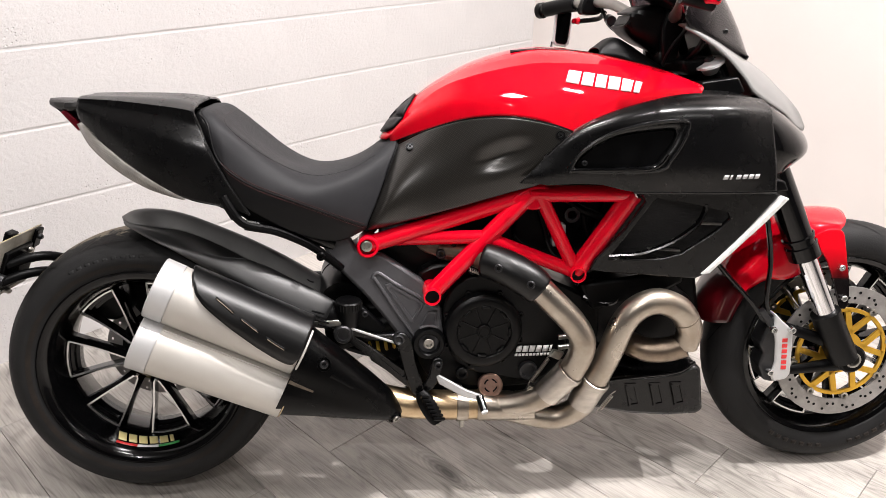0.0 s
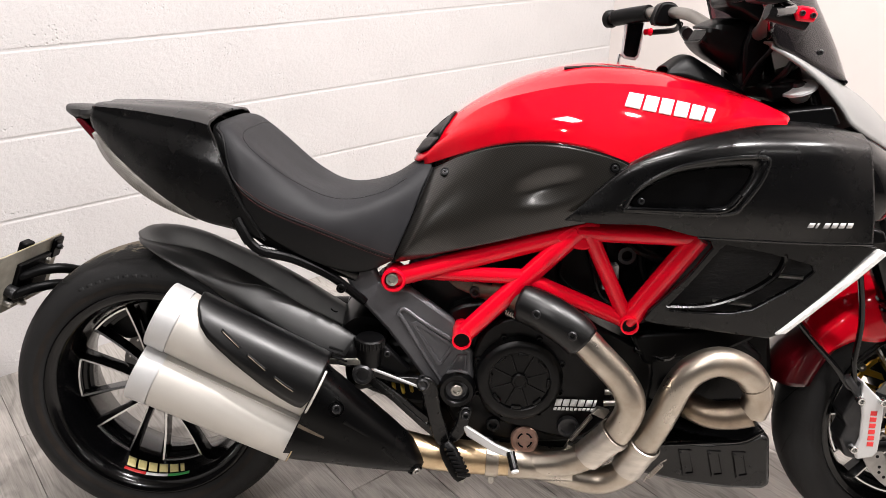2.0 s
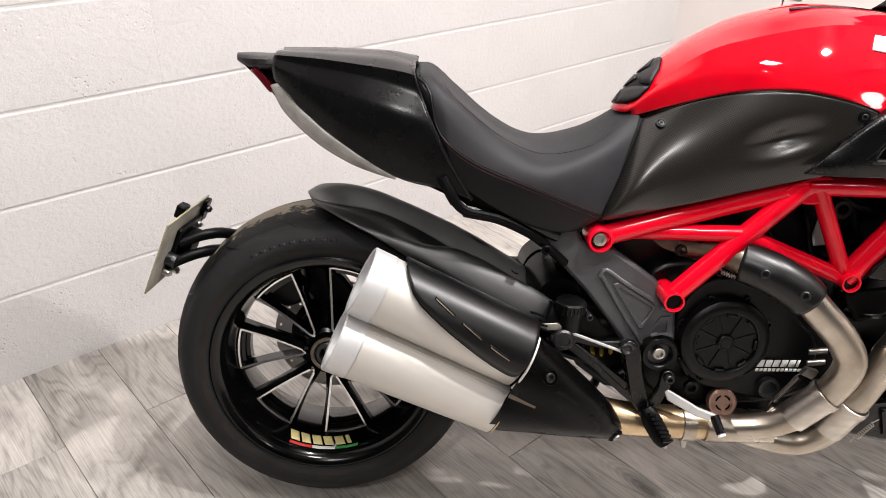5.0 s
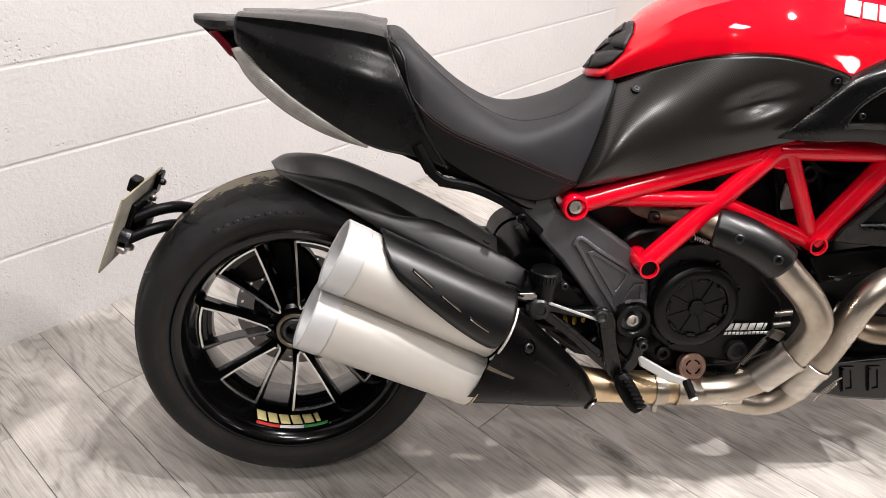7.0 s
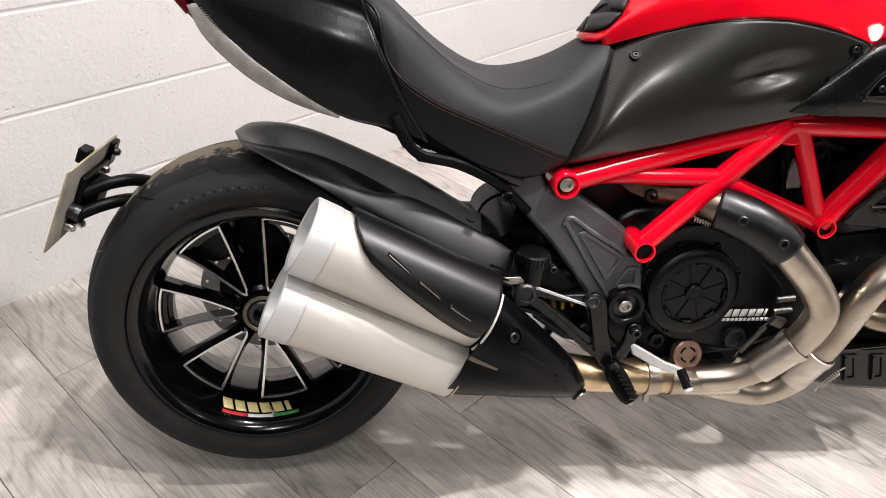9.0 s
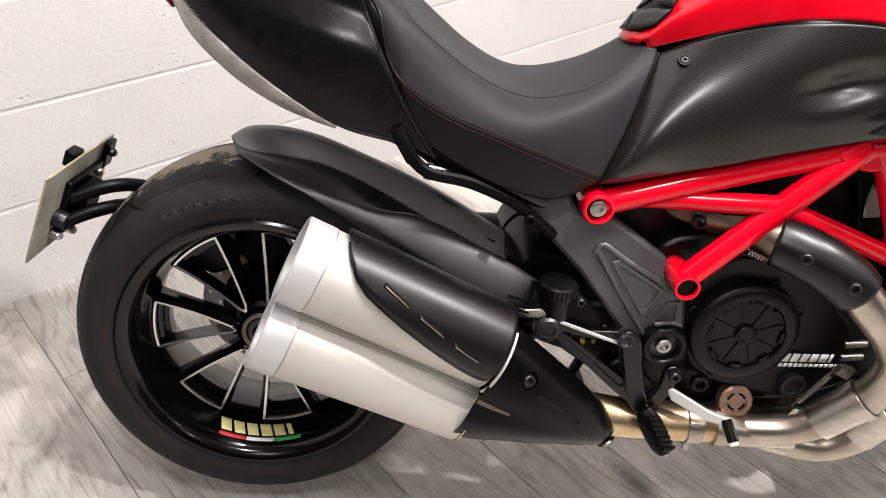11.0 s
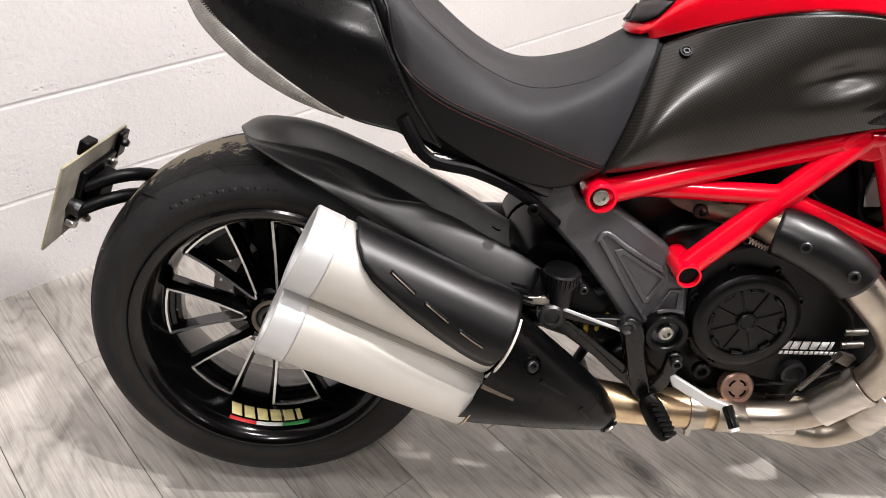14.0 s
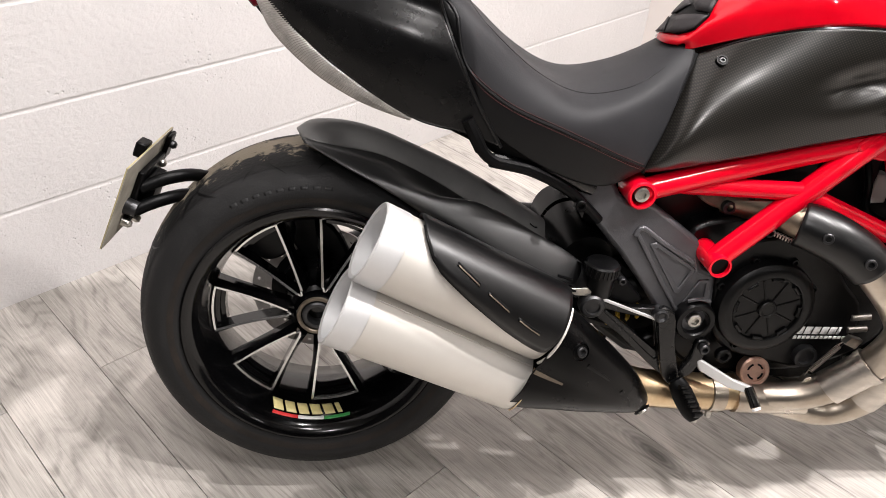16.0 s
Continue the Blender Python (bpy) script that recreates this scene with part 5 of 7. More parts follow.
# ---- bodywork ----
tank_curves = [
    [(0.553, -0.050, 0.797), (0.630, -0.098, 0.830), (0.706, -0.140, 0.855), (0.780, -0.170, 0.862), (0.846, -0.188, 0.853), (0.904, -0.199, 0.832), (0.955, -0.199, 0.860), (1.042, -0.196, 0.886), (1.142, -0.191, 0.901), (1.160, -0.182, 0.914)],
    [(0.550, -0.050, 0.806), (0.580, -0.066, 0.838), (0.640, -0.098, 0.872), (0.720, -0.138, 0.895), (0.80, -0.162, 0.900), (0.87, -0.173, 0.898), (0.93, -0.178, 0.896), (1.0, -0.183, 0.904), (1.07, -0.184, 0.910), (1.14, -0.182, 0.913), (1.158, -0.177, 0.919)],
    [(0.541, -0.042, 0.802), (0.586, -0.053, 0.850), (0.655, -0.084, 0.909), (0.735, -0.112, 0.939), (0.83, -0.124, 0.958), (0.90, -0.127, 0.959), (0.968, -0.127, 0.956), (1.06, -0.132, 0.945), (1.12, -0.142, 0.933), (1.152, -0.155, 0.924)],
    [(0.532, -0.022, 0.800), (0.571, -0.030, 0.850), (0.612, -0.038, 0.885), (0.66, -0.046, 0.919), (0.74, -0.062, 0.957), (0.83, -0.068, 0.978), (0.90, -0.068, 0.980), (0.98, -0.068, 0.973), (1.06, -0.075, 0.957), (1.11, -0.085, 0.945)],
    [(0.529, 0, 0.800), (0.567, 0, 0.852), (0.610, 0, 0.889), (0.66, 0, 0.923), (0.74, 0, 0.962), (0.83, 0, 0.985), (0.90, 0, 0.987), (0.98, 0, 0.977), (1.06, 0, 0.960), (1.10, 0, 0.950)],
]
bm = joined(skin(tank_curves[:3], 60, 20), skin(tank_curves[2:], 60, 32, mirror=True), skin([mirrored(q) for q in tank_curves[:3]], 60, 20), dist=0.0003)
bm.normal_update()
TANK_SKIN = BVHTree.FromBMesh(bm)
tank = part("fuel_tank", bm, RED, bike, "glossy red sculpted fuel tank", solid=0.004, sharp=20)


def on_tank(q, lift):
    """The place on the tank's skin nearest to q, lifted off it."""
    near, normal, index, dist = TANK_SKIN.find_nearest(Vector(q))
    out = normal if normal.dot(near - Vector((near.x, 0, 0.75))) > 0 else -normal
    return near + out * lift


def patch_on_tank(name, corners, lift, material, label, cuts=3):
    """A thin film or pad that follows the tank's skin."""
    bm = bmesh.new()
    bm.faces.new([bm.verts.new(q) for q in corners])
    bmesh.ops.triangulate(bm, faces=bm.faces)
    bmesh.ops.subdivide_edges(bm, edges=bm.edges, cuts=cuts, use_grid_fill=True)
    for v in bm.verts:
        v.co = on_tank(v.co, lift)
    return part(name, bm, material, tank, label, solid=0.002)


# white slanted blocks on the flank
upper = [Vector(q) for q in ((0.9021, -0.1413, 0.9481), (0.9495, -0.1467, 0.9419), (0.995, -0.1548, 0.9347), (1.0424, -0.1676, 0.9245))]
lower = [Vector(q) for q in ((0.8921, -0.1588, 0.9263), (0.940, -0.1659, 0.9181), (0.9853, -0.1770, 0.9112), (1.0303, -0.1879, 0.9054))]


def along_line(line, u):
    i = min(2, int(u * 3))
    return line[i].lerp(line[i + 1], u * 3 - i)


for u0, u1 in ((0.0, 0.175), (0.205, 0.360), (0.390, 0.535), (0.565, 0.72), (0.745, 0.885), (0.915, 1.0)):
    patch_on_tank("tank_mark", [along_line(lower, u0), along_line(lower, u1), along_line(upper, u1), along_line(upper, u0)], 0.0036, WHITE, "white slanted lettering block")

# rubber pad at the tank's rear, in pieces on one backing
patch_on_tank("pad_backing", [(0.5371, 0.0337, 0.805), (0.5355, -0.0022, 0.8110), (0.5449, -0.0335, 0.8150), (0.5623, -0.0520, 0.8265), (0.5784, -0.0515, 0.8462), (0.5963, -0.0380, 0.8748), (0.6090, -0.0040, 0.8905), (0.6120, 0.040, 0.8845), (0.5965, 0.0440, 0.8732), (0.5765, 0.0340, 0.86), (0.5565, 0.0340, 0.8336)], 0.0038, MATT, "black rubber pad backing", 6)
for piece in ([(0.5371, 0.0337, 0.805), (0.5445, 0.0241, 0.8204), (0.5537, 0.0316, 0.8294), (0.550, 0.02, 0.828), (0.5355, -0.0022, 0.8127)],
              [(0.5363, -0.0095, 0.8126), (0.5495, 0.006, 0.8314), (0.5666, -0.0346, 0.845), (0.5784, -0.0504, 0.8462), (0.5623, -0.0509, 0.8275), (0.5449, -0.0325, 0.8162)],
              [(0.5565, 0.0311, 0.8336), (0.5701, 0.0292, 0.8523), (0.5735, 0.020, 0.857), (0.5675, -0.0079, 0.8547), (0.5545, 0.0082, 0.8392)],
              [(0.5765, 0.0289, 0.8600), (0.5965, 0.0429, 0.8732), (0.6107, 0.040, 0.8838), (0.5890, 0.000, 0.8750), (0.5790, 0.012, 0.8640)],
              [(0.5690, -0.0151, 0.8543), (0.5752, -0.0045, 0.862), (0.5925, -0.0159, 0.8760), (0.6064, 0.0150, 0.8866), (0.6083, -0.0036, 0.8901), (0.5963, -0.037, 0.8748), (0.5811, -0.0497, 0.8502), (0.5686, -0.0299, 0.8491)]):
    patch_on_tank("tank_pad", piece, 0.0062, PAD, "worn grey-black rubber tank pad", 2)

# raised black trim on the tank's front, with the filler
part("tank_trim", skin([
    [(0.985, -0.045, 0.972), (1.02, -0.050, 0.968), (1.06, -0.055, 0.958), (1.125, -0.06, 0.938)],
    [(0.99, -0.035, 0.984), (1.022, -0.030, 1.003), (1.055, -0.035, 0.988), (1.13, -0.05, 0.944)],
    [(0.992, 0, 0.988), (1.024, 0, 1.008), (1.06, 0, 0.995), (1.13, 0, 0.95)],
], 24, 16, mirror=True), MATT, tank, "matt black instrument trim", solid=0.003)
part("trim_line", tube([(0.80, -0.05, 0.981), (0.87, -0.052, 0.986), (0.95, -0.05, 0.980), (1.0, -0.045, 0.972)], 0.003, 20, 6), MATT, tank)

# carbon side covers
carbon_low = [(0.497, -0.107, 0.622), (0.560, -0.122, 0.640), (0.640, -0.140, 0.664), (0.730, -0.157, 0.692), (0.800, -0.172, 0.715), (0.838, -0.182, 0.727), (0.850, -0.190, 0.742)]
carbon_top = [(0.568, -0.055, 0.792), (0.630, -0.101, 0.828), (0.700, -0.141, 0.852), (0.775, -0.172, 0.860), (0.840, -0.190, 0.852), (0.885, -0.200, 0.840), (0.905, -0.203, 0.831)]


def carbon_bend(x, y, z, u, v):
    """The cover's soft swell, its folded rear edge and the hollow pressed into its front half."""
    along, over = (x - 0.772) * 0.93 + (z - 0.785) * 0.36, (z - 0.785) * 0.93 - (x - 0.772) * 0.36
    hollow = 0.018 * math.exp(-(along / 0.050) ** 2 - (over / 0.021) ** 2)
    swell = 0.029 * math.sin(math.pi * v ** 0.65) * (1 - math.exp(-u / 0.03)) * math.exp(-(u / 0.24) ** 2)
    fold = 0.005 * (1 - math.exp(-u / 0.028)) * math.exp(-(u / 0.2) ** 2)
    return (x, y - 0.008 * math.sin(math.pi * v) + hollow - fold - swell, z)


lows, tops = spline(carbon_low, 61), spline(carbon_top, 61)
carbon_curves = []
for v in [i / 12 for i in range(13)]:
    carbon_curves.append([carbon_bend(*a.lerp(b, v), i / 60, v) for i, (a, b) in enumerate(zip(lows, tops))])
for s in (1, -1):
    cs = carbon_curves if s > 0 else [mirrored(c) for c in carbon_curves]
    cov = part("side_cover", skin(cs, 110, 40), CARBON, bike, "matt carbon fibre side cover", solid=0.004)
    part("cover_edge", tube(cs[-1], 0.0026, 40, 8), GLOSS, cov)
    part("cover_edge", tube([c[0] for c in cs], 0.0075, 24, 10), MATT, cov, "matt black rear edge strip")
    for q, ax in (((0.591, -0.0975, 0.7930), (0.12, 0.7 * s, -0.7)), ((0.877, -0.202, 0.828), (0.12, s, -0.12))):
        at = (q[0], q[1] * s, q[2])
        part("screw_cup", lathe([(-0.001, 0.0), (-0.001, 0.0055), (-0.003, 0.0062), (-0.003, 0.0085), (0.002, 0.0095)], at, ax, 18), MATT, cov)
        bolt(cov, (q[0], (q[1] - 0.001) * s, q[2]), 0.005, 0.003, DARKBOLT, ax)

# air scoop fairing
shroud_curves = [
    [(0.800, -0.198, 0.735), (0.86, -0.213, 0.7345), (0.945, -0.221, 0.736), (1.02, -0.226, 0.721), (1.10, -0.231, 0.720), (1.20, -0.234, 0.719), (1.309, -0.226, 0.718)],
    [(0.812, -0.203, 0.748), (0.87, -0.219, 0.757), (0.95, -0.227, 0.762), (1.03, -0.235, 0.762), (1.11, -0.241, 0.765), (1.20, -0.242, 0.768), (1.303, -0.226, 0.768)],
    [(0.828, -0.205, 0.764), (0.885, -0.220, 0.794), (0.955, -0.229, 0.812), (1.03, -0.236, 0.822), (1.11, -0.241, 0.826), (1.20, -0.240, 0.828), (1.294, -0.220, 0.826)],
    [(0.843, -0.206, 0.779), (0.893, -0.218, 0.824), (0.956, -0.226, 0.849), (1.03, -0.231, 0.866), (1.11, -0.235, 0.875), (1.20, -0.231, 0.878), (1.288, -0.208, 0.872)],
    [(0.846, -0.204, 0.783), (0.898, -0.207, 0.832), (0.958, -0.208, 0.862), (1.035, -0.207, 0.885), (1.11, -0.203, 0.897), (1.20, -0.192, 0.899), (1.290, -0.172, 0.889)],
    [(0.848, -0.195, 0.785), (0.902, -0.197, 0.834), (0.962, -0.197, 0.865), (1.04, -0.194, 0.889), (1.14, -0.182, 0.908), (1.22, -0.165, 0.905), (1.296, -0.150, 0.889)],
]
RECESS = [(0.892, 0.761), (0.908, 0.792), (0.938, 0.818), (0.978, 0.838), (1.029, 0.851), (1.081, 0.858), (1.112, 0.857), (1.112, 0.838), (1.103, 0.814), (1.083, 0.782), (1.064, 0.764), (0.984, 0.760)]
INSERT = [(0.909, 0.768), (0.924, 0.793), (0.952, 0.813), (0.982, 0.826), (1.023, 0.834), (1.075, 0.839), (1.090, 0.838), (1.090, 0.828), (1.082, 0.810), (1.066, 0.788), (1.050, 0.773), (0.984, 0.767)]


def inside(x, z, outline):
    hit = False
    for (x0, z0), (x1, z1) in zip(outline, outline[1:] + outline[:1]):
        if (z0 > z) != (z1 > z) and x < x0 + (z - z0) * (x1 - x0) / (z1 - z0):
            hit = not hit
    return hit


shroud_skin = skin(shroud_curves, 90, 70)
SHROUD = BVHTree.FromBMesh(shroud_skin)
shroud_skin.free()


def scoop_y(x, z, lift=0.0):
    """The fairing's right skin at x and z, lifted outwards."""
    hit = SHROUD.ray_cast(Vector((x, -1, z)), Vector((0, 1, 0)))[0]
    return hit.y - lift


fine_in = [(q.x, q.z) for q in spline([(x, 0, z) for x, z in INSERT], 60, closed=True)]
fine_out = [(q.x, q.z) for q in spline([(x, 0, z) for x, z in RECESS], 60, closed=True)]
for s in (1, -1):
    cs = shroud_curves if s > 0 else [mirrored(c) for c in shroud_curves]
    bm = skin(cs, 130, 90)
    bmesh.ops.delete(bm, geom=[f for f in bm.faces if inside(f.calc_center_median().x, f.calc_center_median().z, fine_out) and abs(f.calc_center_median().y) > 0.2], context="FACES")
    fair = part("air_scoop", bm, BLACK, bike, "satin black air scoop fairing", solid=0.004)
    bm = bmesh.new()
    loops = [[(x, s * scoop_y(x, z, 0.0022), z) for x, z in fine_out], [(x * 0.35 + u * 0.65, s * scoop_y(x * 0.35 + u * 0.65, z * 0.35 + w * 0.65, -0.006), z * 0.35 + w * 0.65) for (x, z), (u, w) in zip(fine_out, fine_in)], [(x, s * scoop_y(x, z, -0.012), z) for x, z in fine_in]]
    grid(bm, loops, close_u=True)
    part("scoop_wall", bm, BLACK, fair, "sloping black wall of the scoop", solid=0.002, sharp=50)
    part("scoop_insert", prism(fine_in, lambda x, z: s * scoop_y(x, z, -0.010) - (0.0 if s > 0 else 0.004), 0.004), MATT, fair, "matt black scoop insert", bevel=0.0008)
    part("scoop_edge", tube([(x, s * scoop_y(x, z, 0.0), z) for x, z in RECESS + RECESS[:1]], 0.0042, 80, 8), BLACK, fair)
    sill = [(0.897, 0.7625), (0.94, 0.7635), (0.985, 0.7640), (1.03, 0.7650), (1.052, 0.768), (1.066, 0.777), (1.078, 0.795)]
    part("scoop_lip", tube([(x, s * scoop_y(x, z, 0.0005), z) for x, z in sill], 0.0046, 40, 10), GLOSS, fair, "glossy scoop sill")
    bolt(fair, (0.922, s * scoop_y(0.922, 0.775, -0.008), 0.776), 0.0055, 0.004, DARKBOLT, (0, s, 0))
    for k in range(6):
        x = 1.190 + 0.0132 * k
        w = 0.0095 if k != 1 else 0.004
        bm = bmesh.new()
        bm.faces.new([bm.verts.new((a, s * (scoop_y(a, z, 0.0026)), z)) for a, z in ((x, 0.7455), (x + w, 0.7455), (x + w + 0.003, 0.7540), (x + 0.003, 0.7540))])
        part("side_mark", bm, RING, fair, "silver slanted bar", solid=0.001)
    part("fairing_seam", tube([(1.02, -0.2265 * s, 0.7195), (1.10, -0.2315 * s, 0.7185), (1.2, -0.2345 * s, 0.7175), (1.309, -0.2265 * s, 0.7165)], 0.0028, 24, 6), GLOSS, fair)

# seat
def tucked(curve):
    """The curve, begun a little further back and inwards."""
    p, q = Vector(curve[0]), Vector(curve[1])
    r = p + (p - q) * 0.35
    return [(r.x, r.y * 0.955, r.z - 0.004)] + curve


seat_shape = skin([tucked(c) for c in [
    [(0.217, -0.137, 0.738), (0.2395, -0.1445, 0.711), (0.262, -0.150, 0.685), (0.330, -0.146, 0.642), (0.400, -0.134, 0.612), (0.447, -0.122, 0.606), (0.497, -0.112, 0.626)],
    [(0.208, -0.137, 0.764), (0.2265, -0.145, 0.743), (0.245, -0.151, 0.722), (0.305, -0.152, 0.682), (0.385, -0.144, 0.652), (0.448, -0.130, 0.633), (0.503, -0.113, 0.642)],
    [(0.198, -0.131, 0.806), (0.219, -0.142, 0.783), (0.240, -0.149, 0.759), (0.305, -0.152, 0.712), (0.385, -0.147, 0.692), (0.455, -0.130, 0.680), (0.524, -0.103, 0.690)],
    [(0.186, -0.120, 0.845), (0.213, -0.133, 0.829), (0.245, -0.140, 0.794), (0.312, -0.139, 0.744), (0.388, -0.136, 0.716), (0.466, -0.116, 0.725), (0.545, -0.084, 0.748)],
    [(0.180, -0.098, 0.863), (0.207, -0.109, 0.856), (0.250, -0.120, 0.819), (0.322, -0.113, 0.761), (0.394, -0.110, 0.729), (0.475, -0.091, 0.745), (0.563, -0.062, 0.789)],
    [(0.182, -0.056, 0.868), (0.207, -0.062, 0.862), (0.254, -0.068, 0.815), (0.326, -0.070, 0.760), (0.400, -0.068, 0.737), (0.482, -0.058, 0.756), (0.568, -0.040, 0.812)],
    [(0.184, 0, 0.869), (0.207, 0, 0.862), (0.256, 0, 0.811), (0.330, 0, 0.755), (0.404, 0, 0.740), (0.486, 0, 0.762), (0.572, 0, 0.826)],
]], 110, 150, mirror=True)
SEAT_SKIN = BVHTree.FromBMesh(seat_shape)
WELT = [(0.175, -0.110, 0.870), (0.199, -0.124, 0.838), (0.2098, -0.1407, 0.786), (0.2350, -0.1515, 0.756), (0.2838, -0.1552, 0.725), (0.3592, -0.1525, 0.694), (0.41, -0.145, 0.672), (0.4398, -0.1364, 0.658), (0.482, -0.122, 0.639), (0.500, -0.116, 0.632)]


def under_welt(x, z):
    """Whether a place on the seat's side lies below the stitched welt."""
    for (x0, _, z0), (x1, _, z1) in zip(WELT, WELT[1:]):
        if x0 <= x <= x1:
            return z < z0 + (x - x0) / (x1 - x0) * (z1 - z0)
    return z < (WELT[0][2] if x < WELT[0][0] else WELT[-1][2])


seat_side = seat_shape.copy()
for bm, low in ((seat_shape, True), (seat_side, False)):
    bmesh.ops.delete(bm, geom=[f for f in bm.faces if under_welt(f.calc_center_median().x, f.calc_center_median().z) == low], context="FACES")
seat = part("seat", seat_shape, SEAT, bike, "black stitched leather saddle, lightly scuffed", solid=0.004)
# lower side of the same seat, darkened to carry its shade
part("side_panel", seat_side, SIDE, seat, "seat side below the welt, shade put into its darker colour", solid=0.004)


def on_seat(points, lift):
    """The run of points laid on the seat's cover."""
    out = []
    for q in spline(points, 60):
        near, normal = SEAT_SKIN.find_nearest(q)[:2]
        normal = normal if normal.dot(near - Vector((near.x, 0, 0.70))) > 0 else -normal
        out.append(tuple(near + normal * lift))
    return out


def stitches(run, radius, length=0.0034, gap=0.0012):
    """A row of short thread stitches along a run of points."""
    bm = bmesh.new()
    run = [Vector(p) for p in run]
    ends = [0.0]
    for p, q in zip(run, run[1:]):
        ends.append(ends[-1] + (q - p).length)

    def at(way):
        k = max(i for i in range(len(run) - 1) if ends[i] <= way or i == 0)
        return run[k].lerp(run[k + 1], (way - ends[k]) / max(ends[k + 1] - ends[k], 1e-6))

    for n in range(int((ends[-1] - length) / (length + gap))):
        way = n * (length + gap)
        grid(bm, rings([at(way), at(way + length / 2), at(way + length)], [radius * 0.6, radius, radius * 0.6], 5), close_u=True)
    return bm


for s in (1, -1):
    for off in (0.0046, -0.0046):
        line = [(x, y * s, z + (off if 0.22 < x else 0)) for x, y, z in WELT]
        part("stitching", stitches(on_seat(line, 0.0025), 0.00055), STITCH, seat, "dark red stitching")
        if off > 0:
            part("seam", tube(on_seat([(x, y, z - (off if 0.22 < x else 0)) for x, y, z in line], 0.0014), [0.0024, 0.0024], 90, 8), SIDE, seat, "padded black welt")
    line = [(0.219, 0, 0.854), (0.219, -0.050 * s, 0.854), (0.222, -0.088 * s, 0.850), (0.2300, -0.112 * s, 0.840), (0.2527, -0.120 * s, 0.817), (0.290, -0.115 * s, 0.788), (0.3216, -0.105 * s, 0.765), (0.360, -0.097 * s, 0.748), (0.400, -0.092 * s, 0.738), (0.435, -0.090 * s, 0.741), (0.475, -0.085 * s, 0.749), (0.520, -0.068 * s, 0.772)]
    part("seam", tube(on_seat(line, 0.0019), 0.0008, 130, 6), MATT, seat)

# tail
tail_curves = [
    [(-0.066, -0.062, 0.850), (-0.035, -0.077, 0.816), (0.005, -0.092, 0.785), (0.080, -0.121, 0.735), (0.150, -0.137, 0.699), (0.218, -0.149, 0.685), (0.271, -0.153, 0.668)],
    [(-0.067, -0.066, 0.862), (-0.02, -0.086, 0.834), (0.03, -0.106, 0.806), (0.09, -0.127, 0.778), (0.15, -0.141, 0.760), (0.20, -0.148, 0.745), (0.231, -0.151, 0.733)],
    [(-0.067, -0.068, 0.873), (-0.01, -0.087, 0.852), (0.04, -0.105, 0.838), (0.09, -0.123, 0.824), (0.135, -0.136, 0.813), (0.172, -0.142, 0.804), (0.201, -0.145, 0.794)],
    [(-0.066, -0.063, 0.882), (-0.01, -0.077, 0.873), (0.04, -0.091, 0.867), (0.09, -0.106, 0.859), (0.13, -0.117, 0.852), (0.16, -0.124, 0.846), (0.181, -0.128, 0.840)],
    [(-0.064, -0.053, 0.8900), (-0.01, -0.063, 0.8885), (0.04, -0.073, 0.8855), (0.09, -0.084, 0.8810), (0.13, -0.093, 0.8770), (0.155, -0.099, 0.8735), (0.171, -0.103, 0.870)],
    [(-0.062, -0.042, 0.8945), (-0.01, -0.049, 0.8950), (0.04, -0.056, 0.8940), (0.09, -0.065, 0.8915), (0.13, -0.073, 0.8885), (0.155, -0.078, 0.8855), (0.170, -0.081, 0.882)],
    [(-0.060, -0.022, 0.8965), (-0.01, -0.026, 0.8980), (0.04, -0.030, 0.8985), (0.09, -0.035, 0.8975), (0.13, -0.039, 0.8955), (0.158, -0.042, 0.8930), (0.173, -0.044, 0.890)],
    [(-0.058, 0, 0.8970), (-0.01, 0, 0.8988), (0.04, 0, 0.8995), (0.09, 0, 0.8990), (0.13, 0, 0.8970), (0.158, 0, 0.8945), (0.175, 0, 0.892)],
]
edge_row = [(x, y3 * 0.90 + y4 * 0.10, z) for (x, y, z), (_, y3, _), (_, y4, _) in zip(tail_curves[4], tail_curves[3], tail_curves[4])]
tail_curves[4] = [(x, y * 1.01, z - 0.002) for x, y, z in edge_row]
tail_curves[7] = [(x, y, z - 0.0055 - (0.003 if x > 0.15 else 0)) for x, y, z in tail_curves[7]]
tail_curves[5] = [(x, y * 0.72, (a[2] + z) / 2 + 0.0005) for (x, y, z), a in zip(edge_row, tail_curves[7])]
tail_curves[6] = [(x, y * 0.40, a[2] - (a[2] - z) * 0.22) for (x, y, z), a in zip(edge_row, tail_curves[7])]
tail = part("tail_cowl", joined(skin(tail_curves[:5], 48, 40), skin(tail_curves[4:], 48, 44, mirror=True), skin([mirrored(c) for c in tail_curves[:5]], 48, 40)), BLACK, bike, "satin black tail cowl", solid=0.004, sharp=24)
lip_line = [c[-1] for c in tail_curves] + [(c[-1][0], -c[-1][1], c[-1][2]) for c in reversed(tail_curves[:-1])]
part("cowl_lip", tube(lip_line, 0.0028, 70, 8), BLACK, tail)
part("tail_spoiler", skin([
    [(-0.136, -0.018, 0.874), (-0.118, -0.032, 0.867), (-0.09, -0.046, 0.864), (-0.066, -0.052, 0.864)],
    [(-0.138, -0.014, 0.881), (-0.118, -0.030, 0.880), (-0.09, -0.044, 0.878), (-0.066, -0.050, 0.876)],
    [(-0.140, 0, 0.884), (-0.118, 0, 0.885), (-0.09, 0, 0.884), (-0.064, 0, 0.884)],
], 20, 16, mirror=True), BLACK, tail, solid=0.004)
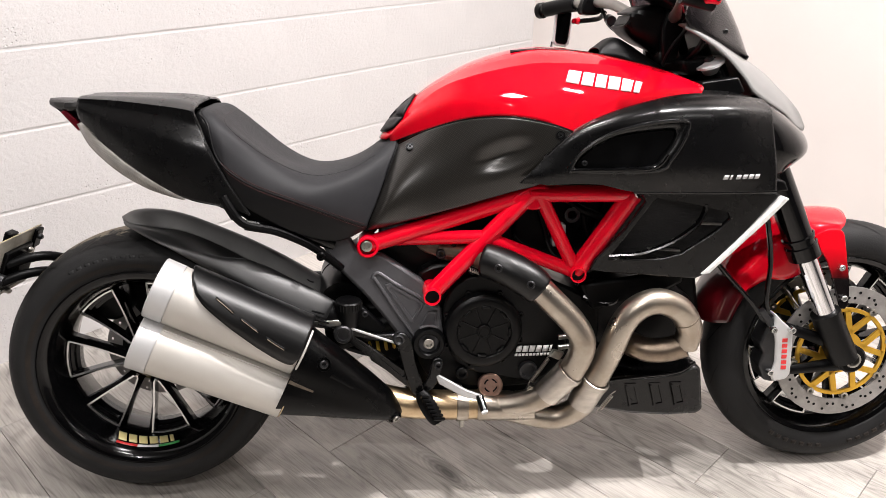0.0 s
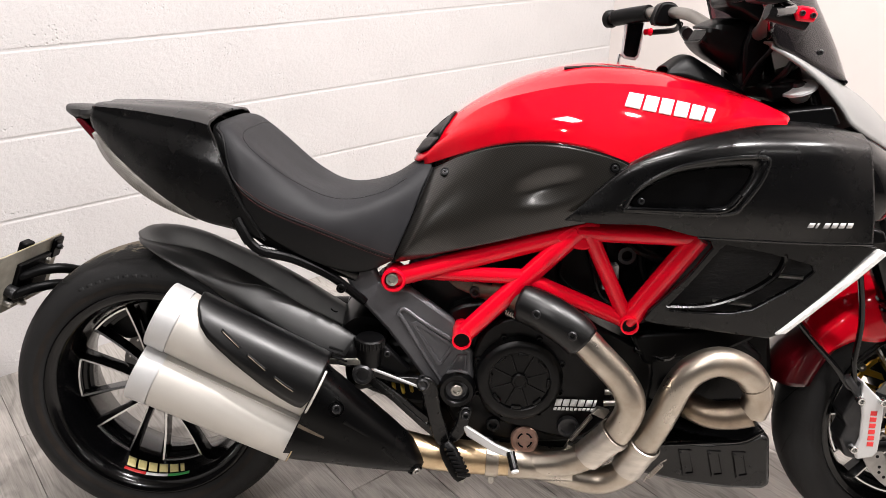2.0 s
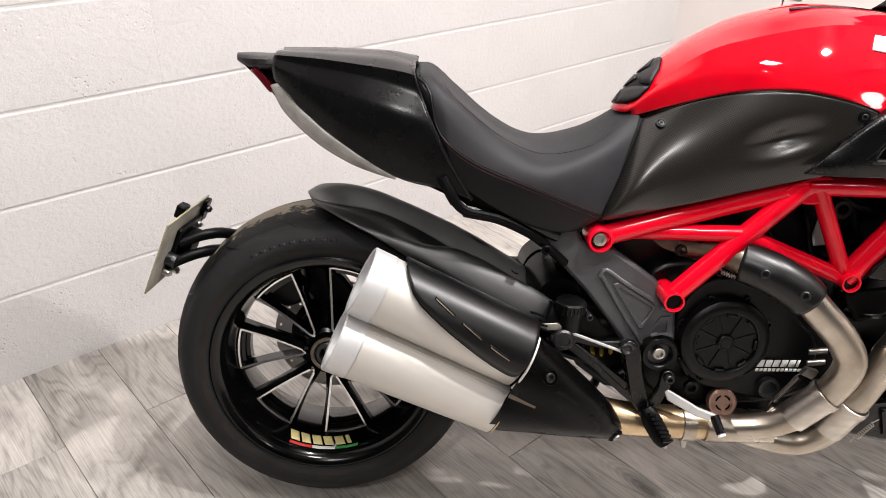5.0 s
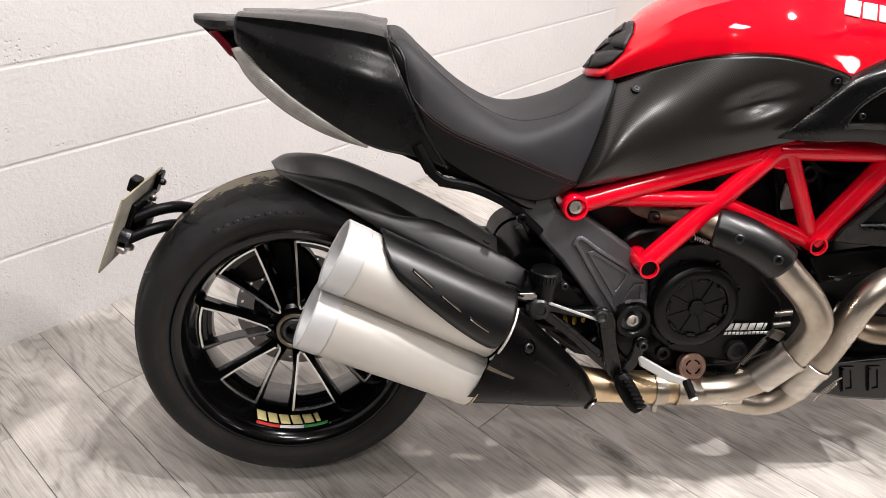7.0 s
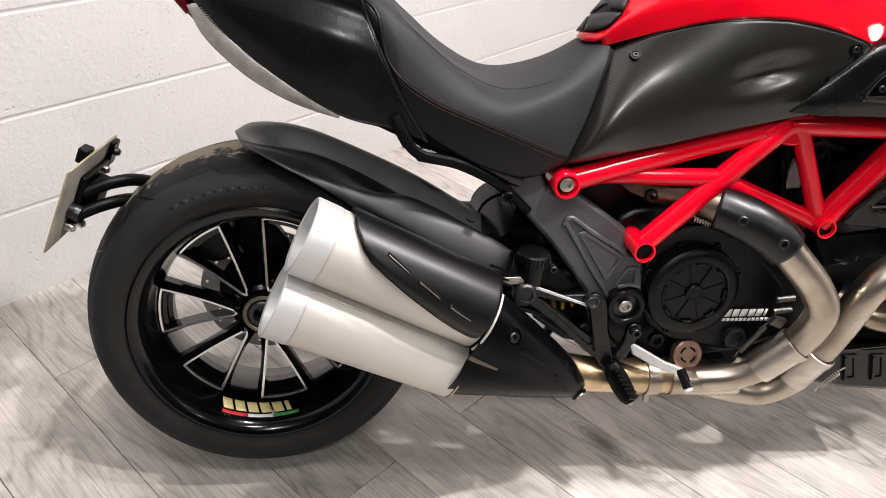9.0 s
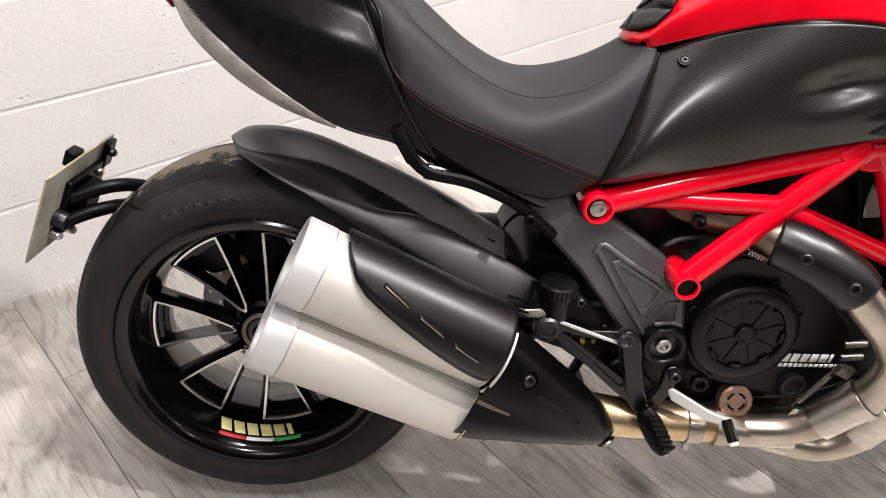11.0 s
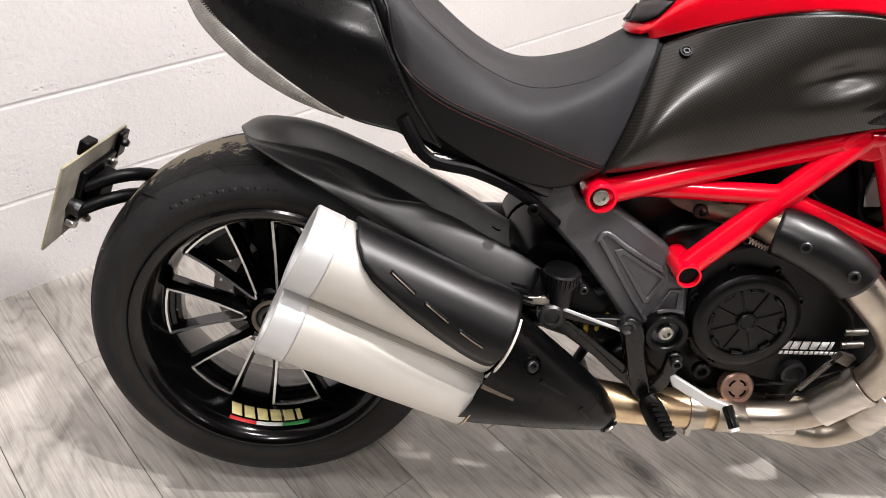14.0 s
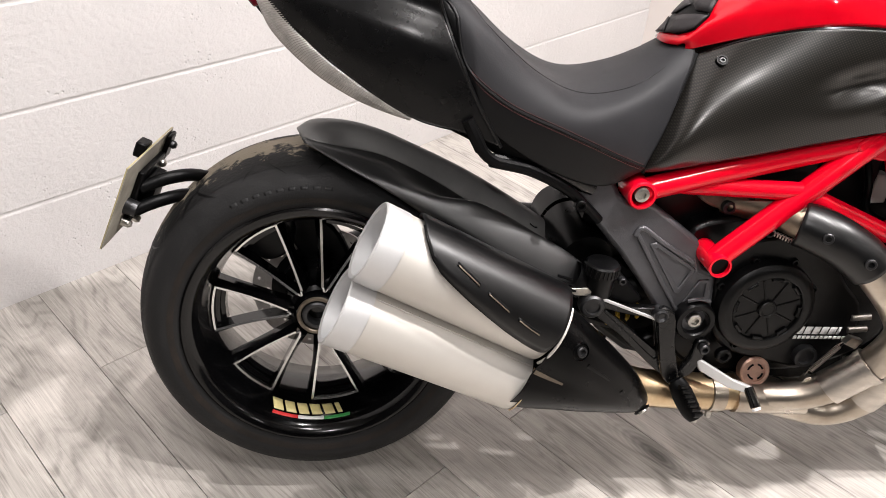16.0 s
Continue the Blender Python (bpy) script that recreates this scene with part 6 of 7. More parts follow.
part("spoiler_under", prism([(-0.125, 0.868), (-0.09, 0.872), (-0.062, 0.885), (-0.050, 0.83), (-0.062, 0.80), (-0.085, 0.828)], -0.028, 0.056), MATT, tail, bevel=0.003)
part("tail_lamp", prism([(-0.112, 0.862), (-0.098, 0.866), (-0.068, 0.828), (-0.080, 0.822)], -0.042, 0.084), TAILRED, tail, "dark red tail lamp", bevel=0.003)
for s in (1, -1):
    lens = [[(-0.074, -0.052, 0.838), (-0.050, -0.062, 0.794), (0.004, -0.082, 0.748), (0.060, -0.103, 0.719), (0.105, -0.119, 0.705), (0.142, -0.132, 0.6975)],
            [(-0.064, -0.064, 0.842), (-0.040, -0.076, 0.806), (0.010, -0.094, 0.764), (0.062, -0.114, 0.733), (0.106, -0.126, 0.712), (0.143, -0.134, 0.6985)],
            [(-0.052, -0.066, 0.842), (-0.028, -0.079, 0.812), (0.016, -0.096, 0.774), (0.066, -0.116, 0.742), (0.108, -0.128, 0.718), (0.144, -0.1355, 0.700)]]
    lens = lens if s > 0 else [mirrored(c) for c in lens]
    lamp_part = part("side_lamp", skin(lens, 40, 10), LENS, tail, "clear ribbed indicator lens", solid=0.004)
    part("lens_edge", tube(lens[0], 0.0024, 40, 6), GROOVE, lamp_part)
    part("lens_bead", tube(lens[1], 0.0010, 40, 6), LENS, lamp_part)
    if s > 0:
        for low, high in ((lens[0], lens[1]), (lens[1], lens[2])):
            for a, b in list(zip(spline(low, 76), spline(high, 76)))[2:-5]:
                part("lens_rib", tube([a + Vector((0, -0.0040, 0)), b + Vector((0, -0.0043, 0))], 0.0006, 2, 5, straight=True), GROOVE, lamp_part)
part("under_tray", skin([[(-0.05, -0.055, 0.80), (0.05, -0.08, 0.735), (0.15, -0.10, 0.70), (0.25, -0.12, 0.66)], [(-0.05, 0, 0.79), (0.05, 0, 0.725), (0.15, 0, 0.69), (0.25, 0, 0.65)]], 20, 10, mirror=True), MATT, tail, solid=0.004)
for s in (1, -1):
    part("side_filler", prism([(0.205, 0.700), (0.262, 0.655), (0.300, 0.645), (0.345, 0.635), (0.320, 0.690), (0.250, 0.735)], -0.139 if s > 0 else 0.119, 0.020), MATT, tail, bevel=0.003)
# strap loop and subframe rail under the seat
for s in (1, -1):
    rail = part("subframe_rail", tube([(x, y * s, z) for x, y, z in ((0.222, -0.150, 0.703), (0.236, -0.153, 0.675), (0.262, -0.152, 0.648), (0.32, -0.145, 0.632), (0.38, -0.130, 0.600), (0.42, -0.115, 0.565), (0.445, -0.105, 0.54))], 0.0085, 36, 10), MATT, bike, "black subframe rail")
    part("rail_grip", tube([(x, y * s, z) for x, y, z in ((0.220, -0.152, 0.706), (0.232, -0.155, 0.684), (0.243, -0.155, 0.664))], 0.0095, 12, 10), MATT, rail)
    part("rail_link", tube([(0.26, -0.150 * s, 0.648), (0.34, -0.125 * s, 0.625), (0.43, -0.10 * s, 0.590)], 0.011, 16, 10, flat=0.8), BLACK, rail)
    bolt(rail, (0.405, -0.132 * s, 0.575), 0.009, 0.006, MATT, (0, s, 0))
part("battery_box", prism([(0.49, 0.605), (0.62, 0.64), (0.82, 0.705), (0.80, 0.78), (0.58, 0.74), (0.50, 0.68)], -0.075, 0.15), MATT, bike, "black battery box", bevel=0.008)
part("gearbox_housing", prism([(0.52, 0.60), (0.66, 0.61), (0.68, 0.50), (0.61, 0.44), (0.55, 0.50)], -0.062, 0.12), CASE, bike, bevel=0.01)
part("subframe_box", prism([(0.24, 0.70), (0.30, 0.655), (0.44, 0.60), (0.50, 0.62), (0.52, 0.66), (0.30, 0.76)], -0.09, 0.18), MATT, bike, "black under-seat tray", bevel=0.01)

# rear hugger and the arm beneath it
LOWER = [(-0.012, -0.026, 0.6225), (0.002, -0.048, 0.6210), (0.05, -0.080, 0.604), (0.1, -0.093, 0.582), (0.15, -0.098, 0.554), (0.2, -0.102, 0.517), (0.25, -0.110, 0.484), (0.3, -0.112, 0.450), (0.35, -0.112, 0.425), (0.4, -0.110, 0.410), (0.426, -0.100, 0.410)]
BULGE = [(-0.013, -0.025, 0.6235), (0.002, -0.047, 0.6222), (0.05, -0.077, 0.607), (0.1, -0.091, 0.586), (0.15, -0.103, 0.561), (0.2, -0.119, 0.541), (0.25, -0.131, 0.520), (0.3, -0.135, 0.490), (0.35, -0.132, 0.460), (0.4, -0.125, 0.437), (0.430, -0.107, 0.430)]
RIDGE = [(-0.015, -0.022, 0.6245), (0.003, -0.044, 0.6230), (0.05, -0.068, 0.611), (0.1, -0.082, 0.592), (0.15, -0.096, 0.575), (0.2, -0.102, 0.566), (0.25, -0.102, 0.5605), (0.3, -0.102, 0.539), (0.35, -0.102, 0.510), (0.4, -0.100, 0.481), (0.432, -0.096, 0.458)]
VALLEY = [(-0.017, -0.019, 0.6255), (0.003, -0.038, 0.6235), (0.05, -0.050, 0.6155), (0.1, -0.054, 0.601), (0.15, -0.057, 0.578), (0.2, -0.060, 0.549), (0.25, -0.062, 0.525), (0.3, -0.064, 0.499), (0.35, -0.066, 0.476), (0.4, -0.070, 0.456), (0.434, -0.074, 0.440)]
CREASE = [(-0.019, -0.015, 0.6265), (0.004, -0.031, 0.6245), (0.05, -0.033, 0.6220), (0.1, -0.033, 0.6135), (0.15, -0.033, 0.5940), (0.2, -0.033, 0.5680), (0.25, -0.033, 0.5380), (0.3, -0.033, 0.508), (0.35, -0.033, 0.483), (0.4, -0.035, 0.459), (0.432, -0.040, 0.443)]
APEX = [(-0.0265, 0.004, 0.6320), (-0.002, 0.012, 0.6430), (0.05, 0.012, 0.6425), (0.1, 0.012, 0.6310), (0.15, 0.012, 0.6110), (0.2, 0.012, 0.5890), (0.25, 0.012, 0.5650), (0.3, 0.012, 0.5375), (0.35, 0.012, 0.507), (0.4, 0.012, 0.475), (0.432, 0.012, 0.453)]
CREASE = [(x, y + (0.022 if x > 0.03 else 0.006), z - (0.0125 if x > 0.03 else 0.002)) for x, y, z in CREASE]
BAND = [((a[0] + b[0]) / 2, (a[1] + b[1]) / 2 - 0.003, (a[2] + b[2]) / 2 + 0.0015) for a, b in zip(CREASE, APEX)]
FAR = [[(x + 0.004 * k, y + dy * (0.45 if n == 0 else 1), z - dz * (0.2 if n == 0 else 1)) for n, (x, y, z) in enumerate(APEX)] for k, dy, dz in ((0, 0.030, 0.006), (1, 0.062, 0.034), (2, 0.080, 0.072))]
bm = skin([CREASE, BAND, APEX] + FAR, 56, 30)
bm.normal_update()
HUGGER = BVHTree.FromBMesh(bm)
hugger = part("rear_hugger", skin([LOWER, BULGE, RIDGE, VALLEY, CREASE], 56, 44), SATIN, bike, "satin black rear tyre hugger", solid=0.004, sharp=24)
# the top face is lighter only by painted light
part("hugger_top", bm, HUGGER_LIT, hugger, "matt top face, its lit tone put into the colour", solid=0.004)
near = HUGGER.find_nearest(Vector((0.374, -0.015, 0.490)))[0]
part("fixing_hole", lathe([(0.0005, 0.0), (-0.0012, 0.0075), (0.0, 0.0088)], near, (-0.45, 0.1, -0.88), 20), MATT, hugger, "dark fixing hole")
part("arm_socket", lathe([(0, 0.027), (0.012, 0.028), (0.022, 0.025), (0.05, 0.022), (0.05, 0)], (0.412, -0.114, 0.444), (0.86, 0.05, -0.5), 24), MATT, hugger)
for k in range(4):
    part("vent_fin", tube([(0.383 + 0.004 * k, -0.147, 0.462 - 0.010 * k), (0.408 + 0.004 * k, -0.142, 0.452 - 0.010 * k)], 0.0022, 4, 6, straight=True), MATT, hugger)
part("swingarm", tube([(0.60, 0.10, 0.40), (0.45, 0.15, 0.41), (0.30, 0.165, 0.40), (0.15, 0.16, 0.36), (0.0, 0.125, 0.325)], [0.04, 0.05], 28, 18), MATT, bike, "black single-sided swingarm")
part("swingarm_hub", lathe([(0.065, 0), (0.065, 0.07), (0.16, 0.07), (0.165, 0.06), (0.165, 0)], RA, sides=36), MATT, bike)
part("swingarm_bridge", prism([(0.42, 0.44), (0.52, 0.45), (0.60, 0.44), (0.62, 0.36), (0.56, 0.31), (0.44, 0.34), (0.40, 0.39)], -0.075, 0.15, smooth=30), MATT, bike, bevel=0.012)
part("swingarm_saddle", tube([(0.442, -0.088, 0.462), (0.440, -0.06, 0.466), (0.438, 0.0, 0.468), (0.438, 0.10, 0.468)], [0.044, 0.053], 16, 28), SHELLBLACK, bike, "rounded black swingarm saddle")
part("rear_mudflap", prism([(0.45, 0.55), (0.50, 0.58), (0.58, 0.52), (0.62, 0.46), (0.60, 0.36), (0.48, 0.33), (0.43, 0.40), (0.435, 0.48)], -0.052, 0.08, smooth=30), MATT, bike, bevel=0.01)
part("shock_body", tube([(0.41, -0.06, 0.36), (0.60, -0.06, 0.42)], 0.030, 4, 20, straight=True), MATT, bike, "rear shock absorber with yellow spring")
bm = bmesh.new()
pts = []
for i in range(97):
    t = i / 96
    a = 2 * math.pi * 4 * t
    pts.append(Vector((0.492 + 0.068 * t, -0.058 + 0.020 * math.cos(a), 0.343 + 0.017 * t + 0.020 * math.sin(a))))
grid(bm, rings(pts, 0.0042, 6), close_u=True)
part("shock_spring", bm, YELLOW, bike, "yellow coil spring")
part("rear_caliper", prism([(-0.13, 0.42), (-0.10, 0.46), (-0.05, 0.455), (-0.04, 0.41), (-0.085, 0.385)], 0.03, 0.06, smooth=24), CASE, bike, "black rear brake caliper", bevel=0.006)
part("rear_caliper_arm", prism([(-0.06, 0.46), (0.02, 0.44), (0.06, 0.36), (0.03, 0.33), (-0.04, 0.39)], 0.075, 0.03, smooth=24), MATT, bike, bevel=0.006)

# ---- rider's footrest side ----
def plate_y(x, z):
    return -0.094 - (0.62 - z) * 0.135


plate = part("footrest_plate", prism([(0.397, 0.600), (0.420, 0.618), (0.442, 0.622), (0.466, 0.600), (0.478, 0.578), (0.497, 0.569), (0.532, 0.568), (0.572, 0.541), (0.619, 0.508), (0.622, 0.482), (0.629, 0.462), (0.656, 0.453), (0.658, 0.385), (0.648, 0.352), (0.622, 0.342), (0.600, 0.355), (0.590, 0.372), (0.563, 0.388), (0.529, 0.434), (0.489, 0.483), (0.447, 0.527), (0.426, 0.552)], plate_y, 0.022), MAGN, bike, "graphite cast footrest plate with recessed pockets", bevel=0.008)
for outer_line, inner_line in (([(0.534, 0.503), (0.546, 0.507), (0.617, 0.463), (0.615, 0.455), (0.594, 0.420), (0.587, 0.421)], [(0.545, 0.495), (0.549, 0.497), (0.609, 0.461), (0.608, 0.456), (0.5925, 0.430), (0.591, 0.431)]),
                               ([(0.601, 0.400), (0.626, 0.444), (0.644, 0.445), (0.643, 0.400)], [(0.608, 0.4045), (0.629, 0.439), (0.639, 0.4385), (0.638, 0.4055)])):
    part("plate_pocket", ring_prism(outer_line, inner_line, lambda x, z: plate_y(x, z) - 0.003, 0.005), MAGN, plate, bevel=0.0015)
for line in ([(0.511, 0.520), (0.533, 0.486), (0.567, 0.433), (0.597, 0.389)], [(0.509, 0.516), (0.513, 0.526), (0.523, 0.528), (0.557, 0.505), (0.611, 0.474)]):
    part("plate_rib", tube([(x, plate_y(x, z) - 0.0015, z) for x, z in line], 0.0042, 20, 10), MAGN, plate)
BS = Vector((0.626, -0.131, 0.377))
part("pivot_boss", lathe([(0.01, 0.036), (-0.006, 0.035), (-0.0125, 0.0315), (-0.0125, 0.0245), (-0.010, 0.0225), (0.016, 0.0215), (0.016, 0.0)], BS, sides=40), CASE, plate, "black pivot boss")
bolt(plate, BS + Vector((0, -0.003, 0)), 0.012, 0.006, BOLT)
part("pivot_lip", tube([(0.607, -0.136, 0.414), (0.626, -0.138, 0.419), (0.645, -0.136, 0.414)], 0.0032, 12, 8), MAGN, plate)

rest = part("footrest_bracket", ring_prism([(0.436, 0.424), (0.452, 0.418), (0.500, 0.402), (0.560, 0.402), (0.574, 0.385), (0.590, 0.330), (0.604, 0.280), (0.592, 0.268), (0.560, 0.295), (0.500, 0.352), (0.44, 0.398), (0.430, 0.410)], [(0.470, 0.398), (0.485, 0.394), (0.510, 0.388), (0.548, 0.383), (0.556, 0.375), (0.566, 0.340), (0.574, 0.310), (0.568, 0.306), (0.550, 0.322), (0.520, 0.350), (0.488, 0.378), (0.472, 0.392)], -0.140, 0.016), BLACK, bike, "black footrest bracket", bevel=0.003)
part("bracket_edge", prism([(0.460, 0.416), (0.462, 0.421), (0.556, 0.385), (0.556, 0.380)], -0.143, 0.004), RING, rest, "bright machined edge", bevel=0.001)
part("bracket_strut", prism([(0.462, 0.388), (0.474, 0.396), (0.586, 0.308), (0.578, 0.290)], -0.138, 0.012), BLACK, rest, bevel=0.002)
part("bracket_nut", lathe([(0.008, 0.021), (-0.008, 0.020), (-0.012, 0.017), (-0.012, 0.012), (-0.008, 0.011), (-0.008, 0.0)], (0.446, -0.140, 0.407), sides=30), DARKBOLT, rest)
part("bracket_nut", lathe([(0.008, 0.013), (-0.01, 0.012), (-0.012, 0.009), (-0.009, 0.005), (-0.009, 0.0)], (0.562, -0.142, 0.393), sides=24), DARKBOLT, rest)
part("hanger", prism([(0.556, 0.404), (0.585, 0.396), (0.598, 0.335), (0.616, 0.272), (0.604, 0.255), (0.584, 0.280), (0.569, 0.334)], -0.150, 0.012, smooth=30), BLACK, rest, bevel=0.003)
part("lever_arm", prism([(0.634, 0.345), (0.655, 0.345), (0.654, 0.325), (0.640, 0.285), (0.622, 0.270), (0.612, 0.280), (0.628, 0.315)], -0.150, 0.012, smooth=30), BLACK, rest, bevel=0.003)
bolt(rest, (0.645, -0.152, 0.334), 0.009, 0.008, DARKBOLT)
p0, p1 = Vector((0.606, -0.160, 0.276)), Vector((0.642, -0.188, 0.215))
d = (p1 - p0).normalized()
wide = [0.011, 0.0145, 0.0165, 0.0175, 0.018, 0.018, 0.018, 0.0175, 0.017, 0.016, 0.014, 0.010]
peg = part("foot_peg", tube([p0, p1], wide, 12, 16, straight=True, flat=0.55), MATT, rest, "ribbed black rubber foot peg")
out = Vector((0.75, -0.6, 0.28))
across = d.cross(out).normalized()
for k in range(7):
    q = p0.lerp(p1, 0.16 + 0.115 * k) + out * 0.009
    r = wide[2 + k] * 0.82
    part("peg_rib", tube([q - across * r + d * 0.007, q + out * 0.003 + d * 0.001, q + across * r - d * 0.006], 0.0038, 8, 8), MATT, peg)
part("peg_tip", lathe([(0, 0.0035), (0.005, 0.0035), (0.005, 0)], p1, (0.3, -0.1, -1), 10), BOLT, peg)
lever = part("brake_pedal", prism([(0.640, 0.306), (0.646, 0.310), (0.705, 0.279), (0.735, 0.270), (0.741, 0.262), (0.732, 0.257), (0.700, 0.262), (0.648, 0.288)], lambda x, z: -0.150 - 0.25 * (x - 0.64), 0.009), RING, rest, "silver brake pedal", bevel=0.002)
part("pedal_peg", tube([(0.733, -0.168, 0.266), (0.741, -0.192, 0.243)], 0.0085, 5, 14, straight=True), GLOSS, lever)
part("pedal_tip", lathe([(0, 0.0075), (0.004, 0.007), (0.005, 0.0)], (0.741, -0.193, 0.242), (0.25, -0.72, -0.65), 14), WHITE, lever)

res = part("fluid_reservoir", lathe([(-0.030, 0), (-0.030, 0.024), (0.006, 0.025), (0.006, 0.022)], (0.457, -0.125, 0.452), (0.05, -0.05, 1), 24), CASE, bike, "black brake fluid reservoir with a ribbed cap")
part("reservoir_cap", lathe([(0.004, 0.0275), (0.022, 0.0275), (0.025, 0.025), (0.0255, 0.0)], (0.457, -0.125, 0.452), (0.05, -0.05, 1), 30), CASE, res)
for k in range(26):
    a = 2 * math.pi * k / 26
    q = Vector((0.457 + 0.0275 * math.cos(a), -0.125 + 0.0275 * math.sin(a), 0.452))
    part("cap_ridge", tube([q + Vector((0.0002, -0.0002, 0.006)), q + Vector((0.001, -0.001, 0.020))], 0.0016, 2, 6, straight=True), CASE, res)
part("reservoir_bracket", prism([(0.470, 0.455), (0.488, 0.46), (0.535, 0.41), (0.52, 0.398), (0.44, 0.42), (0.44, 0.44)], -0.128, 0.02), MATT, res, bevel=0.004)
bolt(res, (0.492, -0.132, 0.447), 0.0065, 0.006, DARKBOLT)
part("brake_stay", prism([(0.362, 0.424), (0.362, 0.434), (0.434, 0.438), (0.446, 0.430), (0.440, 0.424)], -0.143, 0.006), BOLT, bike, "bare metal stay", bevel=0.001)

# number plate on its carrier behind the rear wheel
holder = part("plate_carrier", tube([(-0.270, -0.02, 0.535), (-0.228, 0.0, 0.546), (-0.190, 0.03, 0.540), (-0.145, 0.09, 0.50), (-0.05, 0.17, 0.42), (0.0, 0.17, 0.36)], 0.0105, 30, 12), MATT, bike, "black tubular number plate carrier")
part("carrier_tube", tube([(-0.285, -0.035, 0.500), (-0.240, -0.01, 0.512), (-0.200, 0.03, 0.506), (-0.15, 0.09, 0.47), (-0.05, 0.15, 0.40), (0.0, 0.16, 0.33)], 0.0105, 30, 12), MATT, holder)
TR, TL, BR = Vector((-0.262, -0.092, 0.594)), Vector((-0.244, 0.111, 0.594)), Vector((-0.317, -0.090, 0.461))
BL = TL + (BR - TR)
nrm = (TL - TR).cross(BR - TR).normalized()
nrm = nrm if nrm.x > 0 else -nrm
for name, off, t, mt, label in (("number_plate", 0.0, 0.0015, PLATE, "grimy grey plate back"), ("plate_face", -0.0018, 0.0015, PLATE_FACE, "faded yellow reflective face")):
    bm = bmesh.new()
    a = [bm.verts.new(q + nrm * (off + t)) for q in (TR, TL, BL, BR)]
    b = [bm.verts.new(q + nrm * off) for q in (TR, TL, BL, BR)]
    bm.faces.new(a)
    bm.faces.new(b)
    for i in range(4):
        bm.faces.new((a[i], a[(i + 1) % 4], b[(i + 1) % 4], b[i]))
    part(name, bm, mt, holder, label, bevel=0.0005)


def on_plate(u, v, w):
    """u across from the right edge, v down from the top, w forwards of the plate."""
    return TR.lerp(TL, u) + (BR - TR) * v + nrm * w


def plate_box(u0, u1, v0, v1, w0, w1, mt, name):
    bm = bmesh.new()
    v = [bm.verts.new(on_plate(u, q, w)) for u in (u0, u1) for q in (v0, v1) for w in (w0, w1)]
    for q in ((0, 1, 3, 2), (4, 6, 7, 5), (0, 4, 5, 1), (2, 3, 7, 6), (0, 2, 6, 4), (1, 5, 7, 3)):
        bm.faces.new([v[i] for i in q])
    return part(name, bm, mt, holder, bevel=0.003)


plate_box(0.30, 0.80, 0.20, 0.86, 0.002, 0.012, MATT, "plate_bracket")
plate_box(0.40, 0.66, 0.30, 0.70, 0.012, 0.030, MATT, "bracket_block")
plate_box(0.84, 0.99, 0.02, 0.34, 0.002, 0.010, MATT, "bracket_ear")
plate_box(0.44, 0.58, -0.02, 0.16, -0.022, -0.004, MATT, "plate_lamp")
plate_box(0.47, 0.55, 0.01, 0.13, -0.0235, -0.012, BOLT, "lamp_lens")
for u, v in ((0.26, 0.80), (0.90, 0.14), (0.74, 0.30), (0.5, 0.9)):
    q = on_plate(u, v, 0.004)
    part("plate_bolt", lathe([(0, 0.007), (0.012, 0.007), (0.016, 0.004), (0.016, 0)], q, nrm, 12), BOLT if u < 0.8 else DARKBOLT, holder)
part("plate_nut", lathe([(0, 0.014), (0.02, 0.013), (0.02, 0)], on_plate(0.28, 0.62, 0.0), nrm, 16), DARKBOLT, holder)

# ---- headlamp, screen and handlebar ----
COWL = [
    [(1.127, -0.146, 1.028), (1.179, -0.146, 0.999), (1.220, -0.144, 0.970), (1.262, -0.142, 0.928), (1.280, -0.142, 0.905), (1.312, -0.132, 0.886), (1.375, -0.095, 0.857), (1.428, -0.048, 0.828), (1.472, -0.006, 0.810)],
    [(1.130, -0.142, 1.033), (1.185, -0.138, 1.006), (1.235, -0.132, 0.974), (1.285, -0.122, 0.936), (1.318, -0.112, 0.914), (1.350, -0.098, 0.893), (1.395, -0.070, 0.865), (1.436, -0.036, 0.835), (1.474, -0.005, 0.812)],
    [(1.134, -0.130, 1.036), (1.195, -0.118, 1.008), (1.250, -0.105, 0.978), (1.305, -0.088, 0.946), (1.340, -0.076, 0.924), (1.372, -0.062, 0.902), (1.412, -0.042, 0.872), (1.446, -0.022, 0.843), (1.476, -0.003, 0.815)],
    [(1.145, -0.060, 1.036), (1.205, -0.055, 1.012), (1.262, -0.048, 0.986), (1.318, -0.040, 0.957), (1.355, -0.034, 0.934), (1.388, -0.028, 0.908), (1.424, -0.020, 0.879), (1.455, -0.011, 0.850), (1.477, -0.002, 0.818)],
    [(1.148, 0, 1.036), (1.208, 0, 1.013), (1.266, 0, 0.988), (1.322, 0, 0.960), (1.360, 0, 0.936), (1.393, 0, 0.909), (1.429, 0, 0.879), (1.458, 0, 0.850), (1.478, 0, 0.818)],
]
part("headlamp_cowl", skin(COWL, 40, 34, mirror=True), NACELLE, bike, "satin grey headlamp cowl", solid=0.004)
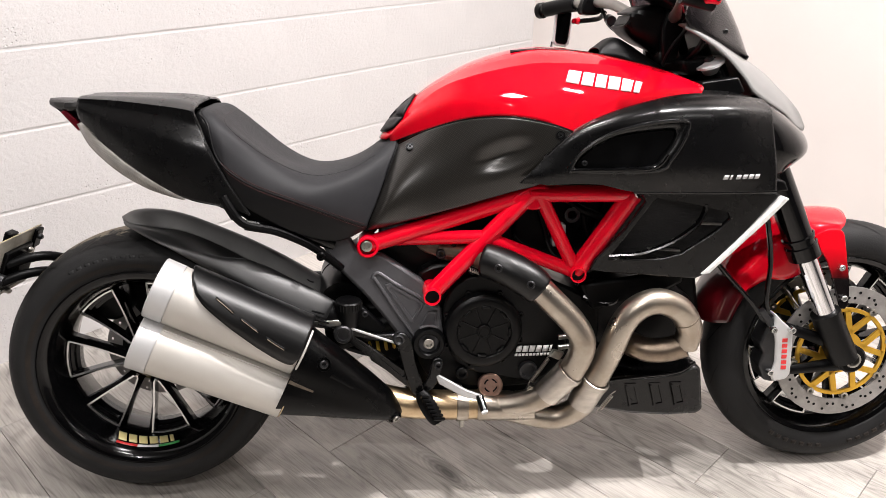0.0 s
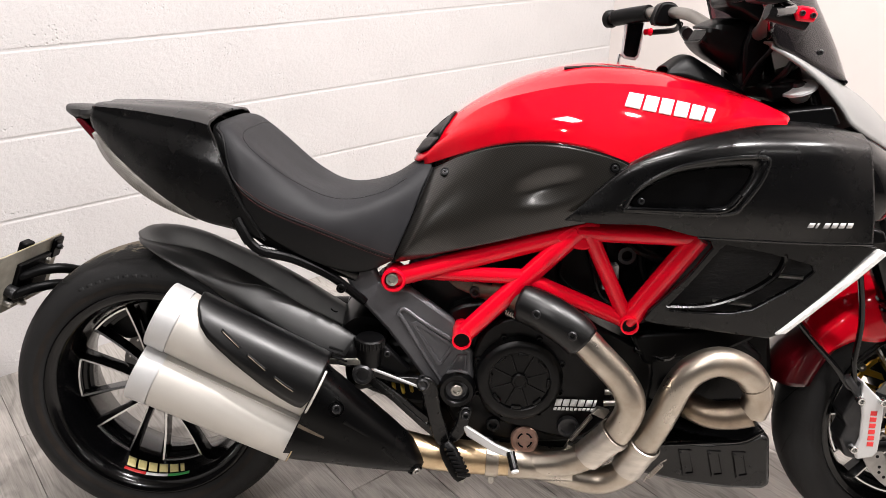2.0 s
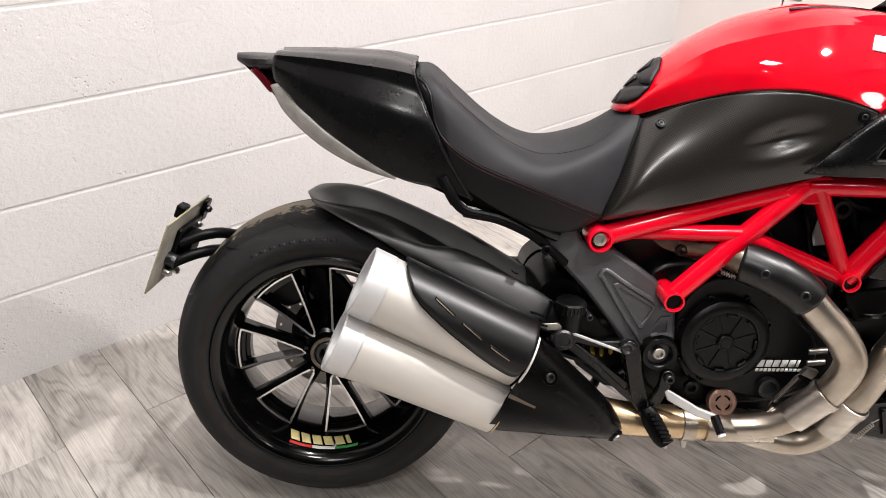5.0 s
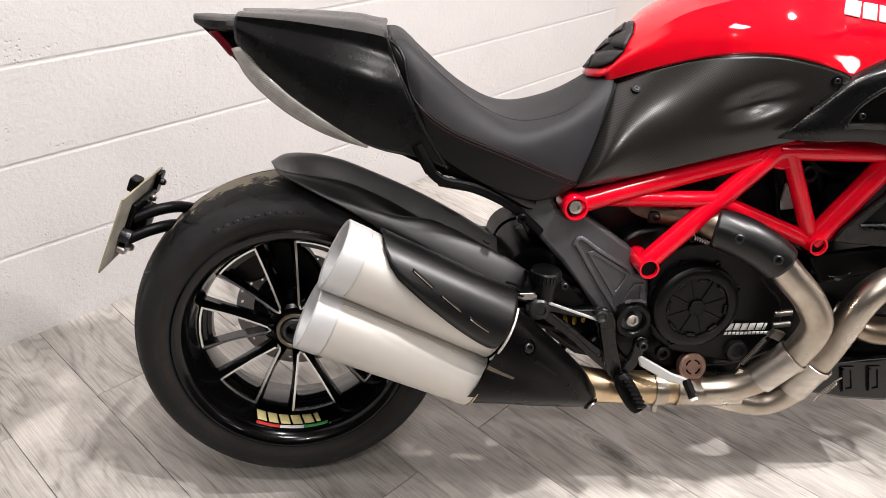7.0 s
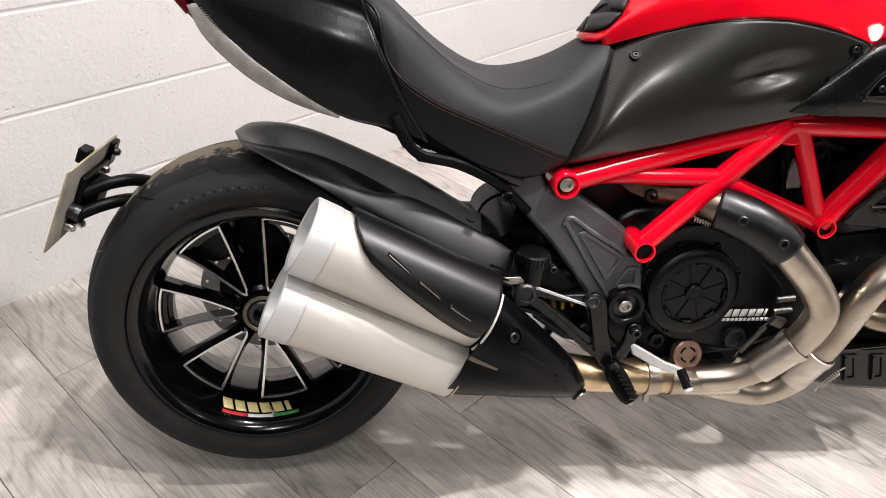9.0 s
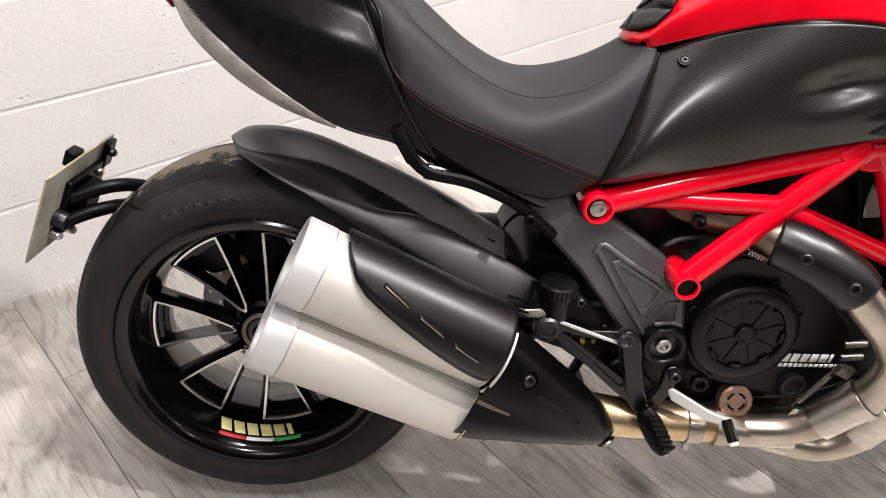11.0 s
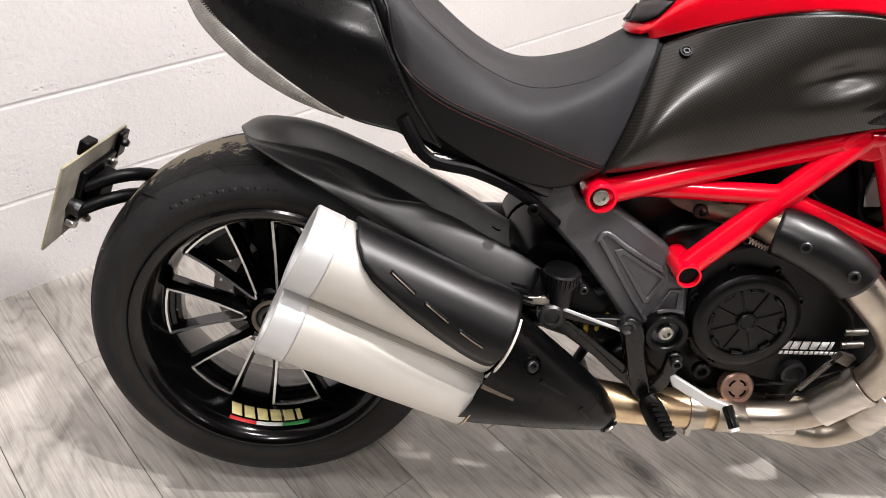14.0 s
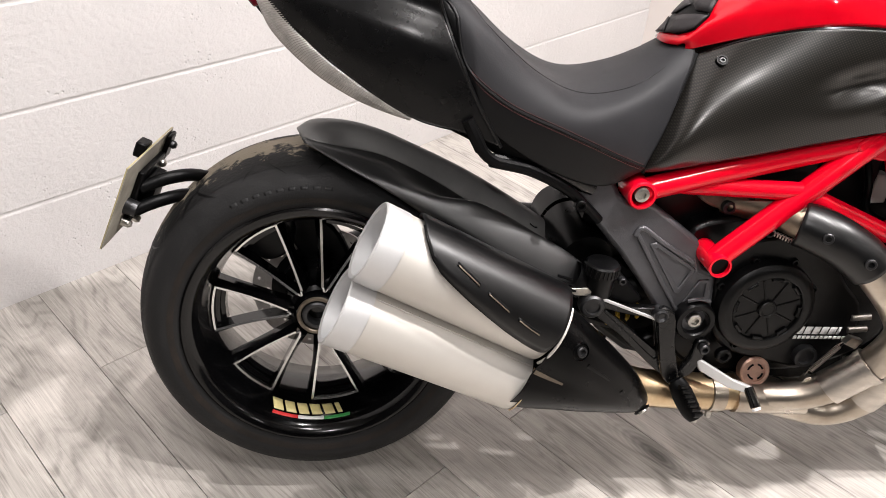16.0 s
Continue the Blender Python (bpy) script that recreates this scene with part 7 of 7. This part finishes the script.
lamp_curves = [
    [(1.318, -0.158, 0.742), (1.352, -0.150, 0.738), (1.380, -0.122, 0.742), (1.415, -0.065, 0.750), (1.430, 0, 0.756)],
    [(1.300, -0.178, 0.790), (1.350, -0.170, 0.785), (1.398, -0.146, 0.780), (1.440, -0.085, 0.778), (1.462, 0, 0.780)],
    [(1.286, -0.176, 0.845), (1.335, -0.166, 0.838), (1.385, -0.138, 0.823), (1.438, -0.078, 0.805), (1.470, 0, 0.798)],
    [(1.276, -0.156, 0.893), (1.318, -0.136, 0.878), (1.375, -0.102, 0.852), (1.432, -0.050, 0.824), (1.470, 0, 0.806)],
]
lamp_ob = part("headlamp", skin(lamp_curves, 28, 26), GLOSS, bike, "dark glossy headlamp", solid=0.004)
part("headlamp_half", skin([mirrored(c) for c in lamp_curves], 28, 26), GLOSS, lamp_ob, solid=0.004)
part("lamp_edge", tube([(1.405, -0.108, 0.779), (1.435, -0.075, 0.776), (1.455, -0.048, 0.775)], 0.003, 12, 8), LENS, lamp_ob)
part("lamp_chin", skin([[(1.345, -0.142, 0.752), (1.385, -0.112, 0.756), (1.42, -0.07, 0.766)], [(1.340, -0.144, 0.738), (1.378, -0.108, 0.743), (1.41, -0.062, 0.752)]], 14, 6), FADED, lamp_ob, solid=0.003)
part("headlamp_base", prism([(1.31, 0.74), (1.335, 0.735), (1.345, 0.715), (1.318, 0.712)], -0.21, 0.05), MATT, lamp_ob, bevel=0.004)
screen = part("windscreen", skin([
    [(1.135, -0.146, 1.030), (1.112, -0.148, 1.075), (1.09, -0.146, 1.14), (1.07, -0.140, 1.22)],
    [(1.215, -0.125, 0.998), (1.195, -0.124, 1.05), (1.165, -0.122, 1.12), (1.12, -0.115, 1.22)],
    [(1.295, -0.070, 0.972), (1.262, -0.076, 1.035), (1.222, -0.078, 1.10), (1.15, -0.075, 1.22)],
    [(1.314, 0, 0.968), (1.278, 0, 1.032), (1.236, 0, 1.10), (1.165, 0, 1.22)],
], 24, 28, mirror=True), SMOKE, bike, "smoked acrylic fly screen", solid=0.003)
part("screen_bead", tube([(1.295, -0.072, 0.972), (1.310, -0.035, 0.967), (1.315, 0, 0.966), (1.310, 0.035, 0.967), (1.295, 0.072, 0.972)], 0.003, 24, 8), MATT, screen)
for q in ((1.222, -0.120, 1.022),):
    bolt(screen, q, 0.0042, 0.003, DARKBOLT, (0.3, 0.9, 0.2))

clamp = part("triple_clamp", prism([(1.14, 0.965), (1.21, 0.975), (1.235, 0.945), (1.15, 0.935)], -0.115, 0.23), MATT, bike, "black triple clamp", bevel=0.008)
part("lower_clamp", prism([(1.27, 0.83), (1.34, 0.815), (1.35, 0.785), (1.28, 0.79)], -0.125, 0.25), MATT, clamp, bevel=0.008)
part("steering_head", tube([(1.20, 0, 0.98), (1.30, 0, 0.78)], 0.04, 4, 20, straight=True), MATT, clamp)
part("cowl_inner", prism([(1.17, 0.93), (1.235, 0.92), (1.262, 0.885), (1.25, 0.86), (1.20, 0.88), (1.16, 0.90)], -0.105, 0.21), MATT, clamp, bevel=0.01)
part("ignition_dish", lathe([(0.002, 0.0), (0.002, 0.012), (0.004, 0.016), (0.006, 0.030), (0.010, 0.031), (0.014, 0.024), (0.030, 0.014)], (1.195, -0.112, 0.968), (0.35, 0.25, -0.9), 28), RING, clamp, "brushed round dish")
part("ignition_collar", lathe([(-0.004, 0.0), (-0.004, 0.009), (0.0, 0.0105), (0.006, 0.0105)], (1.195, -0.112, 0.968), (0.35, 0.25, -0.9), 20), DARKBOLT, clamp)
for y in (-0.05, 0.05):
    part("riser", prism([(1.118, 0.955), (1.150, 0.960), (1.158, 1.03), (1.150, 1.066), (1.122, 1.068), (1.112, 1.03)], y - 0.014, 0.028), MATT, clamp, bevel=0.006)
    bolt(clamp, (1.136, y - 0.014, 1.05), 0.007, 0.005, DARKBOLT)
for pts, r in (([(1.14, 0.03, 0.955), (1.125, 0.05, 0.98), (1.13, 0.06, 1.03), (1.15, 0.08, 1.07)], 0.009), ([(1.17, -0.02, 0.95), (1.155, -0.02, 0.99), (1.165, -0.05, 1.06)], 0.008), ([(1.20, 0.0, 0.94), (1.19, 0.03, 1.0), (1.17, 0.05, 1.08)], 0.011), ([(1.16, -0.08, 0.96), (1.175, -0.12, 1.0), (1.19, -0.10, 1.05), (1.17, -0.05, 1.09)], 0.006), ([(1.12, -0.06, 0.955), (1.128, -0.08, 0.99), (1.15, -0.10, 1.03), (1.16, -0.12, 1.07)], 0.004), ([(1.15, -0.10, 1.045), (1.17, -0.13, 1.035), (1.19, -0.12, 1.055)], 0.004)):
    part("loom", tube(pts, r, 18, 10), MATT, clamp)
part("cowl_floor", prism([(1.17, 0.925), (1.245, 0.935), (1.262, 0.905), (1.235, 0.895), (1.16, 0.905)], -0.15, 0.30), MATT, clamp, bevel=0.004)
part("cowl_tube", tube([(1.215, -0.105, 0.965), (1.238, -0.105, 0.915)], 0.014, 4, 16, straight=True), GLOSS, clamp)
dash = part("instrument_pod", skin([
    [(1.038, 0.05, 1.032), (1.055, 0.05, 1.015), (1.09, 0.05, 0.995), (1.115, 0.05, 0.990)],
    [(1.040, -0.030, 1.034), (1.060, -0.035, 1.012), (1.10, -0.03, 0.988), (1.118, -0.02, 0.975)],
    [(1.045, -0.045, 1.044), (1.075, -0.052, 1.040), (1.11, -0.050, 1.030), (1.135, -0.045, 1.020)],
    [(1.048, -0.040, 1.056), (1.078, -0.044, 1.068), (1.11, -0.044, 1.070), (1.136, -0.040, 1.062)],
    [(1.050, 0.05, 1.058), (1.080, 0.05, 1.072), (1.11, 0.05, 1.074), (1.138, 0.05, 1.066)],
], 18, 30), MATT, bike, "black handlebar instrument pod", solid=0.004)
part("pod_face", prism([(1.040, 1.034), (1.062, 1.020), (1.082, 1.048), (1.052, 1.056)], -0.048, 0.094), MATT, dash, bevel=0.004)
part("dash_body", prism([(1.06, 1.10), (1.09, 1.085), (1.135, 1.062), (1.150, 1.075), (1.125, 1.12), (1.09, 1.15)], -0.10, 0.10, smooth=26), MATT, dash, bevel=0.008)
part("dash_foot", prism([(1.112, 1.0), (1.135, 0.956), (1.155, 0.955), (1.165, 1.03), (1.14, 1.06), (1.115, 1.05)], -0.045, 0.09), MATT, dash, bevel=0.006)
bar = part("handlebar", tube([(0.965, 0.43, 1.078), (1.03, 0.335, 1.090), (1.085, 0.24, 1.088), (1.115, 0.15, 1.062), (1.135, 0.06, 1.05), (1.138, 0, 1.05), (1.135, -0.06, 1.05), (1.115, -0.15, 1.070), (1.085, -0.24, 1.100), (1.03, -0.335, 1.112), (0.965, -0.43, 1.106)], 0.0125, 60, 14), mat("titanium_grey_bar", (0.30, 0.285, 0.265), 0.35, 0.9, spot=0.15, scale=30), bike, "titanium grey tapered handlebar")
for s in (1, -1):
    dz = 0 if s > 0 else 0.028
    part("grip", tube([(0.972, 0.42 * s, 1.079 + dz), (1.0, 0.38 * s, 1.085 + dz), (1.03, 0.335 * s, 1.090 + dz)], 0.0185, 14, 16), MATT, bar, "black rubber grip")
    part("bar_end", lathe([(-0.012, 0), (-0.012, 0.015), (-0.006, 0.0205), (0.008, 0.0205), (0.010, 0.016)], (0.962, 0.435 * s, 1.077 + dz), (0.55, -0.83 * s, 0.06), 20), MATT, bar)
    part("switch_housing", prism([(1.028, 1.070 + dz), (1.04, 1.108 + dz), (1.07, 1.11 + dz), (1.085, 1.085 + dz), (1.075, 1.066 + dz), (1.05, 1.062 + dz)], 0.27 if s > 0 else -0.32, 0.05, smooth=24), MATT, bar, bevel=0.005)
    part("control_lever", tube([(1.085, 0.27 * s, 1.068 + dz), (1.085, 0.32 * s, 1.055 + dz), (1.055, 0.36 * s, 1.050 + dz), (1.035, 0.38 * s, 1.048 + dz)], 0.006, 16, 8), MATT if s > 0 else GLOSS, bar)
    if s > 0:
        part("lever_tip", lathe([(-0.01, 0), (-0.01, 0.006), (0.008, 0.009), (0.014, 0.0)], (1.040, 0.37 * s if s > 0 else -0.37, 1.050 + dz), (0.5, -0.8 * s, 0), 14), FRAME_RED, bar, "red lever tip")
    part("cable", tube([(1.075, 0.26 * s, 1.075 + dz), (1.09, 0.23 * s, 1.035 + dz), (1.11, 0.18 * s, 1.022 + dz), (1.13, 0.12 * s, 1.045)], 0.005, 18, 8), GLOSS, bar)
part("lever_pivot", lathe([(-0.012, 0), (-0.012, 0.012), (0.012, 0.012), (0.012, 0)], (1.09, 0.235, 1.05), (0, 1, 0.2), 16), DARKBOLT, bar)
part("brake_master", prism([(1.103, 1.080), (1.110, 1.090), (1.130, 1.087), (1.137, 1.078), (1.132, 1.066), (1.108, 1.068)], -0.285, 0.03), FRAME_RED, bar, "red anodised master cylinder clamp", bevel=0.003)
for q in ((1.112, -0.287, 1.079), (1.128, -0.287, 1.076)):
    bolt(bar, q, 0.004, 0.003, DARKBOLT)
part("master_body", tube([(1.07, -0.262, 1.082), (1.13, -0.262, 1.068)], 0.014, 4, 14, straight=True), MATT, bar)
mirror_ob = part("mirror", prism([(0.990, 1.080), (1.000, 1.087), (1.030, 1.081), (1.037, 1.072), (1.028, 0.992), (1.020, 0.984), (0.992, 0.988), (0.985, 0.997)], 0.385, 0.012), RING, bike, "chrome-rimmed rectangular mirror on the bar end", bevel=0.003)
part("mirror_face", prism([(0.995, 1.074), (1.003, 1.080), (1.027, 1.075), (1.031, 1.068), (1.023, 0.998), (1.017, 0.991), (0.996, 0.994), (0.990, 1.001)], 0.3825, 0.004), GLOSS, mirror_ob, "dark mirror shell", bevel=0.001)
part("mirror_stalk", tube([(1.01, 0.395, 1.08), (1.0, 0.40, 1.098), (0.985, 0.41, 1.09)], 0.006, 12, 10), CHROME, mirror_ob)
part("mirror_tail", tube([(0.984, 0.392, 0.998), (0.982, 0.392, 0.975), (0.992, 0.392, 0.968)], 0.004, 10, 8), CHROME, mirror_ob)

# hoses to the front brake
for pts in ([(1.325, -0.145, 0.70), (1.352, -0.135, 0.62), (1.372, -0.125, 0.54), (1.375, -0.12, 0.46), (1.388, -0.115, 0.405)], [(1.235, -0.12, 0.56), (1.29, -0.12, 0.50), (1.34, -0.12, 0.45), (1.372, -0.115, 0.41), (1.395, -0.115, 0.39)]):
    part("brake_hose", tube(pts, 0.0055, 30, 10), GLOSS, bike, "black brake hose")
for q in ((1.385, -0.118, 0.405), (1.395, -0.118, 0.392), (1.372, -0.12, 0.42)):
    part("hose_joint", lathe([(-0.01, 0), (-0.01, 0.008), (0.01, 0.008), (0.01, 0)], q, (0.6, 0, -0.8), 12), DARKBOLT, bike)

# side stand, on the far side
stand = part("side_stand", tube([(0.62, 0.13, 0.25), (0.60, 0.20, 0.13), (0.585, 0.235, 0.052)], 0.011, 12, 12), MATT, bike, "black side stand resting on the floor")
part("stand_foot", prism([(0.56, 0.047), (0.615, 0.047), (0.61, 0.054), (0.565, 0.054)], 0.215, 0.045), MATT, stand, bevel=0.003)

# ---- floor boards and wall blocks ----
PLANK_W, PLANK_L, GAPW = 0.185, 1.22, 0.0010


def chamfered(w, h, deep, cut, side=None, drop=None):
    """A block centred on its face, which looks along +z."""
    me = bpy.data.meshes.new("piece")
    x, y = w / 2, h / 2
    side = cut if side is None else side
    drop = cut if drop is None else drop
    vs = [(-x, -y, -deep), (x, -y, -deep), (x, y, -deep), (-x, y, -deep), (-x, -y, -drop), (x, -y, -drop), (x, y, -drop), (-x, y, -drop), (-x + side, -y + cut, 0), (x - side, -y + cut, 0), (x - side, y - cut, 0), (-x + side, y - cut, 0)]
    fs = [(8, 9, 10, 11)]
    for i in range(4):
        j = (i + 1) % 4
        fs += [(4 + i, 4 + j, 8 + j, 8 + i), (i, j, 4 + j, 4 + i)]
    me.from_pydata(vs, [], fs)
    me.update()
    return me


boards = {}


def board(long):
    key = round(long, 3)
    if key not in boards:
        boards[key] = chamfered(PLANK_W - GAPW, long - GAPW, 0.0075, 0.0008)
        boards[key].materials.append(OAK)
    return boards[key]


rng = random.Random(4)
ends = {-1: 0.314, -2: 1.19, 2: 0.978, 5: 1.675, 0: 0.975, 1: 0.30, 3: 0.70, 4: 0.62, 6: 0.75, -3: 0.316}
row = math.floor((FAR_U + 0.4 - 0) / PLANK_W)
u = -0.400 + PLANK_W * (row + 3)
while u < CORNER + PLANK_W:
    k = round((u + 0.215) / PLANK_W)
    first = ends.get(k - 1, rng.uniform(0.05, 1.2))
    d = first - PLANK_L
    while d > 0:
        d -= PLANK_L
    while d < FAR_D + 0.1:
        near, far = max(d, 0.0), min(d + PLANK_L, FAR_D)
        if far - near < 0.03 or u + PLANK_W < FAR_U or u > CORNER:
            d += PLANK_L
            continue
        mid = Matrix.Translation(room(u + PLANK_W / 2, (near + far) / 2, 0.0)) @ Matrix.Rotation(AZ, 4, "Z")
        ob = new("plank", board(far - near))
        ob.parent = floor
        ob.matrix_world = mid
        d += PLANK_L
    u += PLANK_W

BLOCK_L, COURSE, FIRST = 0.445, 0.2181, 0.2278
blocks = {}


def block_mesh(w, h):
    key = (round(w, 3), round(h, 3))
    if key not in blocks:
        blocks[key] = chamfered(w, h, 0.02, 0.0042, 0.0, 0.0014)
        blocks[key].materials.append(BLOCK)
    return blocks[key]


z0, z1, c = -0.01, FIRST, 0
while z0 < CEIL:
    u = 0.07 + (0.2225 if c % 2 == 0 else 0.0) - 10 * BLOCK_L
    while u < CORNER:
        w = min(u + BLOCK_L, CORNER) - u
        h = min(z1, CEIL) - z0
        if w > 0.02 and h > 0.02:
            ob = new("block", block_mesh(w, h - 0.004))
            ob.parent = wall_north
            basis = Matrix((ALONG, Vector((0, 0, 1)), -OUT)).transposed().to_4x4()
            ob.matrix_world = Matrix.Translation(room(u + w / 2, rng.uniform(-0.0004, 0.0004), (z0 + min(z1, CEIL)) / 2)) @ basis
        u += BLOCK_L
    z0, z1, c = z1, z1 + COURSE, c + 1
